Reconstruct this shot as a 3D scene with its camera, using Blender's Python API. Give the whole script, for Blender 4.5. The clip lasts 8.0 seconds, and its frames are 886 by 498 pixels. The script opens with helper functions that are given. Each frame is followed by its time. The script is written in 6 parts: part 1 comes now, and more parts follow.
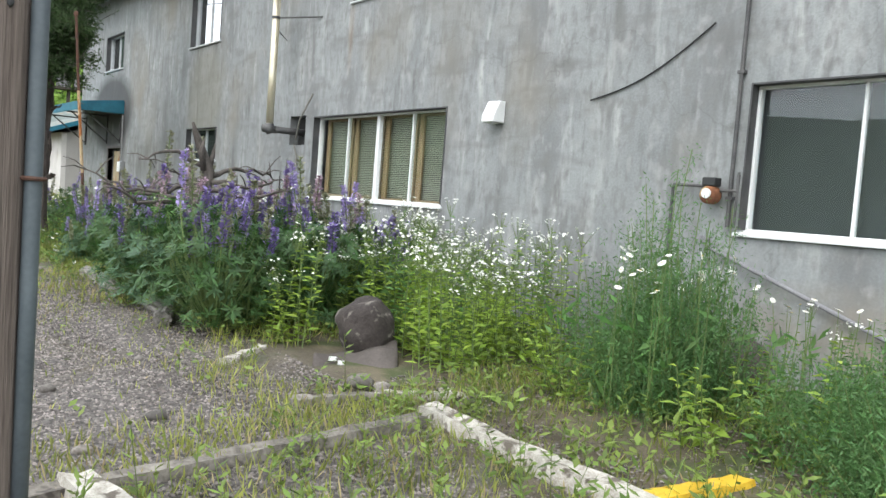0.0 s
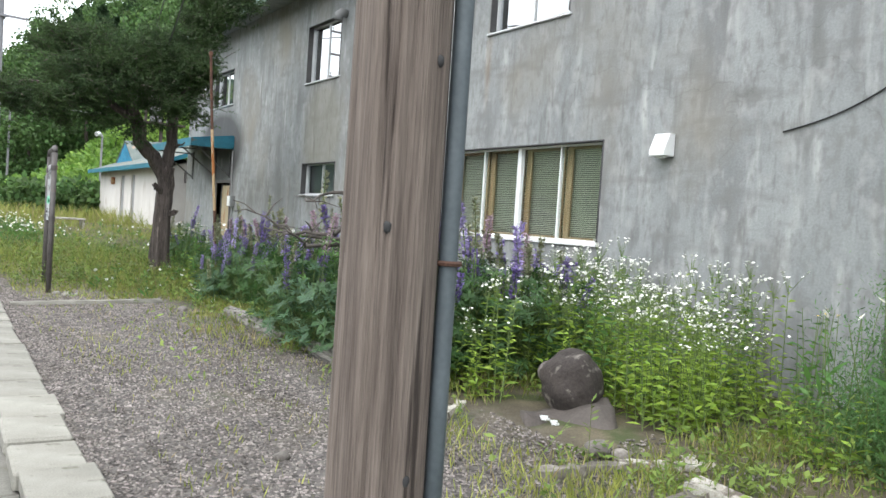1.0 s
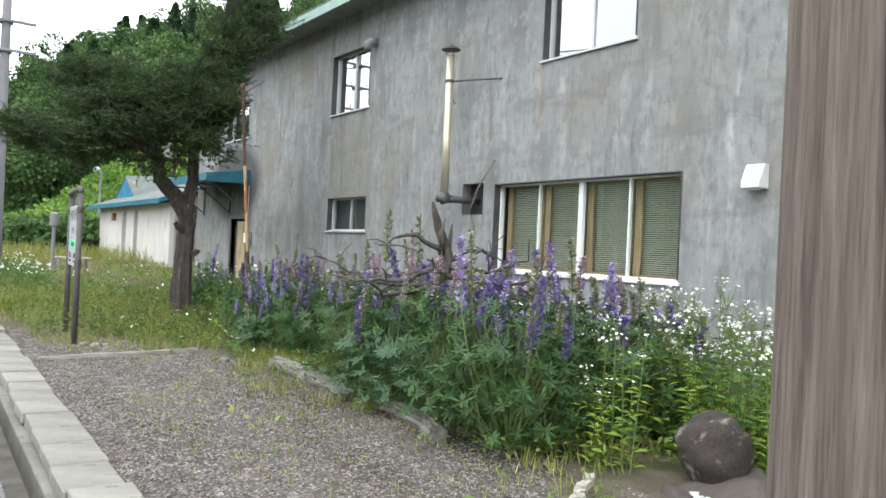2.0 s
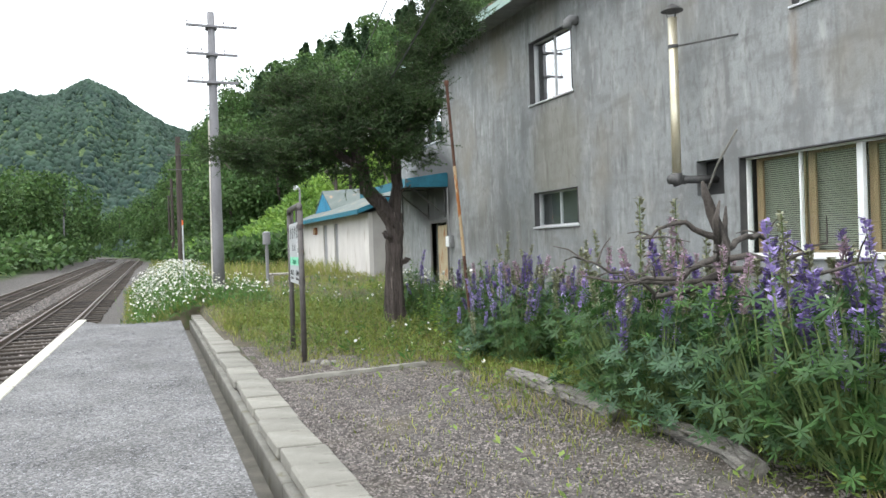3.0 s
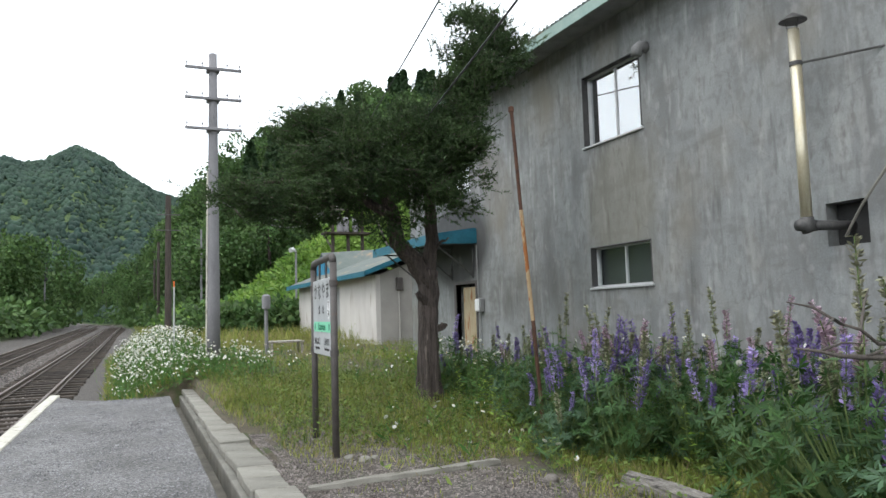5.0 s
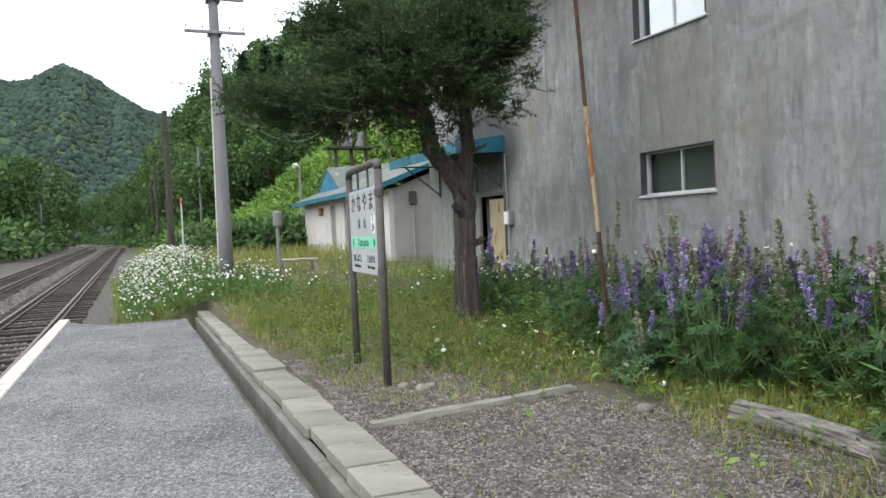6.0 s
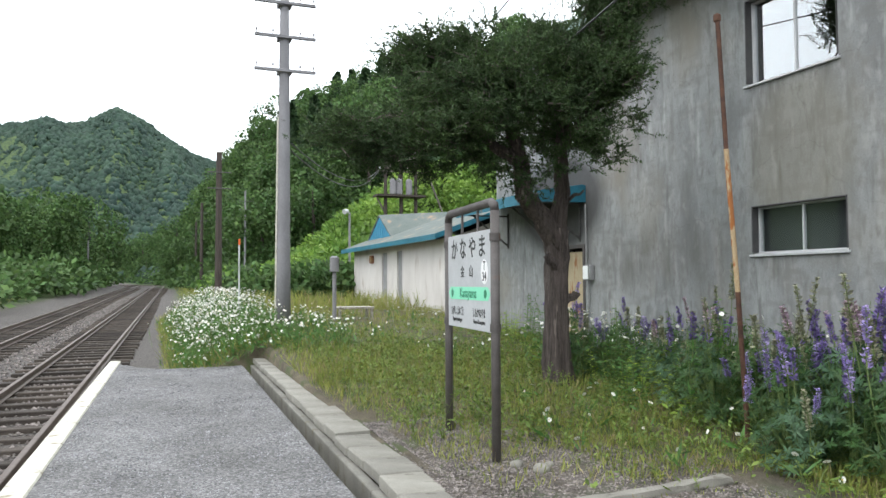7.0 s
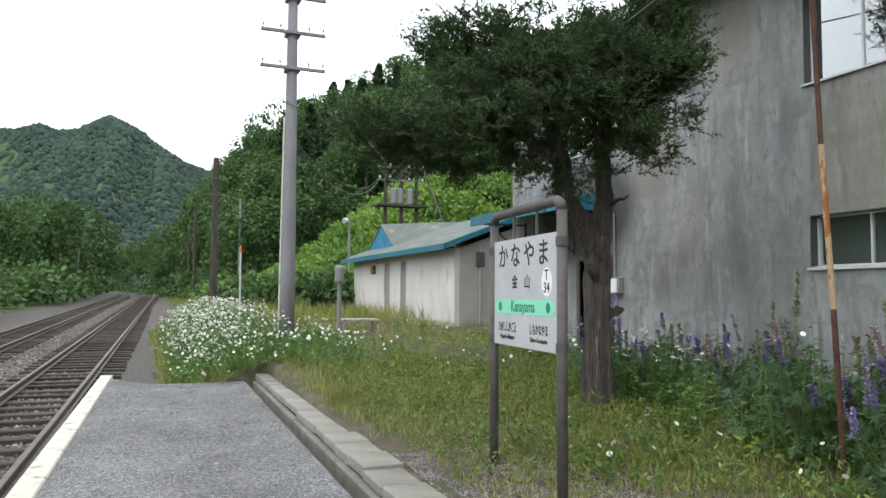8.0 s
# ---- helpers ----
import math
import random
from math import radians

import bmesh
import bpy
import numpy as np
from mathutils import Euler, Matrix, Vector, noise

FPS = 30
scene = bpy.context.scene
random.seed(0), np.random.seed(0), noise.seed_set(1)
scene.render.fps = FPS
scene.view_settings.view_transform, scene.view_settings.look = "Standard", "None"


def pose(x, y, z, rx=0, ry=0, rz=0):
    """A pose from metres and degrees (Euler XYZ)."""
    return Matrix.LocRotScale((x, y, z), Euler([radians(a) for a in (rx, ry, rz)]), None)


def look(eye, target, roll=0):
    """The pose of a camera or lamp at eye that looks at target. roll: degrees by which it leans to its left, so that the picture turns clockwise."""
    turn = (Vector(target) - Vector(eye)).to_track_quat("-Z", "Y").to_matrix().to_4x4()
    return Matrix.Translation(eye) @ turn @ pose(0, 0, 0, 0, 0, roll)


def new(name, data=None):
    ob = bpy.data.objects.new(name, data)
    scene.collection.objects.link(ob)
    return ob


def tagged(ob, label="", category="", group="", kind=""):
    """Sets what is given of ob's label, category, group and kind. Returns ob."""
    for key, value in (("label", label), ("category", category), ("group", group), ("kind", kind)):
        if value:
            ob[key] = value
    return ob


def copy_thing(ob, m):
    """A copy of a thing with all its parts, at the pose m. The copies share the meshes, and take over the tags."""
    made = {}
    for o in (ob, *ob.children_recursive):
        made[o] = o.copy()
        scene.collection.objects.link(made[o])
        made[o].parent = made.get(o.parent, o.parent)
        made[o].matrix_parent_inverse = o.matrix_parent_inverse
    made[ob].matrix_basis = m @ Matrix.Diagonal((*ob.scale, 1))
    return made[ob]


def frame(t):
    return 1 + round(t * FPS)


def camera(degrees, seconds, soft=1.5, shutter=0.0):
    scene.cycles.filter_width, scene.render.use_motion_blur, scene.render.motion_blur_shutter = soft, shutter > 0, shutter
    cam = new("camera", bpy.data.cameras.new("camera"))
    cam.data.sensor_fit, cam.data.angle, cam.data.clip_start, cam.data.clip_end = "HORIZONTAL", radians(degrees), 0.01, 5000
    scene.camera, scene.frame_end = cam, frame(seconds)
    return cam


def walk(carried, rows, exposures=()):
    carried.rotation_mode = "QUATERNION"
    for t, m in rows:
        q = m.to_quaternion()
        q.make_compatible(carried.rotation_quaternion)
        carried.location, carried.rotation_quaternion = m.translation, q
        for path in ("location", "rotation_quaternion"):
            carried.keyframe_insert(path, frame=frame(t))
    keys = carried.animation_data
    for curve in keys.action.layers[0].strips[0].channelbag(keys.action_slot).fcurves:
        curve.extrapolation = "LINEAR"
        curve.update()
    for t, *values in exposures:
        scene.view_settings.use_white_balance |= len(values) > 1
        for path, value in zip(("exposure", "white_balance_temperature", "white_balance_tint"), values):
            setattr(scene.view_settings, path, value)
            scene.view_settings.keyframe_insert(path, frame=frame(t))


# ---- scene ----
cam = camera(61.1, 8.0)
PATH = [
    (0, (-0.05, -0.268, 1.685), (1.244, 1.253, 1.568), 4.4),
    (0.4, (-0.333, 0.116, 1.719), (0.851, 1.724, 1.607), 2.7),
    (0.5, (-0.399, 0.206, 1.723), (0.721, 1.859, 1.612), 3.0),
    (1, (-0.642, 0.647, 1.764), (0.516, 2.276, 1.7), 3.8),
    (1.2, (-0.699, 0.839, 1.752), (0.523, 2.418, 1.629), 4.0),
    (2.3, (-1.011, 1.932, 1.881), (0.106, 3.59, 1.926), 2.5),
    (2.5, (-1.015, 2.129, 1.869), (-0.061, 3.887, 1.849), 1.3),
    (3, (-1.042, 2.66, 1.887), (-0.278, 4.508, 1.88), -1.8),
    (3.5, (-1.053, 3.226, 1.863), (-0.347, 5.098, 1.871), -1.3),
    (4, (-0.995, 3.75, 1.905), (-0.235, 5.598, 1.995), -2.2),
    (4.2, (-1.019, 3.96, 1.907), (-0.27, 5.804, 2.101), -1.5),
    (5.3, (-1.099, 5.105, 1.85), (-0.286, 6.927, 1.983), -1.8),
    (5.5, (-1.127, 5.308, 1.864), (-0.33, 7.142, 1.854), -1.7),
    (6, (-1.242, 5.842, 1.847), (-0.438, 7.673, 1.793), -2.6),
    (6.5, (-1.375, 6.382, 1.839), (-0.585, 8.219, 1.892), -1.8),
    (7, (-1.53, 6.895, 1.85), (-0.809, 8.759, 1.937), -0.3),
    (7.5, (-1.645, 7.333, 1.858), (-0.959, 9.208, 1.974), -0.0),
    (8, (-1.619, 7.866, 1.84), (-0.879, 9.721, 1.96), 0.4),
]
walk(cam, [(t, look(eye, target, roll)) for t, eye, target, roll in PATH], exposures=((0.0, 0.40), (1.2, 0.40), (2.5, 0.30), (3.0, 0.24), (3.5, 0.07), (4.2, 0.05), (5.3, -0.25), (5.6, -0.22), (6.2, 0.03), (7.0, 0.06), (8.0, -0.16)))

# ---- sky and light: bright overcast ----
world = bpy.data.worlds.new("sky")
scene.world = world
world.use_nodes = True
wn, wl = world.node_tree.nodes, world.node_tree.links
wn.clear()
sky = wn.new("ShaderNodeTexSky")
sky.sky_type, sky.sun_disc = "NISHITA", False
sky.sun_elevation, sky.sun_rotation = radians(52), radians(250)
bg_sky, bg_cloud, add_sky, sky_out = wn.new("ShaderNodeBackground"), wn.new("ShaderNodeBackground"), wn.new("ShaderNodeAddShader"), wn.new("ShaderNodeOutputWorld")
bg_sky.inputs["Strength"].default_value = 0.05
bg_cloud.inputs["Color"].default_value = (0.93, 0.97, 1.0, 1)
bg_cloud.inputs["Strength"].default_value = 2.1
wl.new(sky.outputs[0], bg_sky.inputs["Color"])
wl.new(bg_sky.outputs[0], add_sky.inputs[0])
wl.new(bg_cloud.outputs[0], add_sky.inputs[1])
wl.new(add_sky.outputs[0], sky_out.inputs["Surface"])
sun = new("sun", bpy.data.lights.new("sun", "SUN"))
sun.data.energy, sun.data.angle, sun.data.color = 0.9, radians(25), (1.0, 0.97, 0.92)
sun.matrix_world = look((-60, -20, 80), (0, 0, 0))


# ---- materials ----
def mat(name, a, b, scale=6.0, rough=0.8, bump=0.2, fine=60.0, metal=0.0, stretch=(1, 1, 1), translucent=0.0, island=0.0, spot=None):
    """Two-scale mottled surface between colours a and b; island: variation from piece to piece; spot: (colour, scale, amount) for stains."""
    m = bpy.data.materials.new(name)
    m.use_nodes = True
    n, k = m.node_tree.nodes, m.node_tree.links
    p = n["Principled BSDF"]
    co, mp = n.new("ShaderNodeTexCoord"), n.new("ShaderNodeMapping")
    mp.inputs["Scale"].default_value = stretch
    k.new(co.outputs["Object"], mp.inputs["Vector"])
    big, small = n.new("ShaderNodeTexNoise"), n.new("ShaderNodeTexNoise")
    big.inputs["Scale"].default_value, big.inputs["Detail"].default_value = scale, 5
    small.inputs["Scale"].default_value, small.inputs["Detail"].default_value = fine, 3
    k.new(mp.outputs[0], big.inputs["Vector"])
    k.new(mp.outputs[0], small.inputs["Vector"])
    mix = n.new("ShaderNodeMath")
    mix.operation = "MULTIPLY_ADD"
    mix.inputs[1].default_value = 0.4
    k.new(small.outputs[0], mix.inputs[0])
    half = n.new("ShaderNodeMath")
    half.operation = "MULTIPLY"
    half.inputs[1].default_value = 0.6
    k.new(big.outputs[0], half.inputs[0])
    k.new(half.outputs[0], mix.inputs[2])
    ramp = n.new("ShaderNodeValToRGB")
    ramp.color_ramp.elements[0].position, ramp.color_ramp.elements[1].position = 0.34, 0.66
    ramp.color_ramp.elements[0].color, ramp.color_ramp.elements[1].color = (*a, 1), (*b, 1)
    k.new(mix.outputs[0], ramp.inputs[0])
    col = ramp.outputs[0]
    if spot:
        sn, sr, sm = n.new("ShaderNodeTexNoise"), n.new("ShaderNodeValToRGB"), n.new("ShaderNodeMix")
        sn.inputs["Scale"].default_value, sn.inputs["Detail"].default_value = spot[1], 6
        k.new(mp.outputs[0], sn.inputs["Vector"])
        sr.color_ramp.elements[0].position, sr.color_ramp.elements[1].position = 1 - spot[2], 1.08 - spot[2]
        k.new(sn.outputs[0], sr.inputs[0])
        sm.data_type = "RGBA"
        k.new(sr.outputs[0], sm.inputs[0])
        k.new(col, sm.inputs[6])
        sm.inputs[7].default_value = (*spot[0], 1)
        col = sm.outputs[2]
    if island:
        geo, info, hs = n.new("ShaderNodeNewGeometry"), n.new("ShaderNodeObjectInfo"), n.new("ShaderNodeHueSaturation")
        s1, s2 = n.new("ShaderNodeMapRange"), n.new("ShaderNodeMapRange")
        s1.inputs[3].default_value, s1.inputs[4].default_value = 1 - island, 1 + island
        s2.inputs[3].default_value, s2.inputs[4].default_value = 0.5 - 0.03 * island, 0.5 + 0.03 * island
        add = n.new("ShaderNodeMath")
        add.operation = "ADD"
        fr = n.new("ShaderNodeMath")
        fr.operation = "FRACT"
        k.new(geo.outputs["Random Per Island"], add.inputs[0])
        k.new(info.outputs["Random"], add.inputs[1])
        k.new(add.outputs[0], fr.inputs[0])
        k.new(fr.outputs[0], s1.inputs[0])
        k.new(geo.outputs["Random Per Island"], s2.inputs[0])
        k.new(s1.outputs[0], hs.inputs["Value"])
        k.new(s2.outputs[0], hs.inputs["Hue"])
        k.new(col, hs.inputs["Color"])
        col = hs.outputs[0]
    k.new(col, p.inputs["Base Color"])
    p.inputs["Roughness"].default_value, p.inputs["Metallic"].default_value = rough, metal
    if bump:
        bp = n.new("ShaderNodeBump")
        bp.inputs["Strength"].default_value, bp.inputs["Distance"].default_value = bump, 0.02
        k.new(mix.outputs[0], bp.inputs["Height"])
        k.new(bp.outputs[0], p.inputs["Normal"])
    if translucent:
        tr, ms = n.new("ShaderNodeBsdfTranslucent"), n.new("ShaderNodeMixShader")
        ms.inputs[0].default_value = translucent
        k.new(col, tr.inputs["Color"])
        k.new(p.outputs[0], ms.inputs[1])
        k.new(tr.outputs[0], ms.inputs[2])
        k.new(ms.outputs[0], n["Material Output"].inputs["Surface"])
    return m


def glass(name, tint=(0.9, 0.94, 0.94), slant=0.9):
    """Window glass: clear straight through, with a mirror gloss that grows at a slant."""
    m = bpy.data.materials.new(name)
    m.use_nodes = True
    n, k = m.node_tree.nodes, m.node_tree.links
    n.remove(n["Principled BSDF"])
    tr, gl, lw, pw, ma, mx = n.new("ShaderNodeBsdfTransparent"), n.new("ShaderNodeBsdfGlossy"), n.new("ShaderNodeLayerWeight"), n.new("ShaderNodeMath"), n.new("ShaderNodeMath"), n.new("ShaderNodeMixShader")
    tr.inputs["Color"].default_value = (*tint, 1)
    gl.inputs["Roughness"].default_value = 0.01
    lw.inputs["Blend"].default_value = 0.5
    pw.operation, ma.operation = "POWER", "MULTIPLY_ADD"
    pw.inputs[1].default_value, ma.inputs[1].default_value, ma.inputs[2].default_value = slant, 0.9, 0.04
    k.new(lw.outputs["Facing"], pw.inputs[0])
    k.new(pw.outputs[0], ma.inputs[0])
    k.new(ma.outputs[0], mx.inputs[0])
    k.new(tr.outputs[0], mx.inputs[1])
    k.new(gl.outputs[0], mx.inputs[2])
    k.new(mx.outputs[0], n["Material Output"].inputs["Surface"])
    return m


def gravel(name, tones, scale, rough=0.95):
    """Crushed stone: each chip of its own tone, with dark joints and real relief."""
    m = bpy.data.materials.new(name)
    m.use_nodes = True
    n, k = m.node_tree.nodes, m.node_tree.links
    p = n["Principled BSDF"]
    co, v, r, v2, big = n.new("ShaderNodeTexCoord"), n.new("ShaderNodeTexVoronoi"), n.new("ShaderNodeValToRGB"), n.new("ShaderNodeTexVoronoi"), n.new("ShaderNodeTexNoise")
    v.inputs["Scale"].default_value, v2.inputs["Scale"].default_value = scale, scale * 2.3
    big.inputs["Scale"].default_value, big.inputs["Detail"].default_value = 1.3, 6
    for t in (v, v2, big):
        k.new(co.outputs["Object"], t.inputs["Vector"])
    sep = n.new("ShaderNodeSeparateColor")
    k.new(v.outputs["Color"], sep.inputs[0])
    e = r.color_ramp.elements
    e[0].color, e[1].color = (*tones[0], 1), (*tones[2], 1)
    mid = e.new(0.55)
    mid.color = (*tones[1], 1)
    k.new(sep.outputs[0], r.inputs[0])
    mul = n.new("ShaderNodeMix")
    mul.data_type, mul.blend_type = "RGBA", "MULTIPLY"
    mul.inputs[0].default_value = 0.75
    sh = n.new("ShaderNodeValToRGB")
    sh.color_ramp.elements[0].color, sh.color_ramp.elements[1].color = (0.55, 0.54, 0.53, 1), (1.2, 1.2, 1.2, 1)
    sh.color_ramp.elements[0].position, sh.color_ramp.elements[1].position = 0.3, 0.7
    k.new(big.outputs[0], sh.inputs[0])
    k.new(r.outputs[0], mul.inputs[6])
    k.new(sh.outputs[0], mul.inputs[7])
    k.new(mul.outputs[2], p.inputs["Base Color"])
    p.inputs["Roughness"].default_value = rough
    add, bp = n.new("ShaderNodeMath"), n.new("ShaderNodeBump")
    add.operation = "MULTIPLY_ADD"
    add.inputs[1].default_value = 0.5
    k.new(v2.outputs["Distance"], add.inputs[0])
    k.new(v.outputs["Distance"], add.inputs[2])
    bp.invert = True
    bp.inputs["Strength"].default_value, bp.inputs["Distance"].default_value = 0.9, 0.6 / scale
    k.new(add.outputs[0], bp.inputs["Height"])
    k.new(bp.outputs[0], p.inputs["Normal"])
    return m


def mortar():
    """Grey cement render: soft clouds, vertical rain streaks, brown stains, soot over the canopy and hairline cracks."""
    m = mat("cement_render", (0.212, 0.221, 0.222), (0.314, 0.326, 0.324), 1.3, 0.9, 0.25, 45)
    n, k = m.node_tree.nodes, m.node_tree.links
    p = n["Principled BSDF"]
    col = p.inputs["Base Color"].links[0].from_socket
    co = n.new("ShaderNodeTexCoord")

    def layer(col, stretch, scale, lo, hi, colour, detail=5, where=None):
        mp, t, r, mx = n.new("ShaderNodeMapping"), n.new("ShaderNodeTexNoise"), n.new("ShaderNodeValToRGB"), n.new("ShaderNodeMix")
        mp.inputs["Scale"].default_value = stretch
        k.new(co.outputs["Object"], mp.inputs["Vector"])
        k.new(mp.outputs[0], t.inputs["Vector"])
        t.inputs["Scale"].default_value, t.inputs["Detail"].default_value = scale, detail
        r.color_ramp.elements[0].position, r.color_ramp.elements[1].position = lo, hi
        k.new(t.outputs[0], r.inputs[0])
        fac = r.outputs[0]
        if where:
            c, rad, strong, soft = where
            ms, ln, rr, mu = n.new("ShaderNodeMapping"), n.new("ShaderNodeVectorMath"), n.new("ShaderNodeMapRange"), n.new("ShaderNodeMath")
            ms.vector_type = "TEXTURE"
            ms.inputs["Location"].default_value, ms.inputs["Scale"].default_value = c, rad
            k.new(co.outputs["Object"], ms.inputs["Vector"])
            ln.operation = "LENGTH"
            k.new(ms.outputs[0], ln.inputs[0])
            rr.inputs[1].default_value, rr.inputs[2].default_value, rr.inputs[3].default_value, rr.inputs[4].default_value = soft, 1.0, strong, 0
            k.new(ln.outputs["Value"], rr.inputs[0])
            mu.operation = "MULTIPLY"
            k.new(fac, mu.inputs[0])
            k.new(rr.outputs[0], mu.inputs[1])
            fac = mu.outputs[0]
        mx.data_type = "RGBA"
        k.new(fac, mx.inputs[0])
        k.new(col, mx.inputs[6])
        mx.inputs[7].default_value = (*colour, 1)
        return mx.outputs[2]

    col = layer(col, (1, 2.2, 0.5), 1.1, 0.50, 0.8, (0.15, 0.15, 0.15))
    col = layer(col, (1, 3.2, 0.55), 1.4, 0.58, 0.85, (0.13, 0.128, 0.12))
    col = layer(col, (1, 3.4, 0.7), 1.3, 0.58, 0.82, (0.43, 0.43, 0.42))
    col = layer(col, (1, 5.0, 1.0), 1.1, 0.60, 0.78, (0.44, 0.44, 0.43))
    col = layer(col, (1, 4.6, 0.9), 1.5, 0.60, 0.80, (0.14, 0.14, 0.138))
    col = layer(col, (1, 1.0, 1.0), 5.0, 0.55, 0.85, (0.19, 0.188, 0.18))
    col = layer(col, (1, 1.6, 0.8), 9.0, 0.50, 0.72, (0.20, 0.20, 0.197), 6)
    col = layer(col, (1, 1.3, 0.9), 6.0, 0.56, 0.80, (0.34, 0.34, 0.335), 6)
    col = layer(col, (1, 0.5, 2.0), 2.6, 0.56, 0.82, (0.175, 0.173, 0.168), 7)
    col = layer(col, (1, 4.5, 0.8), 1.7, 0.60, 0.78, (0.13, 0.129, 0.125), 6)
    col = layer(col, (1, 0.9, 0.6), 0.8, 0.55, 0.8, (0.22, 0.20, 0.165))
    col = layer(col, (1, 1, 1), 1.5, 0.15, 0.3, (0.20, 0.185, 0.14), where=((5.6, 13.6, 3.4), (2, 1.0, 1.2), 0.5, 0.6))
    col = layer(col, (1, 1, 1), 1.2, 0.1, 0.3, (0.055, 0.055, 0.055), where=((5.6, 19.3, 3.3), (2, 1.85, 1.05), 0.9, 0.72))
    col = layer(col, (1, 3, 0.5), 1.2, 0.25, 0.6, (0.10, 0.095, 0.08), where=((5.6, 16.3, 2.2), (2, 3.0, 0.7), 0.6, 0.3))
    col = layer(col, (1, 8, 0.5), 1.2, 0.2, 0.5, (0.23, 0.13, 0.05), where=((5.6, 8.66, 4.0), (2, 0.09, 0.75), 0.45, 0.0))
    col = layer(col, (1, 1.2, 1.5), 1.6, 0.3, 0.6, (0.30, 0.26, 0.20), where=((5.6, 1.3, 1.0), (2, 1.9, 0.4), 0.8, 0.4))
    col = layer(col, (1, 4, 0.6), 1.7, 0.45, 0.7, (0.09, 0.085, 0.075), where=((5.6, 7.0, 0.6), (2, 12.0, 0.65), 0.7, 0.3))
    wob, vo, cr, mx, vm = n.new("ShaderNodeTexNoise"), n.new("ShaderNodeTexVoronoi"), n.new("ShaderNodeValToRGB"), n.new("ShaderNodeMix"), n.new("ShaderNodeVectorMath")
    wob.inputs["Scale"].default_value, wob.inputs["Detail"].default_value = 1.6, 6
    k.new(co.outputs["Object"], wob.inputs["Vector"])
    vm.operation = "MULTIPLY_ADD"
    vm.inputs[1].default_value = (0.9, 0.9, 0.9)
    k.new(wob.outputs["Color"], vm.inputs[0])
    k.new(co.outputs["Object"], vm.inputs[2])
    vo.feature = "DISTANCE_TO_EDGE"
    vo.inputs["Scale"].default_value = 0.42
    k.new(vm.outputs[0], vo.inputs["Vector"])
    cr.color_ramp.elements[0].position, cr.color_ramp.elements[1].position = 0.0, 0.004
    cr.color_ramp.elements[0].color, cr.color_ramp.elements[1].color = (0.22, 0.22, 0.22, 1), (0, 0, 0, 1)
    k.new(vo.outputs["Distance"], cr.inputs[0])
    mx.data_type = "RGBA"
    k.new(cr.outputs[0], mx.inputs[0])
    k.new(col, mx.inputs[6])
    mx.inputs[7].default_value = (0.07, 0.065, 0.055, 1)
    k.new(mx.outputs[2], p.inputs["Base Color"])
    return m


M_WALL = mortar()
M_CONC = mat("old_concrete", (0.14, 0.135, 0.115), (0.26, 0.25, 0.22), 3, 0.9, 0.4, 90, spot=((0.16, 0.15, 0.11), 5, 0.42))
M_KERB = mat("kerb_concrete", (0.18, 0.17, 0.145), (0.31, 0.296, 0.258), 4, 0.9, 0.5, 120, island=0.16, spot=((0.13, 0.122, 0.095), 7, 0.40))
M_DARKCONC = mat("gutter_concrete", (0.12, 0.11, 0.09), (0.26, 0.24, 0.2), 5, 0.9, 0.4, 80)
M_PLAT = gravel("platform_gravel", ((0.10, 0.098, 0.098), (0.185, 0.182, 0.182), (0.315, 0.31, 0.305)), 62)
M_WHITE = mat("white_edge_paint", (0.44, 0.42, 0.35), (0.66, 0.64, 0.56), 5, 0.8, 0.3, 90, spot=((0.27, 0.24, 0.17), 6, 0.42))
M_STEEL = mat("worn_rail_steel", (0.10, 0.075, 0.062), (0.19, 0.155, 0.135), 8, 0.55, 0.1, 80, metal=0.6)
M_RUST = mat("rust", (0.10, 0.035, 0.018), (0.30, 0.12, 0.05), 12, 0.85, 0.3, 120, spot=((0.40, 0.28, 0.14), 4, 0.46))
M_SLEEPER = mat("tarred_sleeper", (0.032, 0.025, 0.021), (0.085, 0.068, 0.056), 6, 0.95, 0.5, 70, stretch=(0.4, 3, 3), island=0.4)
M_ALU = mat("aluminium_frame", (0.48, 0.49, 0.50), (0.60, 0.61, 0.62), 5, 0.45, 0.05, 70, metal=0.3)
M_WHITEFRAME = mat("white_window_frame", (0.72, 0.73, 0.72), (0.82, 0.83, 0.82), 5, 0.5, 0.05, 70, spot=((0.45, 0.43, 0.38), 10, 0.3))
M_SILLGREY = mat("grey_reveal", (0.2, 0.2, 0.2), (0.3, 0.3, 0.3), 5, 0.8, 0.2, 70)
M_REVEAL = mat("dark_reveal", (0.045, 0.045, 0.047), (0.085, 0.083, 0.082), 6, 0.6, 0.1, 60)
M_GLASS = glass("window_glass")
# same glass with a weaker mirror gloss for the ground floor
M_DULLGLASS = glass("low_gloss_ground_floor_glass", (0.92, 0.95, 0.94), 4.5)
M_ROOM = mat("darkened_room", (0.10, 0.10, 0.095), (0.16, 0.155, 0.145), 1, 0.9, 0.0, 30)
M_WOODFRAME = mat("varnished_wood", (0.26, 0.17, 0.09), (0.42, 0.29, 0.17), 6, 0.5, 0.2, 60, stretch=(6, 6, 0.6))
M_BLIND = mat("blind_slat", (0.66, 0.66, 0.54), (0.80, 0.80, 0.68), 3, 0.6, 0.0, 40)
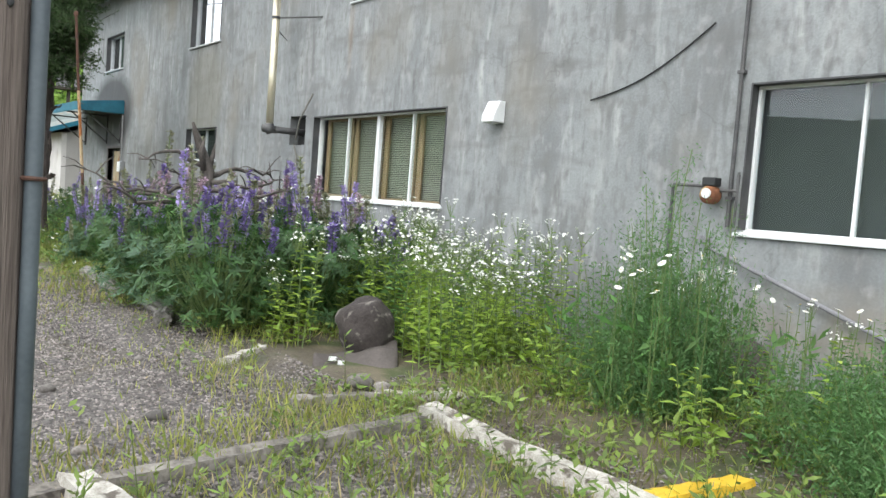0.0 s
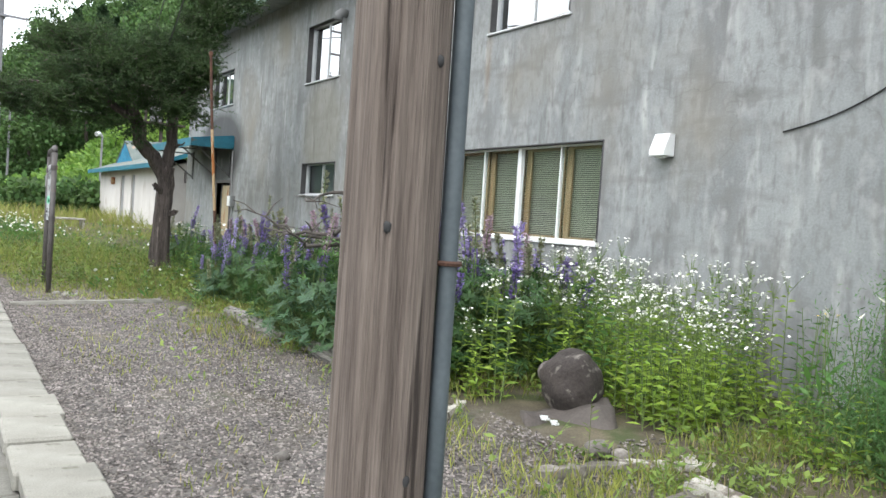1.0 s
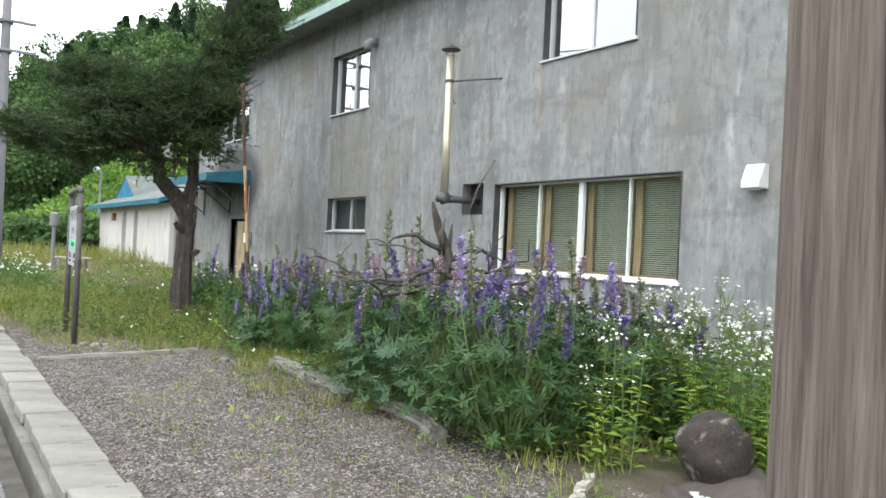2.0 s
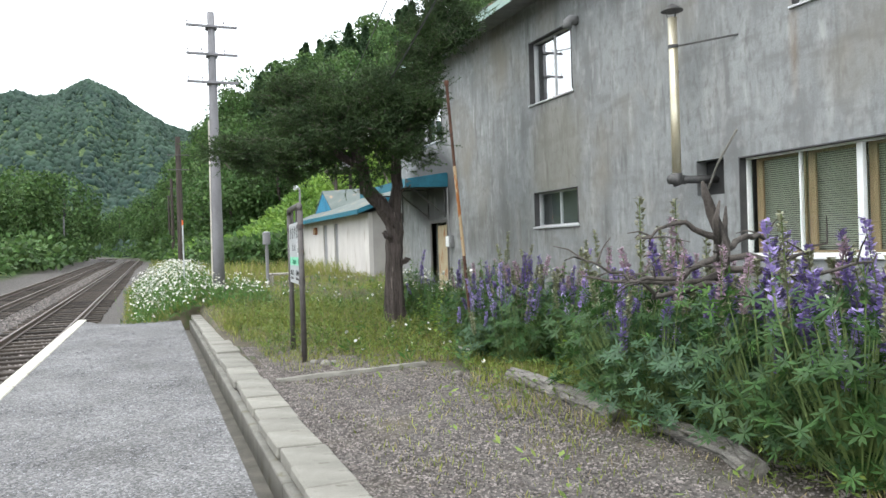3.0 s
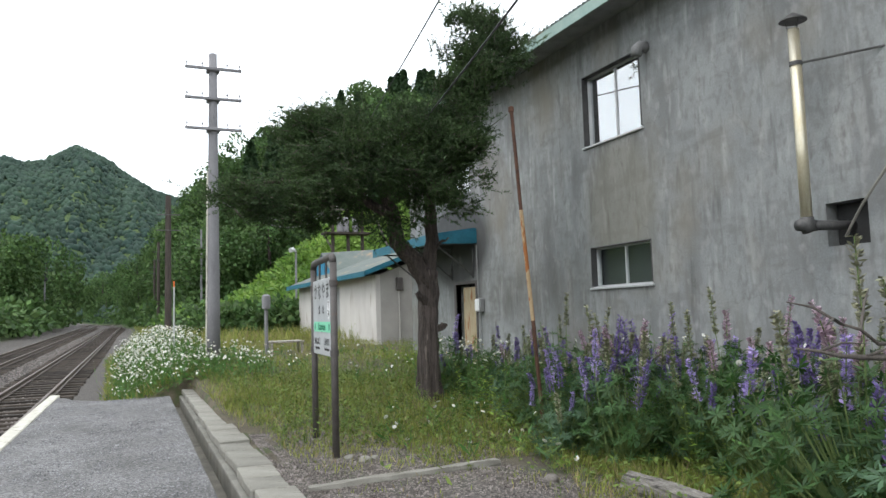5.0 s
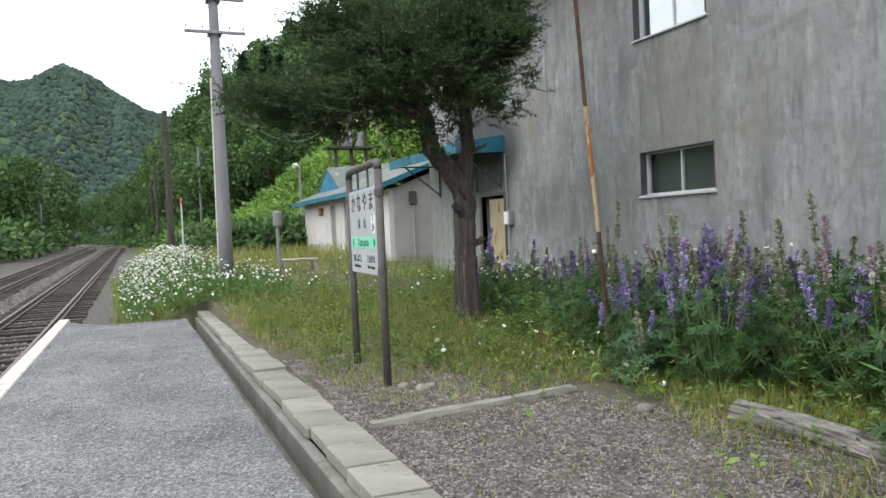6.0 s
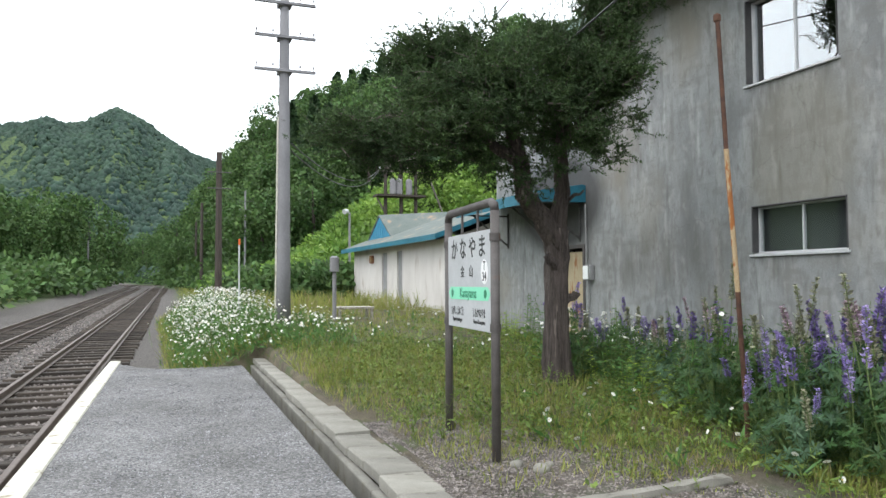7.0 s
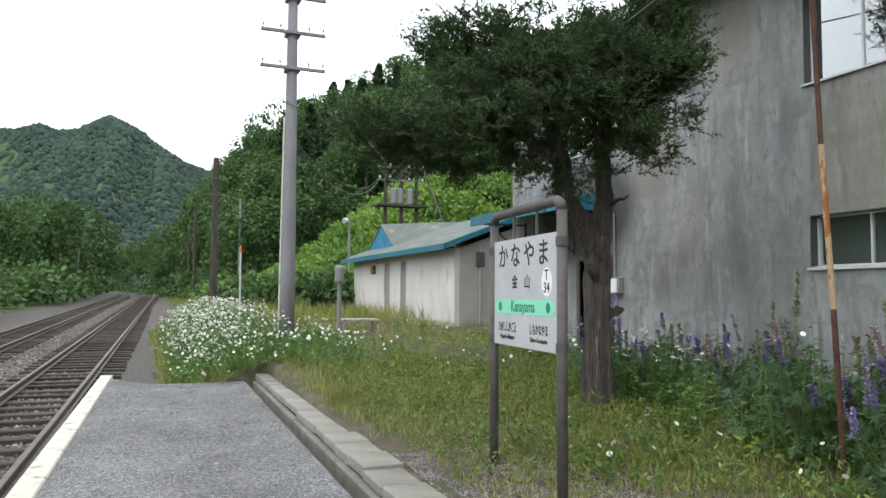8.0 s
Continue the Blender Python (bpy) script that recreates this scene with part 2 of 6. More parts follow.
M_TEAL = mat("teal_painted_metal", (0.012, 0.10, 0.15), (0.025, 0.19, 0.26), 3, 0.5, 0.1, 50, spot=((0.12, 0.12, 0.11), 4, 0.36))
M_BLUE = mat("blue_boarding", (0.03, 0.20, 0.33), (0.06, 0.29, 0.44), 3, 0.6, 0.1, 50)
M_EAVE = mat("pale_green_fascia", (0.24, 0.36, 0.32), (0.36, 0.47, 0.42), 3, 0.6, 0.1, 50)
M_ROOF = mat("grey_green_roof_sheet", (0.09, 0.115, 0.105), (0.16, 0.18, 0.165), 2, 0.85, 0.2, 40, spot=((0.3, 0.22, 0.15), 2, 0.4))
M_SHEDWALL = mat("white_plaster", (0.50, 0.47, 0.44), (0.66, 0.63, 0.60), 2, 0.9, 0.2, 60, stretch=(1, 1, 0.4), spot=((0.42, 0.37, 0.32), 1.6, 0.4))
M_SHEDSIDE = mat("grey_plaster", (0.34, 0.32, 0.3), (0.44, 0.42, 0.39), 2, 0.9, 0.2, 60)
M_PLY = mat("weathered_plywood", (0.36, 0.29, 0.18), (0.50, 0.42, 0.28), 3, 0.8, 0.2, 40, stretch=(1, 4, 0.7), spot=((0.30, 0.13, 0.05), 3, 0.45))
M_DKRUST = mat("dark_rust", (0.045, 0.022, 0.016), (0.13, 0.06, 0.035), 12, 0.85, 0.3, 120)
# near-black colour that stands in for the darkness inside openings
M_DARK = mat("dark_void", (0.02, 0.02, 0.02), (0.04, 0.04, 0.04), 3, 0.9, 0.0)
M_POLEWOOD = mat("weathered_pole_wood", (0.075, 0.056, 0.046), (0.215, 0.175, 0.148), 5, 0.9, 1.0, 30, stretch=(6, 6, 0.22), spot=((0.035, 0.025, 0.02), 4.0, 0.40))
M_TIMBER = mat("bleached_timber", (0.26, 0.23, 0.19), (0.58, 0.55, 0.49), 5, 0.9, 0.7, 40, stretch=(3, 3, 3), spot=((0.12, 0.1, 0.08), 4, 0.45))
M_DARKTIMBER = mat("dark_old_timber", (0.055, 0.046, 0.038), (0.27, 0.245, 0.21), 5, 0.9, 0.7, 40)
M_CONDUIT = mat("grey_conduit", (0.065, 0.08, 0.09), (0.10, 0.12, 0.13), 6, 0.5, 0.05, 60)
M_POLECONC = mat("grey_pole_concrete", (0.17, 0.165, 0.175), (0.26, 0.255, 0.265), 4, 0.8, 0.2, 80, stretch=(1, 1, 0.3))
M_IRON = mat("dark_iron", (0.06, 0.06, 0.062), (0.13, 0.125, 0.12), 8, 0.6, 0.1, 80, metal=0.3)
M_SIGNPOST = mat("grey_brown_sign_paint", (0.055, 0.048, 0.045), (0.105, 0.092, 0.086), 8, 0.55, 0.15, 90, spot=((0.13, 0.065, 0.035), 6, 0.36))
M_SIGN = mat("sign_white_enamel", (0.42, 0.43, 0.44), (0.52, 0.53, 0.54), 3, 0.4, 0.02, 40, spot=((0.55, 0.52, 0.47), 4, 0.36))
M_INK = mat("black_paint", (0.015, 0.015, 0.015), (0.03, 0.03, 0.03), 5, 0.5, 0.0)
M_MINT = mat("mint_green_paint", (0.22, 0.66, 0.44), (0.27, 0.73, 0.50), 4, 0.45, 0.0)
M_DKGREEN = mat("dark_green_paint", (0.02, 0.18, 0.09), (0.03, 0.22, 0.12), 4, 0.45, 0.0)
M_BRASS = mat("yellowed_flue_metal", (0.55, 0.47, 0.30), (0.72, 0.68, 0.56), 4, 0.35, 0.1, 50, metal=0.6, stretch=(3, 3, 0.6))
M_STONE = mat("lichened_boulder", (0.022, 0.017, 0.015), (0.062, 0.05, 0.044), 7, 0.9, 0.8, 50, spot=((0.20, 0.18, 0.155), 8, 0.42))
M_SLAB = mat("brown_stone", (0.06, 0.05, 0.044), (0.105, 0.088, 0.078), 6, 0.85, 0.4, 60)
M_PEBBLE = mat("loose_gravel", (0.085, 0.072, 0.063), (0.25, 0.222, 0.205), 8, 0.9, 0.3, 60, island=0.6)
M_YELLOW = mat("yellow_paint", (0.55, 0.33, 0.02), (0.68, 0.45, 0.04), 6, 0.6, 0.2, 60)
M_BARK = mat("shredding_bark", (0.028, 0.021, 0.019), (0.135, 0.108, 0.095), 5, 0.95, 1.0, 30, stretch=(7, 7, 0.5), spot=((0.23, 0.19, 0.165), 4, 0.38))
M_NEEDLE = mat("yew_needles", (0.022, 0.046, 0.016), (0.066, 0.115, 0.032), 2.0, 0.8, 0.0, 9, translucent=0.2, island=0.35)
M_WOODS = mat("woodland_leaf", (0.036, 0.086, 0.022), (0.10, 0.172, 0.046), 0.35, 0.75, 0.0, 3, translucent=0.25, island=0.45)
M_DARKWOODS = mat("dark_conifer_leaf", (0.016, 0.042, 0.015), (0.038, 0.08, 0.026), 0.5, 0.8, 0.0, 3, translucent=0.15, island=0.35)
M_BANK = mat("bank_leaf", (0.065, 0.155, 0.026), (0.25, 0.385, 0.072), 0.3, 0.65, 0.0, 3, translucent=0.35, island=0.3)
# bluish low-contrast tint puts distance haze into the forest colour
M_FARHAZE = mat("far_forest", (0.014, 0.036, 0.029), (0.040, 0.074, 0.046), 0.014, 0.95, 0.0, 0.07, island=0.22)


# ---- building blocks ----
class Geo:
    """Collects vertices and faces of one mesh."""

    def __init__(self):
        self.v, self.f, self.n = [], [], 0

    def add(self, v, f):
        v = np.asarray(v, float).reshape(-1, 3)
        self.v.append(v)
        self.f += [tuple(i + self.n for i in q) for q in f]
        self.n += len(v)
        return self

    def box(self, a, b, m=None):
        x0, y0, z0 = np.minimum(a, b)
        x1, y1, z1 = np.maximum(a, b)
        v = np.array([(x, y, z) for x in (x0, x1) for y in (y0, y1) for z in (z0, z1)], float)
        if m is not None:
            v = np.array([m @ Vector(p) for p in v])
        return self.add(v, [(0, 1, 3, 2), (4, 6, 7, 5), (0, 4, 5, 1), (2, 3, 7, 6), (0, 2, 6, 4), (1, 5, 7, 3)])

    def tube(self, path, radii, sides=8, cap=True, rough=0.0, rng=None):
        path = [Vector(p) for p in path]
        radii = [radii] * len(path) if np.isscalar(radii) else radii
        v, side = [], None
        for i, p in enumerate(path):
            d = (path[min(i + 1, len(path) - 1)] - path[max(i - 1, 0)]).normalized()
            if side is None:
                side = d.orthogonal().normalized()
            side = (side - d * side.dot(d)).normalized()
            up = d.cross(side)
            for j in range(sides):
                a = 2 * math.pi * j / sides
                r = radii[i] * (1 + (rough * rng.uniform(-1, 1) if rng else 0))
                v.append(p + side * math.cos(a) * r + up * math.sin(a) * r)
        f = [(i * sides + j, i * sides + (j + 1) % sides, (i + 1) * sides + (j + 1) % sides, (i + 1) * sides + j) for i in range(len(path) - 1) for j in range(sides)]
        if cap:
            f += [tuple(range(sides - 1, -1, -1)), tuple(range((len(path) - 1) * sides, len(path) * sides))]
        return self.add(v, f)

    def prism(self, outline, x0, x1, axis=0):
        """An outline of (a, b) pairs drawn out along an axis."""
        k = len(outline)
        put = {0: lambda a, b, c: (c, a, b), 1: lambda a, b, c: (a, c, b), 2: lambda a, b, c: (a, b, c)}[axis]
        v = [put(a, b, c) for c in (x0, x1) for a, b in outline]
        f = [tuple(range(k - 1, -1, -1)), tuple(range(k, 2 * k))] + [(i, (i + 1) % k, k + (i + 1) % k, k + i) for i in range(k)]
        return self.add(v, f)

    def mesh(self, name, bevel=0.0, smooth=False):
        me = bpy.data.meshes.new(name)
        me.from_pydata(np.concatenate(self.v).tolist(), [], self.f)
        bm = bmesh.new()
        bm.from_mesh(me)
        if bevel or not smooth and len(self.f) < 4000:
            bmesh.ops.recalc_face_normals(bm, faces=bm.faces)
        if bevel:
            edges = [e for e in bm.edges if len(e.link_faces) == 2 and e.calc_face_angle() > 0.6]
            bmesh.ops.bevel(bm, geom=edges, offset=bevel, segments=1, affect="EDGES", clamp_overlap=True)
        bm.to_mesh(me)
        bm.free()
        if smooth:
            me.polygons.foreach_set("use_smooth", [True] * len(me.polygons))
        return me


def part(name, geo, material, parent=None, label="", bevel=0.0, smooth=False):
    me = geo if isinstance(geo, bpy.types.Mesh) else geo.mesh(name, bevel, smooth)
    if not me.materials:
        me.materials.append(material)
    ob = new(name, me)
    if parent:
        ob.parent = parent
    if label:
        ob["label"] = label
    return ob


def thing(name, label, category, m=None, group="", kind=""):
    ob = new(name)
    ob.empty_display_size = 0.1
    if m is not None:
        ob.matrix_basis = m
    return tagged(ob, label, category, group, kind)


def step(t):
    t = np.clip(t, 0, 1)
    return t * t * (3 - 2 * t)


def yard(x, y):
    """Height of the yard between kerb and building."""
    return 0.47 + 0.45 * step((y - 12) / 16.0) + 0.05 * np.sin(x * 1.7 + y * 0.6) * step((x - 1.5) / 2)


HERE = (-1.6, 8.0)


def climb(y):
    """How far the line has climbed at y."""
    return 0.016 * np.clip(np.asarray(y, float) - 16, 0, 90)


def land(x, y):
    """Height of the ground sheet: track bed, yard, bank, wooded hill and far mountains."""
    x, y = np.asarray(x, float), np.asarray(y, float)
    d = np.hypot(x - HERE[0], y - HERE[1])
    az = np.degrees(np.arctan2(x - HERE[0], y - HERE[1]))
    bed = -0.13 + 0.25 * step((-9 - x) / 6) + climb(y)
    slope = np.where(y < 20, step((x - 0.0225 * (y - 8.8) + 0.02) / 0.15), step((x + 1.5) / 1.9))
    z = bed + (yard(x, y) - bed) * slope
    toe = np.interp(az, [-180, -1, 2, 5, 8, 12, 15, 20, 30, 45, 180], [900, 300, 80, 48, 34, 33, 34, 42, 50, 62, 90])
    high = np.interp(az, [-180, -1, 2, 5, 10, 14, 18, 22, 40, 180], [0, 0.2, 0.9, 2.2, 5.0, 6.4, 7.0, 8.3, 10, 10])
    line = -3.30 + 0.0285 * (y - 16.57) - np.where(y > 100, (y - 100) ** 2 / 700.0, 0)
    beside = np.where(y > 30, step((x - line - 4.5) / 14), 1.0)
    z = z + high * step((d - toe) / 11) * beside
    top = np.interp(az, [-180, -2, 2, 4.3, 6, 9, 12, 16, 21, 30, 60, 120, 180], [0, 1, 8, 12.4, 15.6, 19, 24, 27.5, 28, 32, 35, 20, 0])
    z = z + top * step((d - 60) / 85) * beside
    ridge = np.interp(az, [-180, -90, -40, -20, -9.3, -5.8, -4, -2.4, -1.3, 0.2, 2.8, 4.2, 8, 20, 60, 120, 180], [4, 6.5, 7.5, 8.2, 9.3, 10.0, 10.6, 11.4, 10.9, 9.8, 8.2, 7.5, 7.2, 7, 7, 5, 4])
    rise = np.tan(np.radians(ridge)) * 900
    z = z + rise * step((d - 330) / 570) * (1 + 0.045 * np.sin(az * 0.9 + d / 95.0) * step((900 - d) / 200) + 0.02 * np.sin(az * 2.1 - d / 50.0) * step((900 - d) / 200) + 0.07 * np.sin(az * 1.5 + 0.9 * np.sin(d / 130.0)) * step((880 - d) / 350))
    low = np.interp(az, [-180, -60, -12, -9, -4, -1, 1, 180], [4, 10, 9, 8, 3, 1, 0, 0])
    return z + low * step((d - 120) / 150)


# ---- ground ----
def ground():
    def ticks(fine0, fine1, stepsize, far):
        a = list(np.arange(fine0, fine1, stepsize))
        out, g = [], stepsize
        v = fine1
        while v < far:
            out.append(v)
            g *= 1.09
            v += g
        low, g, v = [], stepsize, fine0
        while v > -far:
            g *= 1.09
            v -= g
            low.append(v)
        return np.array(sorted(low + a + out))
    xs, ys = ticks(-3.0, 12.0, 0.35, 2600), ticks(-4.0, 45.0, 0.8, 2600)
    xs = np.unique(np.round(np.concatenate([xs, [-1.5, -0.4], np.arange(-0.26, 0.5, 0.04)]), 3))
    X, Y = np.meshgrid(xs, ys)
    Z = land(X, Y)
    rng = np.random.RandomState(3)
    Z += (rng.rand(*Z.shape) - 0.5) * np.where((X > 0.35) & (X < 5.5), np.where((Y < 12) & (X < 2.4), 0.010, 0.035), 0.0)
    nx = len(xs)
    g = Geo()
    idx = np.arange(len(ys) * nx).reshape(len(ys), nx)
    g.v = [np.stack([X.ravel(), Y.ravel(), Z.ravel()], 1)]
    g.n = X.size
    g.f = np.stack([idx[:-1, :-1].ravel(), idx[:-1, 1:].ravel(), idx[1:, 1:].ravel(), idx[1:, :-1].ravel()], 1).tolist()
    m = mat("soil_and_turf", (0.045, 0.036, 0.024), (0.15, 0.125, 0.078), 3.0, 0.95, 0.9, 70, spot=((0.055, 0.068, 0.022), 2.2, 0.5))
    n, k = m.node_tree.nodes, m.node_tree.links
    p = n["Principled BSDF"]
    turf = p.inputs["Base Color"].links[0].from_socket
    co, sep = n.new("ShaderNodeTexCoord"), n.new("ShaderNodeSeparateXYZ")
    k.new(co.outputs["Object"], sep.inputs[0])
    grit, gr = n.new("ShaderNodeTexVoronoi"), n.new("ShaderNodeValToRGB")
    grit.inputs["Scale"].default_value = 34
    k.new(co.outputs["Object"], grit.inputs["Vector"])
    gr.color_ramp.elements[0].position, gr.color_ramp.elements[1].position = 0.1, 0.95
    gr.color_ramp.elements[0].color, gr.color_ramp.elements[1].color = (0.028, 0.024, 0.021, 1), (0.145, 0.130, 0.118, 1)
    k.new(grit.outputs["Color"], gr.inputs[0])

    def ramp(sock, lo, hi):
        r = n.new("ShaderNodeMapRange")
        r.inputs[1].default_value, r.inputs[2].default_value = lo, hi
        k.new(sock, r.inputs[0])
        return r.outputs[0]

    def ramp_from(sock, lo, hi):
        r = n.new("ShaderNodeMapRange")
        r.inputs[1].default_value, r.inputs[2].default_value, r.inputs[4].default_value = lo, hi, hi - lo
        k.new(sock, r.inputs[0])
        return r.outputs[0]

    def times(a, b, op="MULTIPLY"):
        t = n.new("ShaderNodeMath")
        t.operation = op
        k.new(a, t.inputs[0])
        k.new(b, t.inputs[1])
        return t.outputs[0]
    patch = n.new("ShaderNodeTexNoise")
    patch.inputs["Scale"].default_value = 1.1
    k.new(co.outputs["Object"], patch.inputs["Vector"])
    forecourt = times(times(ramp(sep.outputs["Y"], 12.5, 10.0), ramp(sep.outputs["X"], 3.0, 1.8)), ramp(patch.outputs[0], 0.25, 0.45))
    # the bed follows the bend of the line
    square, along = n.new("ShaderNodeMath"), n.new("ShaderNodeMath")
    square.operation, along.operation = "POWER", "MULTIPLY_ADD"
    square.inputs[1].default_value, along.inputs[1].default_value = 2.0, 1 / 700.0
    k.new(ramp_from(sep.outputs["Y"], 100, 400), square.inputs[0])
    k.new(square.outputs[0], along.inputs[0])
    lean = n.new("ShaderNodeMath")
    lean.operation = "MULTIPLY_ADD"
    lean.inputs[1].default_value = -0.0285
    k.new(ramp_from(sep.outputs["Y"], 20, 320), lean.inputs[0])
    k.new(sep.outputs["X"], lean.inputs[2])
    k.new(lean.outputs[0], along.inputs[2])
    bed = ramp(along.outputs[0], -0.6, -1.5)
    bed = times(times(bed, ramp(along.outputs[0], -11, -9.5)), ramp(sep.outputs["Y"], 320, 260))
    both = times(forecourt, bed, "MAXIMUM")
    mx = n.new("ShaderNodeMix")
    mx.data_type = "RGBA"
    k.new(both, mx.inputs[0])
    k.new(turf, mx.inputs[6])
    k.new(gr.outputs[0], mx.inputs[7])
    far = n.new("ShaderNodeMix")
    far.data_type = "RGBA"
    inv = n.new("ShaderNodeMath")
    inv.operation = "SUBTRACT"
    inv.inputs[0].default_value = 1.0
    k.new(bed, inv.inputs[1])
    k.new(times(ramp(sep.outputs["Z"], 3.5, 6.0), times(ramp(sep.outputs["Y"], 40, 65), inv.outputs[0]), "MAXIMUM"), far.inputs[0])
    k.new(mx.outputs[2], far.inputs[6])
    clump, tone = n.new("ShaderNodeTexNoise"), n.new("ShaderNodeValToRGB")
    clump.inputs["Scale"].default_value, clump.inputs["Detail"].default_value = 0.8, 8
    k.new(co.outputs["Object"], clump.inputs["Vector"])
    tone.color_ramp.elements[0].position, tone.color_ramp.elements[1].position = 0.35, 0.65
    tone.color_ramp.elements[0].color, tone.color_ramp.elements[1].color = (0.018, 0.042, 0.012, 1), (0.075, 0.12, 0.03, 1)
    k.new(clump.outputs[0], tone.inputs[0])
    k.new(tone.outputs[0], far.inputs[7])
    k.new(far.outputs[2], p.inputs["Base Color"])
    tagged(part("ground", g, m, smooth=True), "gravelly station yard with weeds, bank and wooded hills", "ground", kind="structure")


ground()


# ---- platform, gutter, kerb ----
def edge_x(y):
    return -2.40 + 0.0275 * (y - 13.9)


def gutter_x(y):
    return -0.39 + 0.0225 * (y - 8.8)


def platform():
    g = Geo()
    rng = np.random.RandomState(5)
    ys = np.arange(-9, 20.9, 0.3)
    rows = []
    for y in ys:
        xs = np.linspace(edge_x(y) + 0.17, gutter_x(y), 14)
        end = step((y - 19.5 - 0.6 * np.sin(xs * 2)) / 1.6) * 0.12
        z = 0.5 + 0.003 * rng.randn(14) - end * (xs > -1.9)
        rows.append(np.stack([xs, np.full(14, y), z], 1))
    top = np.concatenate(rows)
    bot = top.copy()
    bot[:, 2] = -0.1
    n = len(ys)
    f = [(i * 14 + j, i * 14 + j + 1, (i + 1) * 14 + j + 1, (i + 1) * 14 + j) for i in range(n - 1) for j in range(13)]
    o = n * 14
    for j, flip in ((0, 1), (13, 0)):
        f += [(i * 14 + j, (i + 1) * 14 + j, o + (i + 1) * 14 + j, o + i * 14 + j)[::-1 if flip else 1] for i in range(n - 1)]
    f += [((n - 1) * 14 + j, (n - 1) * 14 + j + 1, o + (n - 1) * 14 + j + 1, o + (n - 1) * 14 + j) for j in range(13)]
    g.add(np.concatenate([top, bot]), f)
    ob = part("platform", g, M_PLAT)
    tagged(ob, "low station platform of compacted grey gravel", "platform", kind="structure")
    shared = Geo().box((0, 0.004, -0.5), (0.18, 1.996, 0.0)).mesh("edge_stone", 0.012)
    for i in range(15):
        y = -9 + i * 2 - 1.0 + 1.05
        s = part("edge_stone", shared, M_WHITE, ob)
        s.matrix_basis = pose(edge_x(y), y, 0.515, 0, 0, -1.575)


platform()


def gutter():
    ob = thing("gutter", "concrete drainage gutter with leaf litter beside the platform", "gutter", kind="structure")
    a, b = Geo(), Geo()
    for y0 in np.arange(-9, 20, 1.5):
        y1 = y0 + 1.5
        for geo, (l, r, z0, z1) in ((a, (0.0, 0.24, 0.05, 0.20)),):
            geo.add([(gutter_x(y) + s, y, z) for y in (y0, y1) for s in (l - 0.02, r) for z in (z0, z1)], [(0, 1, 3, 2), (4, 6, 7, 5), (1, 5, 7, 3), (0, 2, 6, 4), (0, 4, 5, 1), (2, 3, 7, 6)])
        b.add([(gutter_x(y) + s, y, z) for y in (y0 + 0.004, y1 - 0.004) for s in (0.215, 0.30) for z in (0.0, 0.405)], [(0, 1, 3, 2), (4, 6, 7, 5), (1, 5, 7, 3), (0, 2, 6, 4), (0, 4, 5, 1), (2, 3, 7, 6)])
    part("channel", a, M_DARKCONC, ob)
    part("side_wall", b, M_CONC, ob, bevel=0.008)


gutter()


def kerb():
    ob = thing("kerb", "row of worn pale concrete kerb blocks", "kerb", kind="structure")
    rng = random.Random(4)
    shapes = []
    for i in range(4):
        g = Geo().box((0, 0.006, -0.09), (0.325, 0.494, 0.0))
        shapes.append(g.mesh("kerb_block", 0.006 + 0.003 * i))
    for i in range(58):
        y = -8.5 + 0.5 * i
        b = part("kerb_block", shapes[i % 4], M_KERB, ob)
        b.matrix_basis = pose(gutter_x(y) + 0.275 + rng.uniform(-0.012, 0.012), y, 0.505 + rng.uniform(-0.012, 0.012), rng.uniform(-1, 1), rng.uniform(-1.5, 1.5), -1.3 + rng.uniform(-0.8, 0.8))


kerb()


# ---- tracks ----
def near_x(y):
    return -3.30 + 0.0285 * (y - 16.57) - np.where(y > 100, (y - 100) ** 2 / 700.0, 0)


def far_x(y):
    return -5.60 + 0.028 * (y - 36) - np.where(y > 100, (y - 100) ** 2 / 700.0, 0)


def track(name, line, label):
    ob = thing(name, label, "railway track", kind="structure")
    prof = [(-0.06, -0.14), (0.06, -0.14), (0.06, -0.128), (0.014, -0.115), (0.012, -0.045), (0.034, -0.035), (0.034, -0.006), (0.026, 0.0), (-0.026, 0.0), (-0.034, -0.006), (-0.034, -0.035), (-0.012, -0.045), (-0.014, -0.115), (-0.06, -0.128)]
    ys = np.concatenate([np.arange(-15, 100, 5.0), np.arange(100, 330, 8.0)])
    k = len(prof)
    for side in (-0.55, 0.55):
        v = []
        for y in ys:
            dx = (line(y + 0.5) - line(y - 0.5))
            c = Vector((1, -dx, 0)).normalized()
            for a, b in prof:
                v.append((line(y) + c.x * (side + a), y + c.y * (side + a), 0.08 + float(climb(y)) + b))
        f = [(i * k + j, i * k + (j + 1) % k, (i + 1) * k + (j + 1) % k, (i + 1) * k + j) for i in range(len(ys) - 1) for j in range(k)]
        part("rail", Geo().add(v, f), M_STEEL, ob)
    shared = Geo().box((-1.05, -0.1, -0.14), (1.05, 0.1, 0)).mesh("sleeper", 0.012)
    rng = random.Random(7)
    for i in range(172):
        y = -10 + i * 0.64
        s = part("sleeper", shared, M_SLEEPER, ob)
        s.matrix_basis = pose(float(line(y)) + rng.uniform(-0.03, 0.03), y, -0.062 + float(climb(y)) + rng.uniform(-0.012, 0.008), 0, 0, -1.3 + rng.uniform(-1.5, 1.5))


track("track_near", near_x, "single railway track with rusty rails on dark timber sleepers")
track("track_far", far_x, "siding track with rusty rails beyond the first")


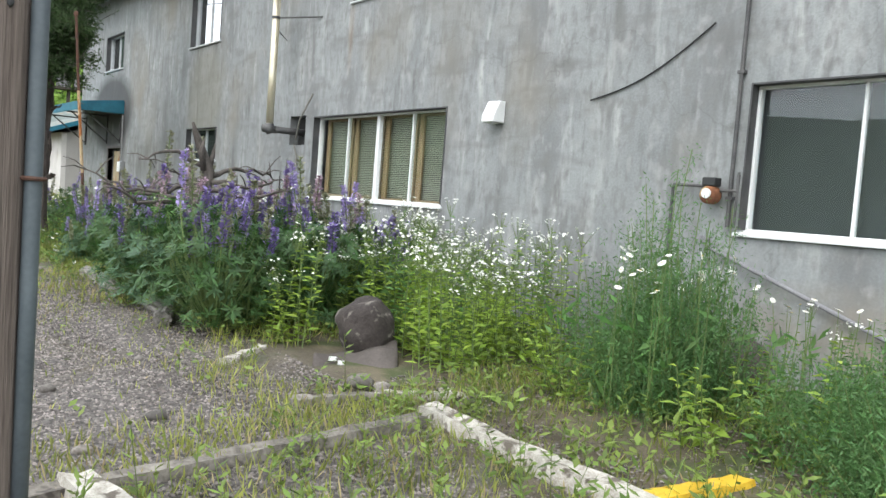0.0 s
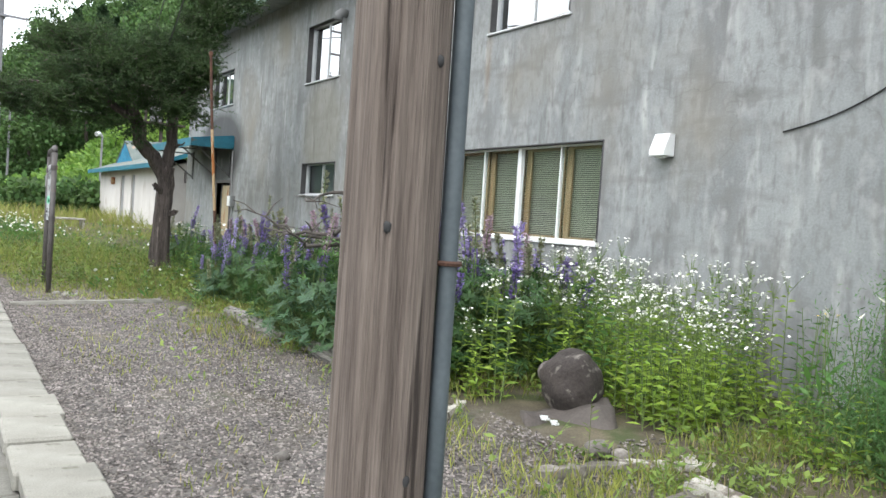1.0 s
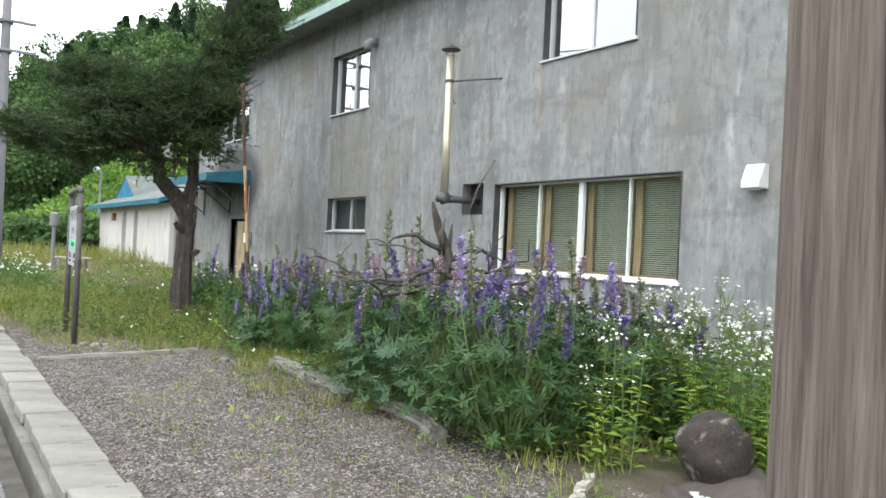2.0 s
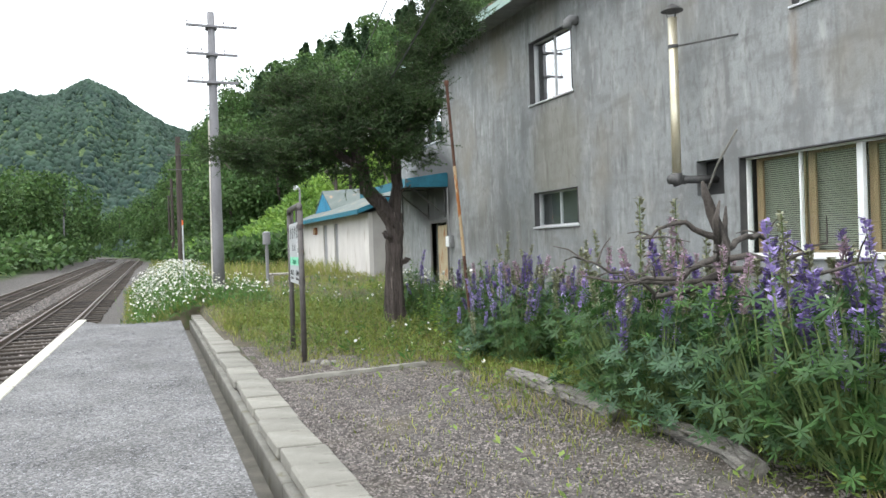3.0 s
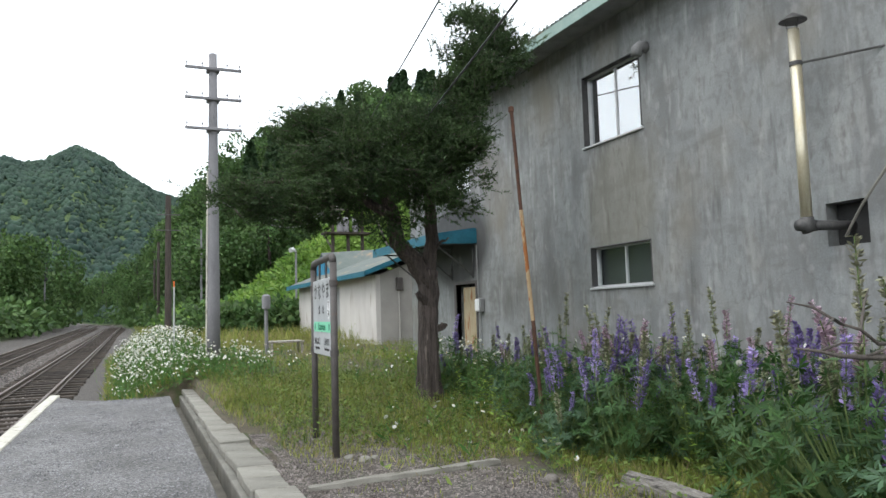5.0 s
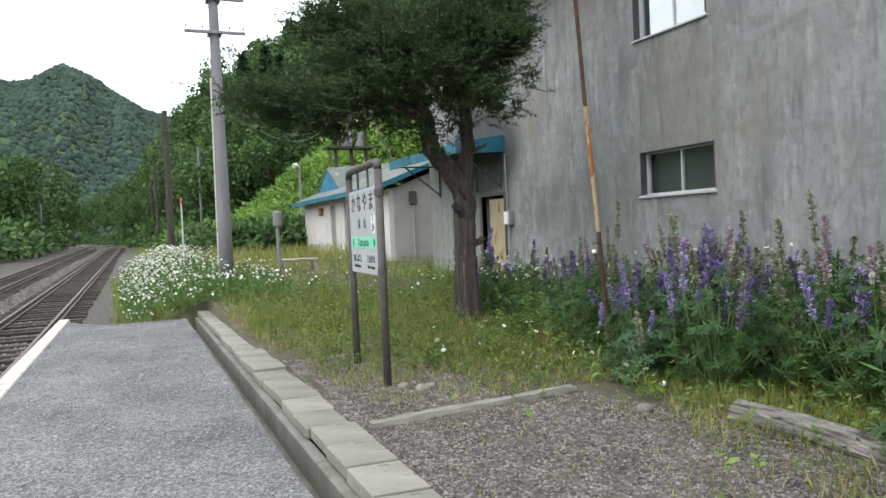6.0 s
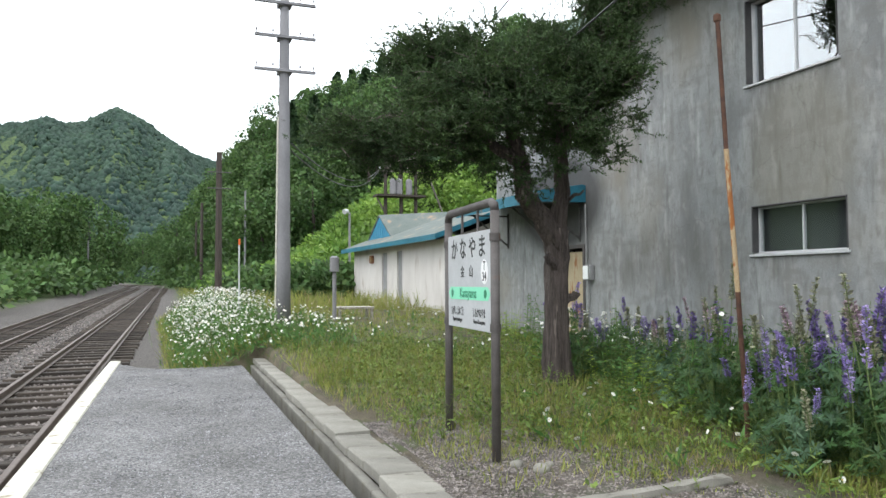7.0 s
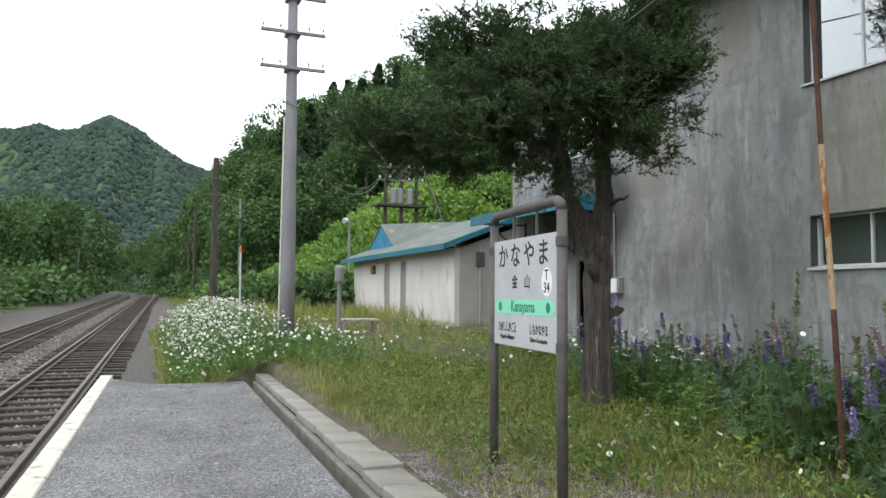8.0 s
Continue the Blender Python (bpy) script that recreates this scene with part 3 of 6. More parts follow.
# ---- main building ----
WX = 5.60
OPEN = {  # y0, y1, z0, z1
    "w0": (1.15, 2.78, 1.645, 2.825),
    "w1": (6.48, 9.50, 1.66, 2.83),
    "small": (12.97, 14.385, 2.175, 2.787),
    "up": (13.03, 14.425, 4.35, 5.455),
    "up_near": (7.17, 8.67, 4.36, 5.46),
    "up_far": (18.56, 19.9, 4.35, 5.2),
    "up_first": (1.2, 2.7, 4.36, 5.46),
    "door": (18.42, 19.36, 0.78, 2.45),
    "hole": (9.75, 10.22, 2.42, 2.86),
}


def pierced(y0, y1, z0, z1, openings, x0, x1):
    """A wall between x0 and x1 with openings through it."""
    ys = sorted({y0, y1, *[o[i] for o in openings for i in (0, 1)]})
    zs = sorted({z0, z1, *[o[i] for o in openings for i in (2, 3)]})
    full = {}
    for i in range(len(ys) - 1):
        for j in range(len(zs) - 1):
            c = ((ys[i] + ys[i + 1]) / 2, (zs[j] + zs[j + 1]) / 2)
            full[i, j] = not any(o[0] < c[0] < o[1] and o[2] < c[1] < o[3] for o in openings)
    g = Geo()
    for (i, j), ok in full.items():
        if not ok:
            continue
        a, b, c, d = ys[i], ys[i + 1], zs[j], zs[j + 1]
        g.add([(x0, a, c), (x0, b, c), (x0, b, d), (x0, a, d)], [(0, 3, 2, 1)])
        g.add([(x1, a, c), (x1, b, c), (x1, b, d), (x1, a, d)], [(0, 1, 2, 3)])
        for di, dj, q in ((-1, 0, [(x0, a, c), (x0, a, d), (x1, a, d), (x1, a, c)]), (1, 0, [(x0, b, c), (x1, b, c), (x1, b, d), (x0, b, d)]), (0, -1, [(x0, a, c), (x1, a, c), (x1, b, c), (x0, b, c)]), (0, 1, [(x0, a, d), (x0, b, d), (x1, b, d), (x1, a, d)])):
            if not full.get((i + di, j + dj), False):
                g.add(q, [(0, 1, 2, 3)])
    return g


Y0, Y1, ZTOP = -7.0, 22.0, 6.12
building = thing("station_building", "two-storey building of streaked grey cement render", "building", kind="structure")
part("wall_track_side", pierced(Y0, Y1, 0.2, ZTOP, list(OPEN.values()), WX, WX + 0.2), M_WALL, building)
end = Geo()
for y in (Y0, Y1 - 0.2):
    end.prism([(WX + 0.203, 0.2), (14.0, 0.2), (14.0, 6.1), (WX + 4.3, 8.0), (WX + 0.203, 6.1)], y, y + 0.2, axis=1)
part("wall_end", end, M_WALL, building)
part("wall_back", Geo().box((13.8, Y0 + 0.2, 0.2), (14.0, Y1 - 0.2, 6.1)), M_WALL, building)
# unseen floors and partitions, coloured dark so the rooms look dim
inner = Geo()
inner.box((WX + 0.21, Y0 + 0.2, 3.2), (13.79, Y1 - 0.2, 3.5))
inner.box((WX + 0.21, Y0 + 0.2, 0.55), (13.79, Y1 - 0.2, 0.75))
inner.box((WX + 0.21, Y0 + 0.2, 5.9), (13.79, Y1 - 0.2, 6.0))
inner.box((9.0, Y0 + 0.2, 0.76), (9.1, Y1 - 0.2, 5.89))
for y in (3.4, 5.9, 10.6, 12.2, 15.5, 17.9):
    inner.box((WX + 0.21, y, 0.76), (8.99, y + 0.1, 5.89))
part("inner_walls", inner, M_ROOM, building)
roof = Geo().prism([(WX - 0.55, 6.15), (WX - 0.55, 6.2), (WX + 4.3, 8.25), (14.5, 6.2), (14.5, 6.15), (WX + 4.3, 8.18)], Y0 - 0.4, Y1 + 0.4, axis=1)
part("roof", roof, M_ROOF, building)
ribs = Geo()
for i in range(int((Y1 - Y0 + 0.8) / 0.12)):
    y = Y0 - 0.4 + 0.12 * i
    ribs.tube([(WX - 0.58, y, 6.205), (WX + 0.6, y, 6.70)], 0.025, 5)
part("roof_ribs", ribs, M_ROOF, building)
part("fascia", Geo().box((WX - 0.575, Y0 - 0.4, 6.02), (WX - 0.553, Y1 + 0.4, 6.19)), M_EAVE, building, bevel=0.004)
part("soffit", Geo().box((WX - 0.552, Y0 - 0.4, 6.125), (WX + 0.2, Y1 + 0.4, 6.145)), M_SILLGREY, building)


def window(name, label, o, bays, frame_mat, depth=0.09, heavy=(), sill=True, pane_mat=None):
    """An aluminium sliding window with a frame, a sill, mullions and panes in an opening of the track-side wall."""
    y0, y1, z0, z1 = o
    w = thing(name, label, "window", kind="structure")
    x = WX + depth
    fr = Geo()
    t = 0.034
    fr.box((x, y0, z0), (x + 0.07, y1, z0 + t)).box((x, y0, z1 - t), (x + 0.07, y1, z1)).box((x, y0, z0 + t), (x + 0.07, y0 + t, z1 - t)).box((x, y1 - t, z0 + t), (x + 0.07, y1, z1 - t))
    part("window_frame", fr, frame_mat, w, bevel=0.004)
    # thin dark grey boxes along the head and jambs of the opening
    e, q = 0.014, WX - 0.012
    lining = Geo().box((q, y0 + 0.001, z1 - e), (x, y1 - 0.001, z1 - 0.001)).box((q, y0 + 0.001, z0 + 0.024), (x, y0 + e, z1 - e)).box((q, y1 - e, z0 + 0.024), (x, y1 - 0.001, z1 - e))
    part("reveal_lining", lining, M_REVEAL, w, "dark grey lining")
    cuts = np.linspace(y0 + t, y1 - t, bays + 1)
    for i, c in enumerate(cuts[1:-1], 1):
        h = 0.036 if i in heavy else 0.012
        part("mullion", Geo().box((x + (0.0 if i in heavy else 0.008), c - h, z0 + t), (x + 0.06, c + h, z1 - t)), frame_mat, w, bevel=0.004)
    for i in range(bays):
        pane = part("pane", Geo().box((x + 0.03 + 0.012 * (i % 2), cuts[i], z0 + t), (x + 0.034 + 0.012 * (i % 2), cuts[i + 1], z1 - t)), pane_mat or M_GLASS, w)
        pane.visible_shadow = False
    if sill:
        part("window_sill", Geo().prism([(-0.035, z0 - 0.03), (-0.035, z0 - 0.005), (depth + 0.004, z0 + 0.022), (depth + 0.004, z0 - 0.03)], y0 - 0.03, y1 + 0.03, axis=1), frame_mat, w, bevel=0.003).location.x = WX
    return w


# added panels behind two windows give their panes a dark grey tone
M_PANEL = mat("dark_pane_backing", (0.032, 0.036, 0.040), (0.055, 0.060, 0.065), 1.5, 0.8, 0.05, 40)
first = window("window_1", "wide ground-floor sliding window with white frame and dark glass", OPEN["w0"], 2, M_WHITEFRAME, pane_mat=M_DULLGLASS)
part("inner_board", Geo().box((WX + 0.203, 1.05, 1.55), (WX + 0.208, 2.9, 2.9)), M_PANEL, first, "added dark panel that darkens the glass")
win = window("window_2", "four-pane white sliding window with wooden inner sashes and blinds", OPEN["w1"], 4, M_WHITEFRAME, heavy=(2,), pane_mat=M_DULLGLASS)
y0, y1, z0, z1 = OPEN["w1"]
cuts = np.linspace(y0 + 0.045, y1 - 0.045, 5)
for i in range(4):
    fr = Geo()
    a, b = cuts[i] + 0.02, cuts[i + 1] - 0.02
    x = WX + 0.2
    fr.box((x, a, z0), (x + 0.03, a + 0.05, z1)).box((x, b - 0.09, z0), (x + 0.03, b, z1)).box((x, a + 0.05, z0), (x + 0.03, b - 0.09, z0 + 0.06)).box((x, a + 0.05, z1 - 0.06), (x + 0.03, b - 0.09, z1))
    part("inner_sash", fr, M_WOODFRAME, win, "varnished wooden inner sash")
blind = thing("venetian_blind", "pale slatted blind lowered behind the wide window", "blind")
for i in range(46):
    z = 1.72 + i * 0.0235
    part("slat", Geo().box((WX + 0.25, 6.48, -0.001), (WX + 0.272, 9.42, 0.001)) if i == 0 else bpy.data.meshes["slat"], M_BLIND, blind).matrix_basis = pose(0, 0, z) @ Matrix.Translation((WX + 0.26, 0, 0)) @ pose(0, 0, 0, 0, 38, 0) @ Matrix.Translation((-WX - 0.26, 0, 0))
third = window("window_3", "small high two-pane aluminium window with an added dark panel behind", OPEN["small"], 2, M_ALU, pane_mat=M_DULLGLASS)
part("inner_board", Geo().box((WX + 0.203, 12.9, 2.1), (WX + 0.208, 14.5, 2.88)), M_PANEL, third, "added dark panel that darkens the glass")
window("window_4", "upper-floor aluminium sliding window reflecting the sky", OPEN["up"], 2, M_ALU)
window("window_5", "upper-floor aluminium sliding window over the wide window", OPEN["up_near"], 2, M_ALU)
window("window_6", "upper-floor aluminium window above the door canopy", OPEN["up_far"], 2, M_ALU)
window("window_7", "upper-floor aluminium sliding window beside the pipe", OPEN["up_first"], 2, M_ALU)


# ---- timber pole in the foreground ----
def lump(centre, radii, seed, rough=0.12, sub=3):
    bm = bmesh.new()
    bmesh.ops.create_icosphere(bm, subdivisions=sub, radius=1)
    for v in bm.verts:
        k = 1 + rough * noise.noise(v.co * 1.6 + Vector((seed, 0, 0))) + rough * 0.4 * noise.noise(v.co * 5 + Vector((seed, 3, 0)))
        v.co = Vector((v.co.x * radii[0] * k, v.co.y * radii[1] * k, v.co.z * radii[2] * k)) + Vector(centre)
    me = bpy.data.meshes.new("lump")
    bm.to_mesh(me)
    bm.free()
    me.polygons.foreach_set("use_smooth", [True] * len(me.polygons))
    return me


def wood_pole():
    ob = thing("utility_pole", "weathered cracked brown timber utility pole with a grey conduit", "utility pole", pose(0.33, 2.24, 0.4))
    rng = random.Random(2)
    g = Geo()
    hs = np.linspace(0, 8, 60)
    v, sides = [], 110
    cracks = [(rng.uniform(0, 6.28), rng.uniform(0, 8), rng.uniform(0.3, 1.5), rng.uniform(0.006, 0.018)) for _ in range(70)]
    for h in hs:
        for j in range(sides):
            a = 2 * math.pi * j / sides
            r = 0.127 - 0.0035 * h + 0.0025 * math.sin(5 * a + 0.8 * h) + 0.0015 * math.sin(11 * a)
            for ca, ch, cl, cd in cracks:
                da = abs((a - ca - 0.02 * math.sin(h * 3) + math.pi) % (2 * math.pi) - math.pi)
                if da < 0.05 and abs(h - ch) < cl:
                    r -= cd * (1 - da / 0.05)
            v.append((r * math.cos(a), r * math.sin(a), h))
    f = [(i * sides + j, i * sides + (j + 1) % sides, (i + 1) * sides + (j + 1) % sides, (i + 1) * sides + j) for i in range(59) for j in range(sides)] + [tuple(range(59 * sides, 60 * sides))]
    part("pole", g.add(v, f), M_POLEWOOD, ob, smooth=True)
    a = radians(-38)
    c = (0.145 * math.cos(a), 0.145 * math.sin(a))
    part("conduit", Geo().tube([(c[0], c[1], h) for h in np.linspace(0, 7.0, 8)], 0.024, 14), M_CONDUIT, ob, "grey plastic conduit", smooth=True)
    for h in (0.3, 1.27, 2.9, 4.5):
        part("strap", Geo().tube([(c[0] * q + 0.030 * math.cos(t), c[1] * q + 0.030 * math.sin(t), h) for t in np.linspace(a - 2.4, a + 2.4, 16) for q in (1.0,)], 0.007, 6), M_DKRUST, ob, "rusty pipe strap")
    # near-black lumps stand in for small dark holes in the wood
    for t, h in ((-2.2, 1.35), (-2.0, 2.0), (-1.5, 0.75), (-2.5, 2.6), (-1.3, 1.75), (-1.8, 0.5)):
        part("knot", lump((0.122 * math.cos(t), 0.122 * math.sin(t), h), (0.010, 0.010, 0.016), t, 0.3, 2), M_DARK, ob)


wood_pole()


# ---- tall concrete pole with cross-arms ----
def concrete_pole():
    base = float(land(0.95, 22.3))
    ob = thing("telegraph_pole", "tall grey concrete telegraph pole with three steel cross-arms", "utility pole", pose(0.95, 22.3, base))
    top = 7.95 - base
    part("pole", Geo().tube([(0, 0, h) for h in np.linspace(-0.2, top, 6)], np.linspace(0.15, 0.09, 6), 18), M_POLECONC, ob, smooth=True)
    part("cable_duct", Geo().tube([(-0.165, 0, 0), (-0.125, 0, top * 0.62)], 0.02, 8), M_WHITE, ob, "white cable duct")
    for z in (7.57, 6.87, 6.17):
        arm = part("cross_arm", Geo().box((-0.62, -0.16, z - base - 0.03), (0.62, -0.1, z - base + 0.03)).box((-0.14, -0.1, z - base - 0.05), (0.14, 0.14, z - base + 0.05)), M_POLECONC, ob, bevel=0.005)
        for x in (-0.58, -0.25, 0.3, 0.58):
            part("insulator", Geo().tube([(x, -0.13, z - base + 0.03), (x, -0.13, z - base + 0.08), (x, -0.13, z - base + 0.09), (x, -0.13, z - base + 0.14)], [0.008, 0.008, 0.022, 0.012], 6), M_POLECONC, arm)


concrete_pole()


# ---- station name sign ----
def name_sign():
    a, b = Vector((0.93, 12.12, 0)), Vector((1.04, 13.42, 0))
    z0 = float(yard(1.0, 12.7))
    mid = (a + b) / 2
    turn = math.degrees(math.atan2(b.y - a.y, b.x - a.x))
    ob = thing("station_name_sign", "white enamel station name sign on grey-brown steel posts", "sign", pose(mid.x, mid.y, z0, 0, 0, turn))
    w = (b - a).length / 2 - 0.03
    h = 2.47 - z0
    for s in (-1, 1):
        post = part("post", Geo().tube([(s * w, 0, -0.2), (s * w, 0, h - 0.07)], 0.036, 14), M_SIGNPOST, ob, smooth=True)
        for z in (1.02, 1.72):
            part("clamp", Geo().tube([(s * w, 0, z - 0.03), (s * w, 0, z + 0.03)], 0.043, 14), M_SIGNPOST, post)
    part("top_rail", Geo().tube([(-w, 0, h - 0.075), (-w + 0.015, 0, h - 0.025), (-w + 0.07, 0, h), (w - 0.07, 0, h), (w - 0.015, 0, h - 0.025), (w, 0, h - 0.075)], 0.036, 14), M_SIGNPOST, ob, smooth=True)
    for x in (-0.22, 0.2):
        part("hanger", Geo().tube([(x, 0, h - 0.03), (x, 0, 1.73)], 0.012, 8), M_SIGNPOST, ob)
    z1, z2 = 1.45 - z0, 2.26 - z0
    part("board", Geo().box((-w + 0.04, -0.015, z1), (w - 0.04, 0.015, z2)), M_SIGN, ob, bevel=0.004)
    return ob, w - 0.04, z1, z2


sign, SIGN_W, SIGN_Z0, SIGN_Z1 = name_sign()


# ---- twisted yew tree ----
def blades(g, pos, d, s, length, width, rng):
    n = len(pos)
    L = length * (0.6 + 0.8 * rng.rand(n))[:, None]
    W = width * (0.6 + 0.8 * rng.rand(n))[:, None]
    v = np.stack([pos, pos + d * L * 0.5 + s * W, pos + d * L, pos + d * L * 0.5 - s * W], 1).reshape(-1, 3)
    i = np.arange(n)[:, None] * 4
    g.add(v, [])
    base = g.n - len(v)
    g.f += (i + np.array([0, 1, 2, 3]) + base).tolist()
    return g


def yew():
    rng, r2 = np.random.RandomState(11), random.Random(11)
    bz = float(yard(3.2, 15.15))
    ob = thing("yew_tree", "old yew with a forked shaggy trunk and layered dark crown", "tree", pose(3.2, 15.15, bz))

    def limb(name, path, radii):
        pts, rad = [], []
        for i in range(len(path) - 1):
            for t in np.linspace(0, 1, 5)[:-1]:
                pts.append(np.array(path[i]) * (1 - t) + np.array(path[i + 1]) * t + rng.randn(3) * 0.012)
                rad.append(radii[i] * (1 - t) + radii[i + 1] * t)
        pts.append(np.array(path[-1]))
        rad.append(radii[-1])
        # shaggy bark: long ridges run up the limb
        g = Geo().tube(pts, rad, 36)
        ring = g.v[0].reshape(len(pts), 36, 3)
        ph = rng.rand(3) * 6.283
        j = np.arange(36)
        for i, p in enumerate(pts):
            rid = 1 + 0.09 * np.sin(j * 6.283 * 5 / 36 + ph[0] + 0.25 * i) + 0.07 * np.sin(j * 6.283 * 9 / 36 + ph[1] - 0.2 * i) + 0.05 * rng.randn(36)
            ring[i] = p + (ring[i] - p) * rid[:, None]
        part(name, g, M_BARK, ob, smooth=True)
    limb("trunk", [(0, 0, -0.2), (0.0, 0, 0.1), (-0.02, 0, 0.8), (0.02, 0.05, 1.5), (0.02, 0.05, 1.95)], [0.23, 0.175, 0.145, 0.15, 0.14])
    limb("limb", [(0.02, 0.05, 1.75), (-0.22, 0, 2.10), (-0.5, -0.1, 2.35), (-0.62, -0.2, 2.8), (-0.9, -0.4, 3.3)], [0.13, 0.12, 0.11, 0.09, 0.05])
    limb("limb", [(0.02, 0.05, 1.85), (0.10, 0.05, 2.6), (0.12, 0.0, 3.3), (0.3, -0.5, 4.1), (0.55, -0.75, 4.9), (0.65, -0.8, 5.7)], [0.10, 0.085, 0.075, 0.06, 0.04, 0.015])
    limb("limb", [(-0.56, -0.2, 2.7), (-1.3, -0.3, 3.05), (-2.0, -0.3, 3.15), (-2.7, -0.2, 3.1)], [0.07, 0.05, 0.035, 0.012])
    limb("limb", [(-0.9, -0.4, 3.2), (-1.3, -0.3, 3.6), (-1.9, -0.2, 3.95)], [0.05, 0.035, 0.012])
    limb("limb", [(0.12, 0.0, 3.0), (0.15, -0.6, 3.4), (0.2, -1.0, 3.65)], [0.05, 0.035, 0.012])
    limb("dead_branch", [(0.03, 0.05, 2.1), (0.18, -0.1, 2.35), (0.27, -0.2, 2.42)], [0.03, 0.022, 0.012])
    limb("broken_stub", [(-0.02, 0, 1.45), (-0.17, -0.1, 1.55), (-0.23, -0.12, 1.6)], [0.06, 0.05, 0.03])
    limb("broken_stub", [(0.0, 0, 1.0), (0.16, -0.1, 1.1), (0.2, -0.12, 1.12)], [0.06, 0.05, 0.03])
    tufts = []
    for (x, y, z), (rx, ry, rz), k in (
        ((-2.2, -0.1, 3.0), (0.7, 0.8, 0.38), 26), ((-1.5, -0.3, 3.1), (0.95, 1.0, 0.60), 44), ((-1.8, -0.1, 3.5), (0.55, 0.7, 0.40), 18),
        ((-1.15, -0.2, 3.75), (0.8, 0.9, 0.5), 34), ((-0.5, -0.4, 3.15), (0.95, 1.0, 0.62), 46), ((-0.4, -0.3, 3.9), (0.7, 0.8, 0.45), 28),
        ((0.12, -0.3, 3.4), (0.5, 0.8, 0.5), 26), ((0.0, -0.7, 3.6), (0.4, 0.5, 0.32), 15), ((0.2, -1.05, 3.7), (0.24, 0.3, 0.16), 6),
        ((0.1, -0.4, 4.15), (0.5, 0.55, 0.42), 22), ((0.35, -0.7, 4.5), (0.46, 0.45, 0.42), 22), ((0.65, -0.75, 4.98), (0.44, 0.4, 0.4), 20),
        ((1.0, -0.8, 5.15), (0.36, 0.3, 0.22), 12), ((0.6, -0.8, 5.55), (0.28, 0.3, 0.28), 9), ((0.18, -0.85, 5.15), (0.18, 0.22, 0.4), 6), ((-2.75, -0.1, 2.95), (0.3, 0.4, 0.16), 5), ((-1.9, 0.0, 3.98), (0.12, 0.2, 0.16), 3)):
        u = rng.randn(k, 3)
        u /= np.linalg.norm(u, axis=1)[:, None]
        u *= rng.rand(k, 1) ** 0.35 * (0.78 + 0.5 * rng.rand(k, 1))
        tufts.append(np.array([x, y, z]) + u * np.array([rx, ry, rz]))
    hub = np.concatenate(tufts)
    out = hub - np.array([-0.3, -0.2, 2.9])
    out[:, 2] *= 0.6
    out /= np.linalg.norm(out, axis=1)[:, None] + 1e-6
    # every tuft: shoots that fan outwards, each set with short needles on all sides
    shoots, needles = 38, 26
    base = np.repeat(hub, shoots, 0) + rng.randn(len(hub) * shoots, 3) * np.array([0.11, 0.11, 0.07]) * np.repeat(0.55 + 0.8 * rng.rand(len(hub), 1), shoots, 0)
    way = np.repeat(out, shoots, 0) * 0.8 + rng.randn(len(base), 3) * np.array([0.7, 0.7, 0.45]) + np.array([0, 0, 0.12])
    way /= np.linalg.norm(way, axis=1)[:, None]
    reach = 0.10 + 0.20 * rng.rand(len(base), 1) ** 1.4
    twigs = Geo()
    m = len(base)
    tri = np.stack([base, base + way * reach, base + rng.randn(m, 3) * 0.006], 1).reshape(-1, 3)
    twigs.add(tri, (np.arange(m)[:, None] * 3 + np.array([0, 1, 2])).tolist())
    tagged(part("twigwork", twigs, M_BARK, ob), kind="stuff")
    t = rng.rand(m * needles, 1)
    ax = np.repeat(way, needles, 0)
    pos = np.repeat(base, needles, 0) + ax * t * np.repeat(reach, needles, 0)
    d = ax * 0.7 + rng.randn(len(pos), 3) * 0.55
    d /= np.linalg.norm(d, axis=1)[:, None]
    sd = np.cross(d, rng.randn(len(pos), 3))
    sd /= np.linalg.norm(sd, axis=1)[:, None]
    part("crown", blades(Geo(), pos, d, sd, 0.042, 0.0062, rng), M_NEEDLE, ob)


yew()


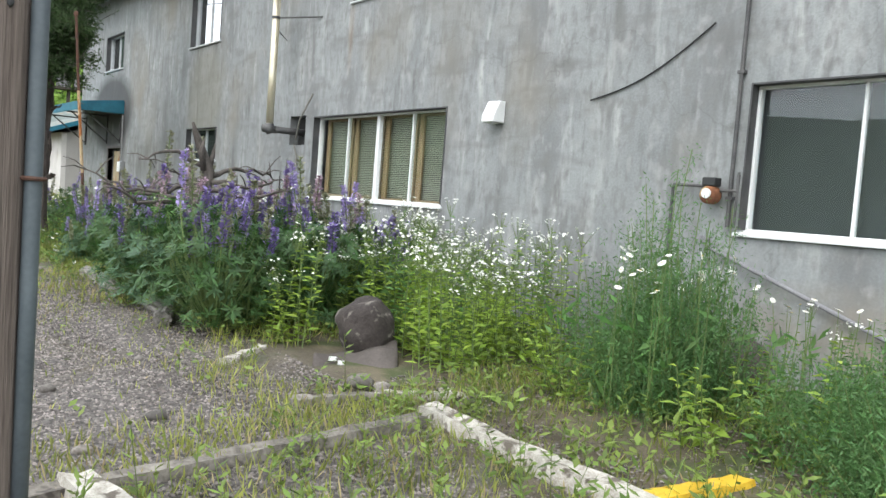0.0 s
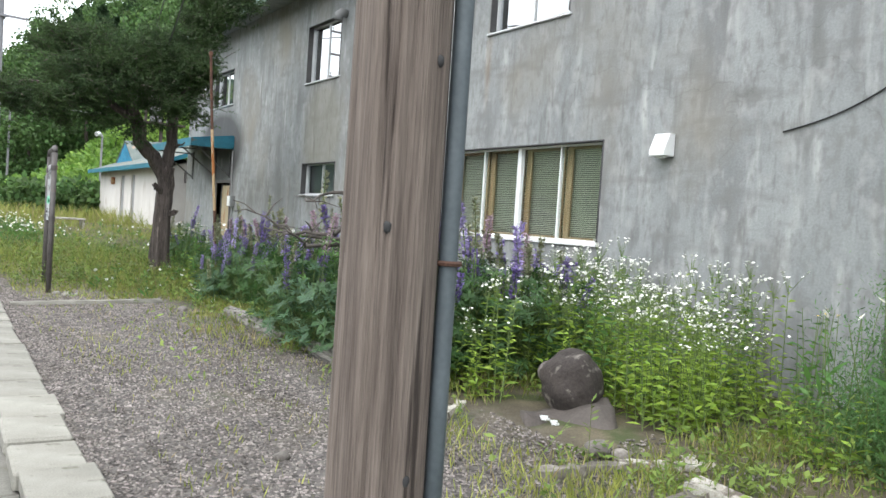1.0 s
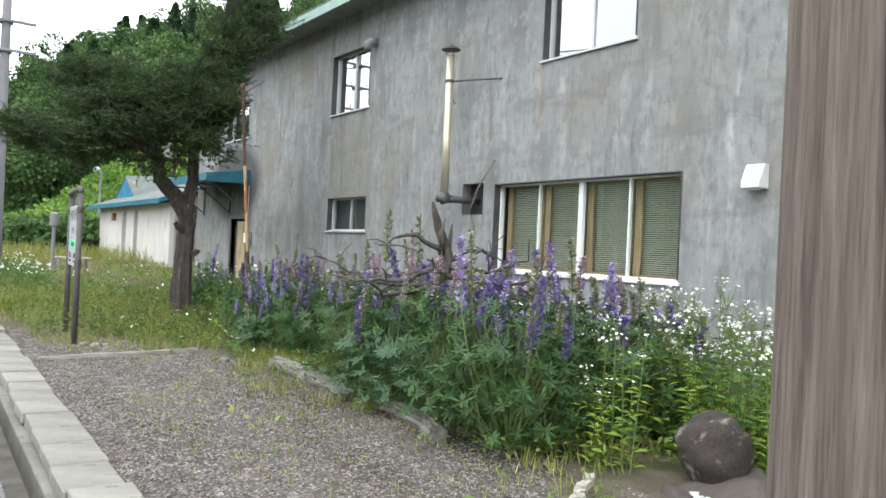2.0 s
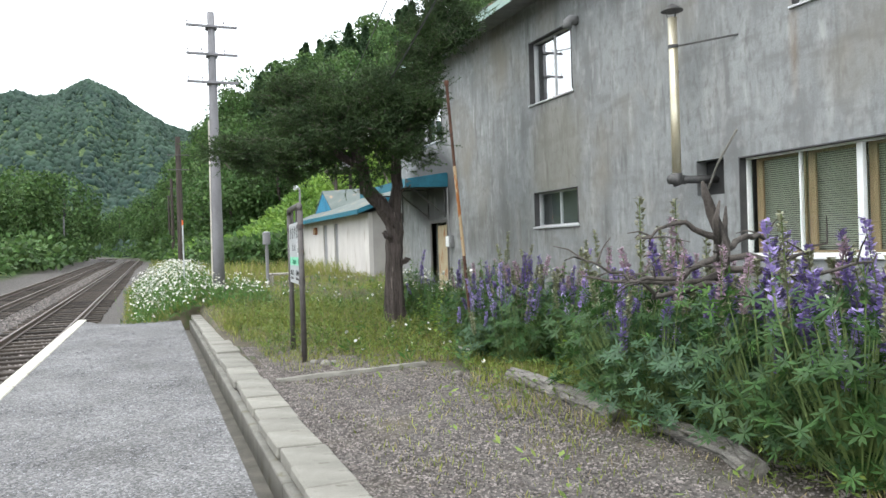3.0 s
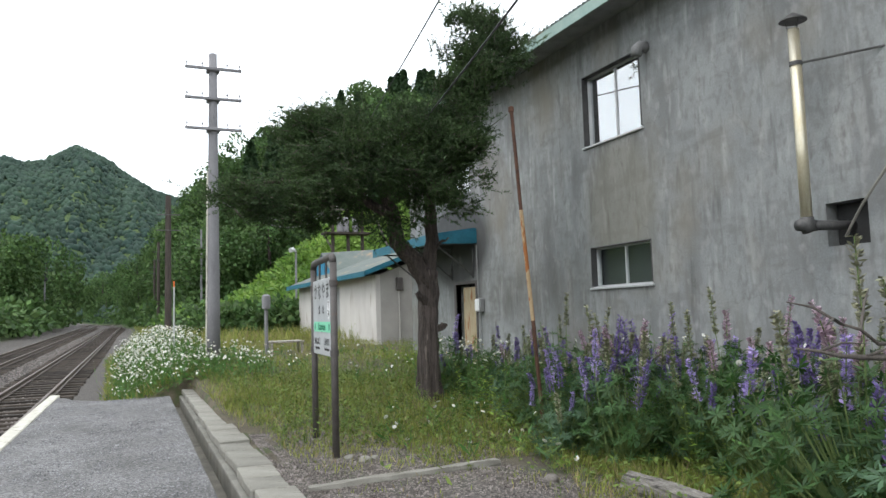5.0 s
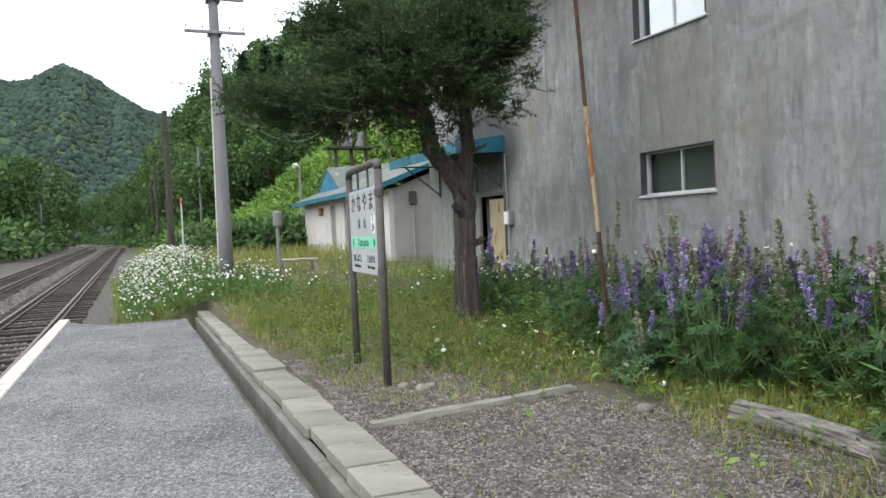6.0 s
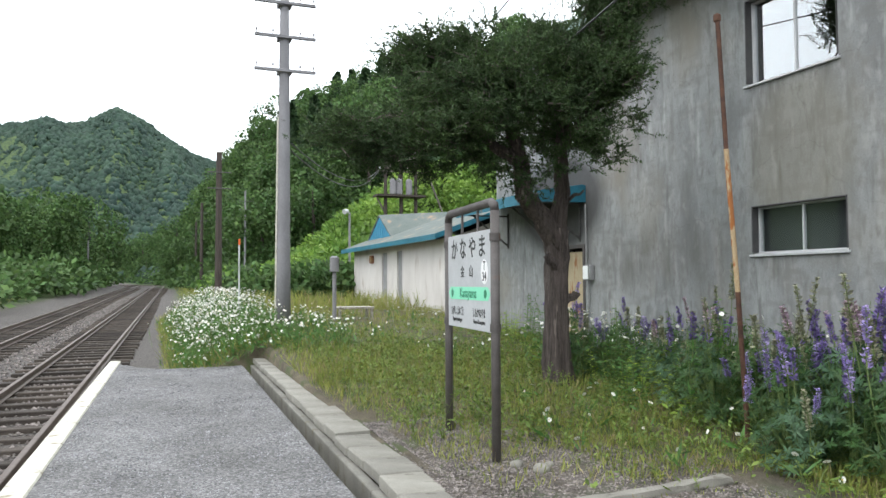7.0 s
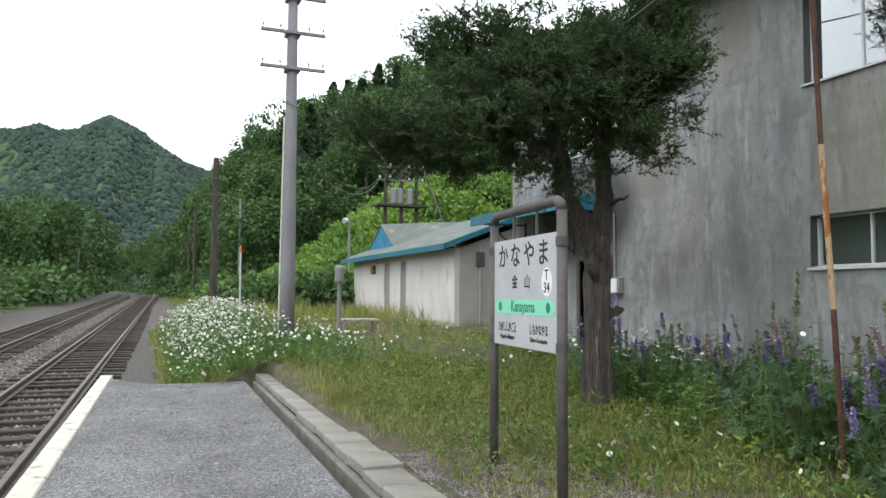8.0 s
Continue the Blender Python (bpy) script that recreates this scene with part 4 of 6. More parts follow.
# ---- woods ----
def woods():
    rng = np.random.RandomState(21)

    def crown(h, r, leaves, size, conifer):
        g = Geo()
        if conifer:
            z = rng.rand(leaves) ** 0.8
            rad = r * (1.02 - z) * (0.55 + 0.45 * rng.rand(leaves)) * (0.8 + 0.25 * np.sin(z * 40))
            a = rng.rand(leaves) * 6.283
            pos = np.stack([rad * np.cos(a), rad * np.sin(a), h * (0.12 + 0.88 * z)], 1)
        else:
            k = 16
            cs = rng.randn(k, 3)
            cs /= np.linalg.norm(cs, axis=1)[:, None]
            cs = cs * np.array([r, r, h * 0.46]) * 0.75 + np.array([0, 0, h * 0.52])
            pick = rng.randint(0, k, leaves)
            u = rng.randn(leaves, 3)
            u /= np.linalg.norm(u, axis=1)[:, None]
            pos = cs[pick] + u * r * 0.46 * (0.75 + 0.3 * rng.rand(leaves, 1))
        d = rng.randn(leaves, 3)
        d[:, 2] -= 0.3
        d /= np.linalg.norm(d, axis=1)[:, None]
        s = np.cross(d, rng.randn(leaves, 3))
        s /= np.linalg.norm(s, axis=1)[:, None]
        return blades(g, pos, d, s, size, size * 0.42, rng)

    def tree(conifer, h, r, leaves, size):
        ob = thing("conifer_tree" if conifer else "broadleaf_tree", "dark pointed conifer on the wooded hill" if conifer else "leafy green broadleaf tree on the wooded hill", "tree", group="trees on the hill")
        part("trunk", Geo().tube([(0, 0, -0.5), (0.1, 0, h * 0.4), (0, 0.1, h * 0.8)], [0.22, 0.16, 0.04], 6), M_BARK, ob)
        part("crown", crown(h, r, leaves, size, conifer), M_DARKWOODS if conifer else M_WOODS, ob)
        return ob
    kinds = [tree(False, 9, 3.6, 4200, 0.36), tree(False, 10, 3.9, 4600, 0.38), tree(False, 7.5, 3.2, 3600, 0.35), tree(True, 8.5, 2.5, 2800, 0.5), tree(True, 9.5, 2.8, 3200, 0.5)]
    spots = []
    for _ in range(6000):
        if len(spots) >= 380:
            break
        az = rng.uniform(1, 48) if rng.rand() < 0.65 else rng.uniform(1, 10)
        d = rng.uniform(62, 165)
        if az > 32 and rng.rand() < 0.6:
            continue
        x, y = HERE[0] + d * math.sin(radians(az)), HERE[1] + d * math.cos(radians(az))
        if x < 5 + 0.02 * y or d < np.interp(az, [0, 5, 10, 18, 30, 50], [100, 72, 58, 64, 72, 80]) or any((x - a) ** 2 + (y - b) ** 2 < 17 for a, b in spots):
            continue
        spots.append((x, y))
    for i in range(190):
        az, d = (rng.uniform(-17, -4.5), rng.uniform(75, 150)) if i < 75 else (rng.uniform(-4.5, 5), rng.uniform(95, 240))
        x, y = HERE[0] + d * math.sin(radians(az)), HERE[1] + d * math.cos(radians(az))
        if x < far_x(y) - 5.5 or x > near_x(y) + 6:
            spots.append((x, y))
    used = set()
    for x, y in spots:
        az = math.degrees(math.atan2(x - HERE[0], y - HERE[1]))
        con = rng.rand() < (0.5 if 9.5 < az < 24 else 0.06)
        i = rng.randint(3, 5) if con else rng.randint(0, 3)
        s = rng.uniform(0.75, 1.2)
        m = pose(x, y, float(land(x, y)) - 0.3, 0, 0, rng.uniform(0, 360)) @ Matrix.Diagonal((s, s, s * rng.uniform(0.85, 1.1), 1))
        if i in used:
            copy_thing(kinds[i], Matrix.Identity(4)).matrix_basis = m
        else:
            kinds[i].matrix_basis = m
            used.add(i)


woods()


def far_forest():
    """Thousands of rounded crowns over the mountains and along the line, as one mass."""
    rng = np.random.RandomState(31)
    bm = bmesh.new()
    bmesh.ops.create_icosphere(bm, subdivisions=1, radius=1)
    base = np.array([v.co for v in bm.verts])
    faces = np.array([[v.index for v in f.verts] for f in bm.faces])
    bm.free()
    pts = []
    for n, az0, az1, d0, d1, s0, s1 in ((22000, -30, 8, 400, 980, 1.2, 3.2), (4200, -26, 2.5, 170, 400, 1.1, 2.8), (1400, -1, 8, 170, 320, 1.1, 2.8)):
        for _ in range(n):
            az, d = rng.uniform(az0, az1), math.sqrt(rng.uniform(d0 * d0, d1 * d1))
            x, y = HERE[0] + d * math.sin(radians(az)), HERE[1] + d * math.cos(radians(az))
            if abs(x - near_x(y)) < 7 or abs(x - far_x(y)) < 6:
                continue
            pts.append((x, y, float(land(x, y)), rng.uniform(s0, s1)))
    g = Geo()
    V, F = [], []
    for i, (x, y, z, s) in enumerate(pts):
        k = 1 + 0.22 * rng.randn(len(base), 1)
        v = base * k * np.array([s, s, s * rng.uniform(0.8, 1.5)]) + np.array([x, y, z + 0.08 * s])
        V.append(v)
        F.append(faces + i * len(base))
    g.v, g.f = [np.concatenate(V)], np.concatenate(F).tolist()
    g.n = len(g.v[0])
    tagged(part("far_woods", g, M_FARHAZE, smooth=True), "green forest covering the distant mountain slopes", "forest", kind="stuff")


far_forest()


# ---- fittings on the building ----
def flue():
    ob = thing("flue_pipe", "yellowed metal stove flue with conical cap on the wall", "flue pipe")
    x, y = 5.2, 10.12
    part("pipe", Geo().tube([(x, y, 2.66), (x, y, 3.4), (x, y, 4.62)], 0.056, 16), M_BRASS, ob, smooth=True)
    part("joint_band", Geo().tube([(x, y, 4.24), (x, y, 4.28)], 0.062, 16), M_IRON, ob)
    part("elbow", Geo().tube([(x, y, 2.70), (x, y, 2.60), (x + 0.02, y, 2.56)], 0.066, 12).tube([(x - 0.10, y + 0.02, 2.62), (x + 0.12, y, 2.62)], 0.058, 12), M_IRON, ob, smooth=True)
    part("stub_pipe", Geo().tube([(x + 0.05, y, 2.62), (WX + 0.15, y - 0.08, 2.62)], 0.05, 12), M_IRON, ob, smooth=True)
    part("cap", Geo().tube([(x, y, 4.70), (x, y, 4.715), (x, y, 4.79)], [0.135, 0.13, 0.012], 16), M_IRON, ob)
    for a in (0.3, 2.4, 4.5):
        part("cap_strut", Geo().tube([(x + 0.05 * math.cos(a), y + 0.05 * math.sin(a), 4.6), (x + 0.08 * math.cos(a), y + 0.08 * math.sin(a), 4.71)], 0.006, 5), M_IRON, ob)
    part("bracket", Geo().tube([(x, y, 4.26), (WX + 0.01, 9.45, 4.27)], 0.012, 6).tube([(x, y, 4.12), (WX, 10.5, 4.05)], 0.008, 6), M_IRON, ob)
    part("hanging_wire", Geo().tube([(WX - 0.02, 10.0, 2.5), (WX - 0.12, 9.72, 2.78), (WX - 0.10, 9.42, 3.14)], 0.014, 6), M_CONC, ob, "pale bent rod")
    part("drain_tube", Geo().tube([(WX - 0.05, 9.98, 2.42), (WX - 0.04, 9.9, 2.25), (WX - 0.03, 9.93, 1.2)], 0.012, 6), M_CONC, ob)


flue()
# plate at the back of the hole, its darkness put in as colour
part("duct_lining", Geo().box((WX + 0.15, 9.76, 2.43), (WX + 0.19, 10.21, 2.85)), M_DARK, building)


def vent_hood():
    ob = thing("vent_hood", "white sheet-metal ventilation hood on the wall", "vent")
    y0, y1 = 5.52, 5.71
    part("hood", Geo().prism([(WX - 0.005, 2.60), (WX - 0.005, 2.83), (WX - 0.09, 2.83), (WX - 0.17, 2.66), (WX - 0.17, 2.60)], y0, y1, axis=1), M_WHITEFRAME, ob, bevel=0.006)
    part("flap", Geo().box((WX - 0.12, y0 + 0.04, 2.585), (WX - 0.06, y1 - 0.04, 2.598)), M_WHITEFRAME, ob)
    ob2 = thing("small_vent", "grey pipe vent cowl beside the upper window", "vent")
    part("cowl", Geo().tube([(WX - 0.01, 12.86, 5.42), (WX - 0.12, 12.86, 5.42), (WX - 0.17, 12.86, 5.38), (WX - 0.18, 12.86, 5.28)], 0.075, 12), M_SILLGREY, ob2, smooth=True)


vent_hood()


def wall_lines():
    ob = thing("loose_cable", "black cable hanging loose across the wall", "cable")
    pts = []
    for t in np.linspace(0, 1, 14):
        pts.append((WX - 0.015, 4.37 + (3.14 - 4.37) * t, 2.78 + 0.56 * t - 0.10 * math.sin(math.pi * t)))
    part("cable", Geo().tube(pts, 0.008, 6), M_INK, ob, smooth=True)
    ob = thing("conduit_pipe", "grey vertical conduit running up the wall", "pipe")
    part("pipe", Geo().tube([(WX - 0.03, 2.86, 1.68), (WX - 0.03, 2.86, 6.0)], 0.017, 10), M_IRON, ob)
    for z in (1.9, 2.9, 4.0, 5.2):
        part("clip", Geo().box((WX - 0.05, 2.83, z), (WX, 2.89, z + 0.025)), M_IRON, ob)
    ob = thing("gas_meter", "rusty round gas meter with black top and thin pipes", "gas meter")
    part("body", Geo().tube([(WX - 0.16, 2.99, 1.93), (WX - 0.14, 2.99, 1.93), (WX - 0.05, 2.99, 1.93)], [0.06, 0.075, 0.075], 18), M_RUST, ob, bevel=0.008)
    part("dial", Geo().tube([(WX - 0.175, 2.99, 1.94), (WX - 0.16, 2.99, 1.94)], 0.04, 16), M_WHITEFRAME, ob, "pale dial")
    part("counter_head", Geo().box((WX - 0.15, 2.93, 2.0), (WX - 0.05, 3.05, 2.07)), M_INK, ob, bevel=0.008)
    part("inlet_pipe", Geo().tube([(WX - 0.06, 2.98, 2.0), (WX - 0.06, 3.36, 2.01), (WX - 0.05, 3.37, 1.97), (WX - 0.05, 3.37, 0.45)], 0.014, 8), M_IRON, ob)
    part("outlet_pipe", Geo().tube([(WX - 0.08, 2.92, 1.97), (WX - 0.05, 2.79, 1.97), (WX - 0.05, 2.79, 2.1)], 0.014, 8).tube([(WX - 0.05, 2.79, 2.12), (WX - 0.05, 2.79, 1.68)], 0.011, 8), M_IRON, ob)
    ob = thing("slanting_pipe", "grey pipe slanting down along the wall foot", "pipe")
    part("pipe", Geo().tube([(WX - 0.06, 3.04, 1.56), (WX - 0.06, 2.96, 1.5), (WX - 0.06, 0.2, 0.47)], 0.018, 10), M_POLECONC, ob)
    part("fitting", Geo().tube([(WX, 3.04, 1.57), (WX - 0.08, 3.04, 1.57)], 0.03, 10), M_POLECONC, ob)


wall_lines()


def door_and_canopy():
    d = thing("door_1", "weathered plywood door panel in a dark doorway", "door", kind="structure")
    part("door_panel", Geo().box((WX + 0.08, 18.44, 0.82), (WX + 0.11, 19.2, 2.38)), M_PLY, d, "rain-stained plywood", bevel=0.003)
    # near-black sheet stands in for the dark gap beside the plywood
    part("door_leaf", Geo().box((WX + 0.15, 19.0, 0.82), (WX + 0.18, 19.34, 2.42)), M_DARK, d)
    part("door_frame", Geo().box((WX - 0.02, 18.36, 0.7), (WX + 0.1, 18.42, 2.5)).box((WX - 0.02, 19.36, 0.7), (WX + 0.1, 19.46, 2.5)).box((WX - 0.02, 18.42, 2.44), (WX + 0.1, 19.36, 2.5)), M_SIGNPOST, d)
    ob = thing("canopy", "teal sheet-metal door canopy on iron brackets", "canopy")
    y0, y1 = 18.33, 21.9
    part("roof_sheet", Geo().prism([(WX - 0.003, 3.52), (WX - 0.003, 3.55), (WX - 1.0, 3.40), (WX - 1.0, 3.37)], y0, y1, axis=1), M_TEAL, ob)
    ribs = Geo()
    for y in np.arange(y0 + 0.05, y1, 0.3):
        ribs.prism([(WX - 0.01, 3.55), (WX - 0.01, 3.565), (WX - 1.0, 3.415), (WX - 1.0, 3.40)], y, y + 0.025, axis=1)
    part("seams", ribs, M_TEAL, ob)
    part("front_fascia", Geo().box((WX - 1.02, y0, 3.22), (WX - 1.003, y1, 3.41)), M_TEAL, ob)
    part("side_fascia", Geo().prism([(WX - 0.004, 3.24), (WX - 0.004, 3.54), (WX - 1.0, 3.40), (WX - 1.0, 3.22)], y0 - 0.018, y0 - 0.002, axis=1), M_TEAL, ob)
    for y in (18.5, 19.55, 21.4):
        part("bracket", Geo().tube([(WX - 0.02, y, 2.55), (WX - 0.02, y, 3.3)], 0.02, 6).tube([(WX - 0.02, y, 2.6), (WX - 0.85, y, 3.25)], 0.018, 6).tube([(WX - 0.02, y, 3.24), (WX - 0.95, y, 3.24)], 0.018, 6), M_IRON, ob)
    b = thing("switch_box", "white electrical switch box with grey conduit", "electrical box")
    part("housing", Geo().box((WX - 0.10, 18.06, 1.86), (WX - 0.002, 18.27, 2.13)), M_SILLGREY, b, bevel=0.01)
    part("cover", Geo().box((WX - 0.13, 18.09, 1.88), (WX - 0.102, 18.25, 2.11)), M_WHITEFRAME, b, "white cover", bevel=0.01)
    part("conduit", Geo().tube([(WX - 0.04, 18.25, 2.13), (WX - 0.04, 18.27, 3.2)], 0.015, 8).tube([(WX - 0.04, 18.2, 1.86), (WX - 0.04, 18.22, 0.8)], 0.015, 8), M_SILLGREY, b)


door_and_canopy()


# ---- shed ----
def shed():
    ob = thing("shed", "low white plaster shed with teal metal roof edge", "shed")
    x, y0, y1, zb, zt = 6.25, 26.74, 37.2, 0.6, 3.1
    doors = [(30.8, 31.36, 0.95, 2.9), (32.52, 33.17, 0.95, 2.9)]
    part("front_wall", pierced(y0, y1, zb, zt, doors, x, x + 0.15), M_SHEDWALL, ob)
    part("side_wall", Geo().prism([(x + 0.152, zb), (12.5, zb), (12.5, zt + 0.1), (9.4, 4.2), (x + 0.152, zt)], y0, y0 + 0.15, axis=1), M_SHEDSIDE, ob)
    part("far_wall", Geo().prism([(x + 0.152, zb), (12.5, zb), (12.5, zt + 0.1), (9.4, 4.2), (x + 0.152, zt)], y1 - 0.15, y1, axis=1), M_SHEDSIDE, ob)
    part("back_wall", Geo().box((12.5, y0, zb), (12.65, y1, zt)), M_SHEDSIDE, ob)
    for a, b, c, d in doors:
        dr = part("door", Geo().box((x + 0.05, a, c), (x + 0.09, b, d)), M_SILLGREY, ob, "grey narrow door")
        part("handle", Geo().box((x + 0.03, a + 0.05, 1.85), (x + 0.05, a + 0.08, 1.98)), M_IRON, dr)
    part("roof", Geo().prism([(5.8, 3.12), (5.8, 3.18), (9.4, 4.55), (13.0, 3.18), (13.0, 3.12), (9.4, 4.47)], y0 - 0.35, y1 + 0.35, axis=1), M_ROOF, ob)
    part("fascia", Geo().box((5.775, y0 - 0.37, 3.03), (5.797, y1 + 0.37, 3.19)), M_TEAL, ob)
    part("verge", Geo().prism([(5.8, 3.05), (5.8, 3.2), (9.4, 4.57), (9.4, 4.42)], y0 - 0.37, y0 - 0.352, axis=1), M_TEAL, ob)
    gb = part("gable", Geo().prism([(34.0, 3.45), (37.4, 3.45), (35.65, 4.42)], 6.88, 6.95, axis=0), M_BLUE, ob, "teal boarded gable")
    for y in np.arange(34.3, 37.2, 0.3):
        h = 4.42 - 0.97 * abs(y - 35.65) / 1.7
        part("batten", Geo().box((6.855, y - 0.02, 3.45), (6.878, y + 0.02, max(h - 0.03, 3.5))), M_BLUE, gb)
    cross = Geo()
    for s in (-1, 1):
        a = 35.65 + s * 2.0
        cross.add([(6.85, a, 3.32), (6.85, 35.65, 4.46), (9.4, 35.65, 4.58), (9.4, a, 4.5), (6.85, a, 3.38), (6.85, 35.65, 4.52), (9.4, 35.65, 4.64), (9.4, a, 4.56)], [(0, 1, 2, 3), (7, 6, 5, 4), (0, 4, 5, 1), (1, 5, 6, 2), (2, 6, 7, 3), (3, 7, 4, 0)])
    part("cross_roof", cross, M_ROOF, ob)
    part("meter_box", Geo().box((x - 0.12, 34.2, 2.55), (x, 34.5, 2.85)), M_RUST, ob, bevel=0.02)
    part("downpipe", Geo().tube([(7.0, y0 - 0.06, 3.2), (7.0, y0 - 0.06, 1.0)], 0.03, 8), M_SHEDSIDE, ob)
    part("meter", Geo().box((6.9, y0 - 0.14, 2.6), (7.1, y0, 3.0)), M_SIGNPOST, ob, bevel=0.02)


shed()


# ---- things in the yard ----
def rough_bar(a, b, w, h, rng, bend=0.02):
    """A worn squared timber from a to b, lying with its base at the given height."""
    a, b = Vector(a), Vector(b)
    d = (b - a).normalized()
    s = Vector((-d.y, d.x, 0))
    g, v, n = Geo(), [], 14
    for i in range(n):
        c = a.lerp(b, i / (n - 1)) + s * rng.uniform(-bend, bend) * 0.5
        for q, z in ((-0.5, 0), (0.5, 0), (0.53, h * 0.5), (0.42, h), (0.1, h * 0.94), (-0.4, h), (-0.52, h * 0.5)):
            v.append(c + s * (q * w * rng.uniform(0.88, 1.08)) + Vector((0, 0, z * rng.uniform(0.85, 1.08))))
    f = [(i * 7 + j, i * 7 + (j + 1) % 7, (i + 1) * 7 + (j + 1) % 7, (i + 1) * 7 + j) for i in range(n - 1) for j in range(7)]
    return g.add(v, f + [tuple(range(6, -1, -1)), tuple(range((n - 1) * 7, n * 7))])


def timbers():
    rng = random.Random(8)
    for a, b, w, h, m, label in (
        ((0.5, 2.72, 0.43), (2.55, 2.86, 0.44), 0.11, 0.09, M_DARKTIMBER, "grey weathered edging timber lying in the weeds"),
        ((2.68, 2.98, 0.43), (2.56, 0.2, 0.42), 0.15, 0.12, M_TIMBER, "bleached white splitting edging timber"),
        ((0.76, 2.80, 0.43), (0.96, 0.9, 0.43), 0.15, 0.12, M_TIMBER, "bleached white splitting edging timber"),
        ((2.10, 3.52, 0.44), (2.75, 3.36, 0.45), 0.10, 0.07, M_DARKTIMBER, "broken grey plank before the boulder"),
        ((2.62, 3.42, 0.46), (3.12, 3.14, 0.46), 0.09, 0.06, M_TIMBER, "broken grey plank before the boulder"),
        ((3.0, 3.22, 0.44), (3.4, 3.55, 0.44), 0.10, 0.07, M_TIMBER, "broken grey plank before the boulder"),
        ((2.15, 4.55, 0.45), (2.6, 4.85, 0.46), 0.08, 0.07, M_TIMBER, "short bleached plank beside the boulder"),
    ):
        tagged(part("timber", rough_bar(a, b, w, h, rng), m), label, "timber")
    tagged(part("painted_board", rough_bar((2.64, 1.53, 0.45), (3.38, 1.42, 0.45), 0.13, 0.06, rng, 0.005), M_YELLOW), "short yellow painted board lying on the ground", "board")
    tagged(part("edging_strip", rough_bar((0.36, 10.88, 0.44), (2.15, 11.05, 0.45), 0.10, 0.07, rng, 0.015), M_KERB), "pale concrete edging strip across the gravel", "edging")
    for path, r, label in (
        ([(2.62, 9.75, 0.5), (2.60, 9.2, 0.52), (2.52, 8.6, 0.52), (2.45, 8.0, 0.53), (2.40, 7.5, 0.52)], 0.085, "crumbling grey log edging half sunk in weeds"),
        ([(2.24, 5.98, 0.54), (2.42, 6.4, 0.54), (2.5, 7.2, 0.53)], 0.075, "dark rotten log under the lupins"),
    ):
        pts = [Vector(p) for p in path]
        fine = [pts[i].lerp(pts[i + 1], t / 4) for i in range(len(pts) - 1) for t in range(4)] + [pts[-1]]
        g = Geo().tube(fine, r, 30)
        ring = g.v[0].reshape(len(fine), 30, 3)
        groove = [1 + rng.uniform(-0.22, 0.10) for _ in range(30)]
        for i, p in enumerate(fine):
            for j in range(30):
                k = groove[(j + (i // 4)) % 30] + rng.uniform(-0.06, 0.06)
                ring[i, j] = np.array(p) + (ring[i, j] - np.array(p)) * k
        tagged(part("log", g, M_LOG), label, "log")


M_LOG = mat("fibrous_dead_log", (0.075, 0.068, 0.06), (0.30, 0.28, 0.25), 6, 0.95, 0.9, 40, stretch=(4, 0.7, 4), spot=((0.05, 0.045, 0.04), 5, 0.42))
timbers()


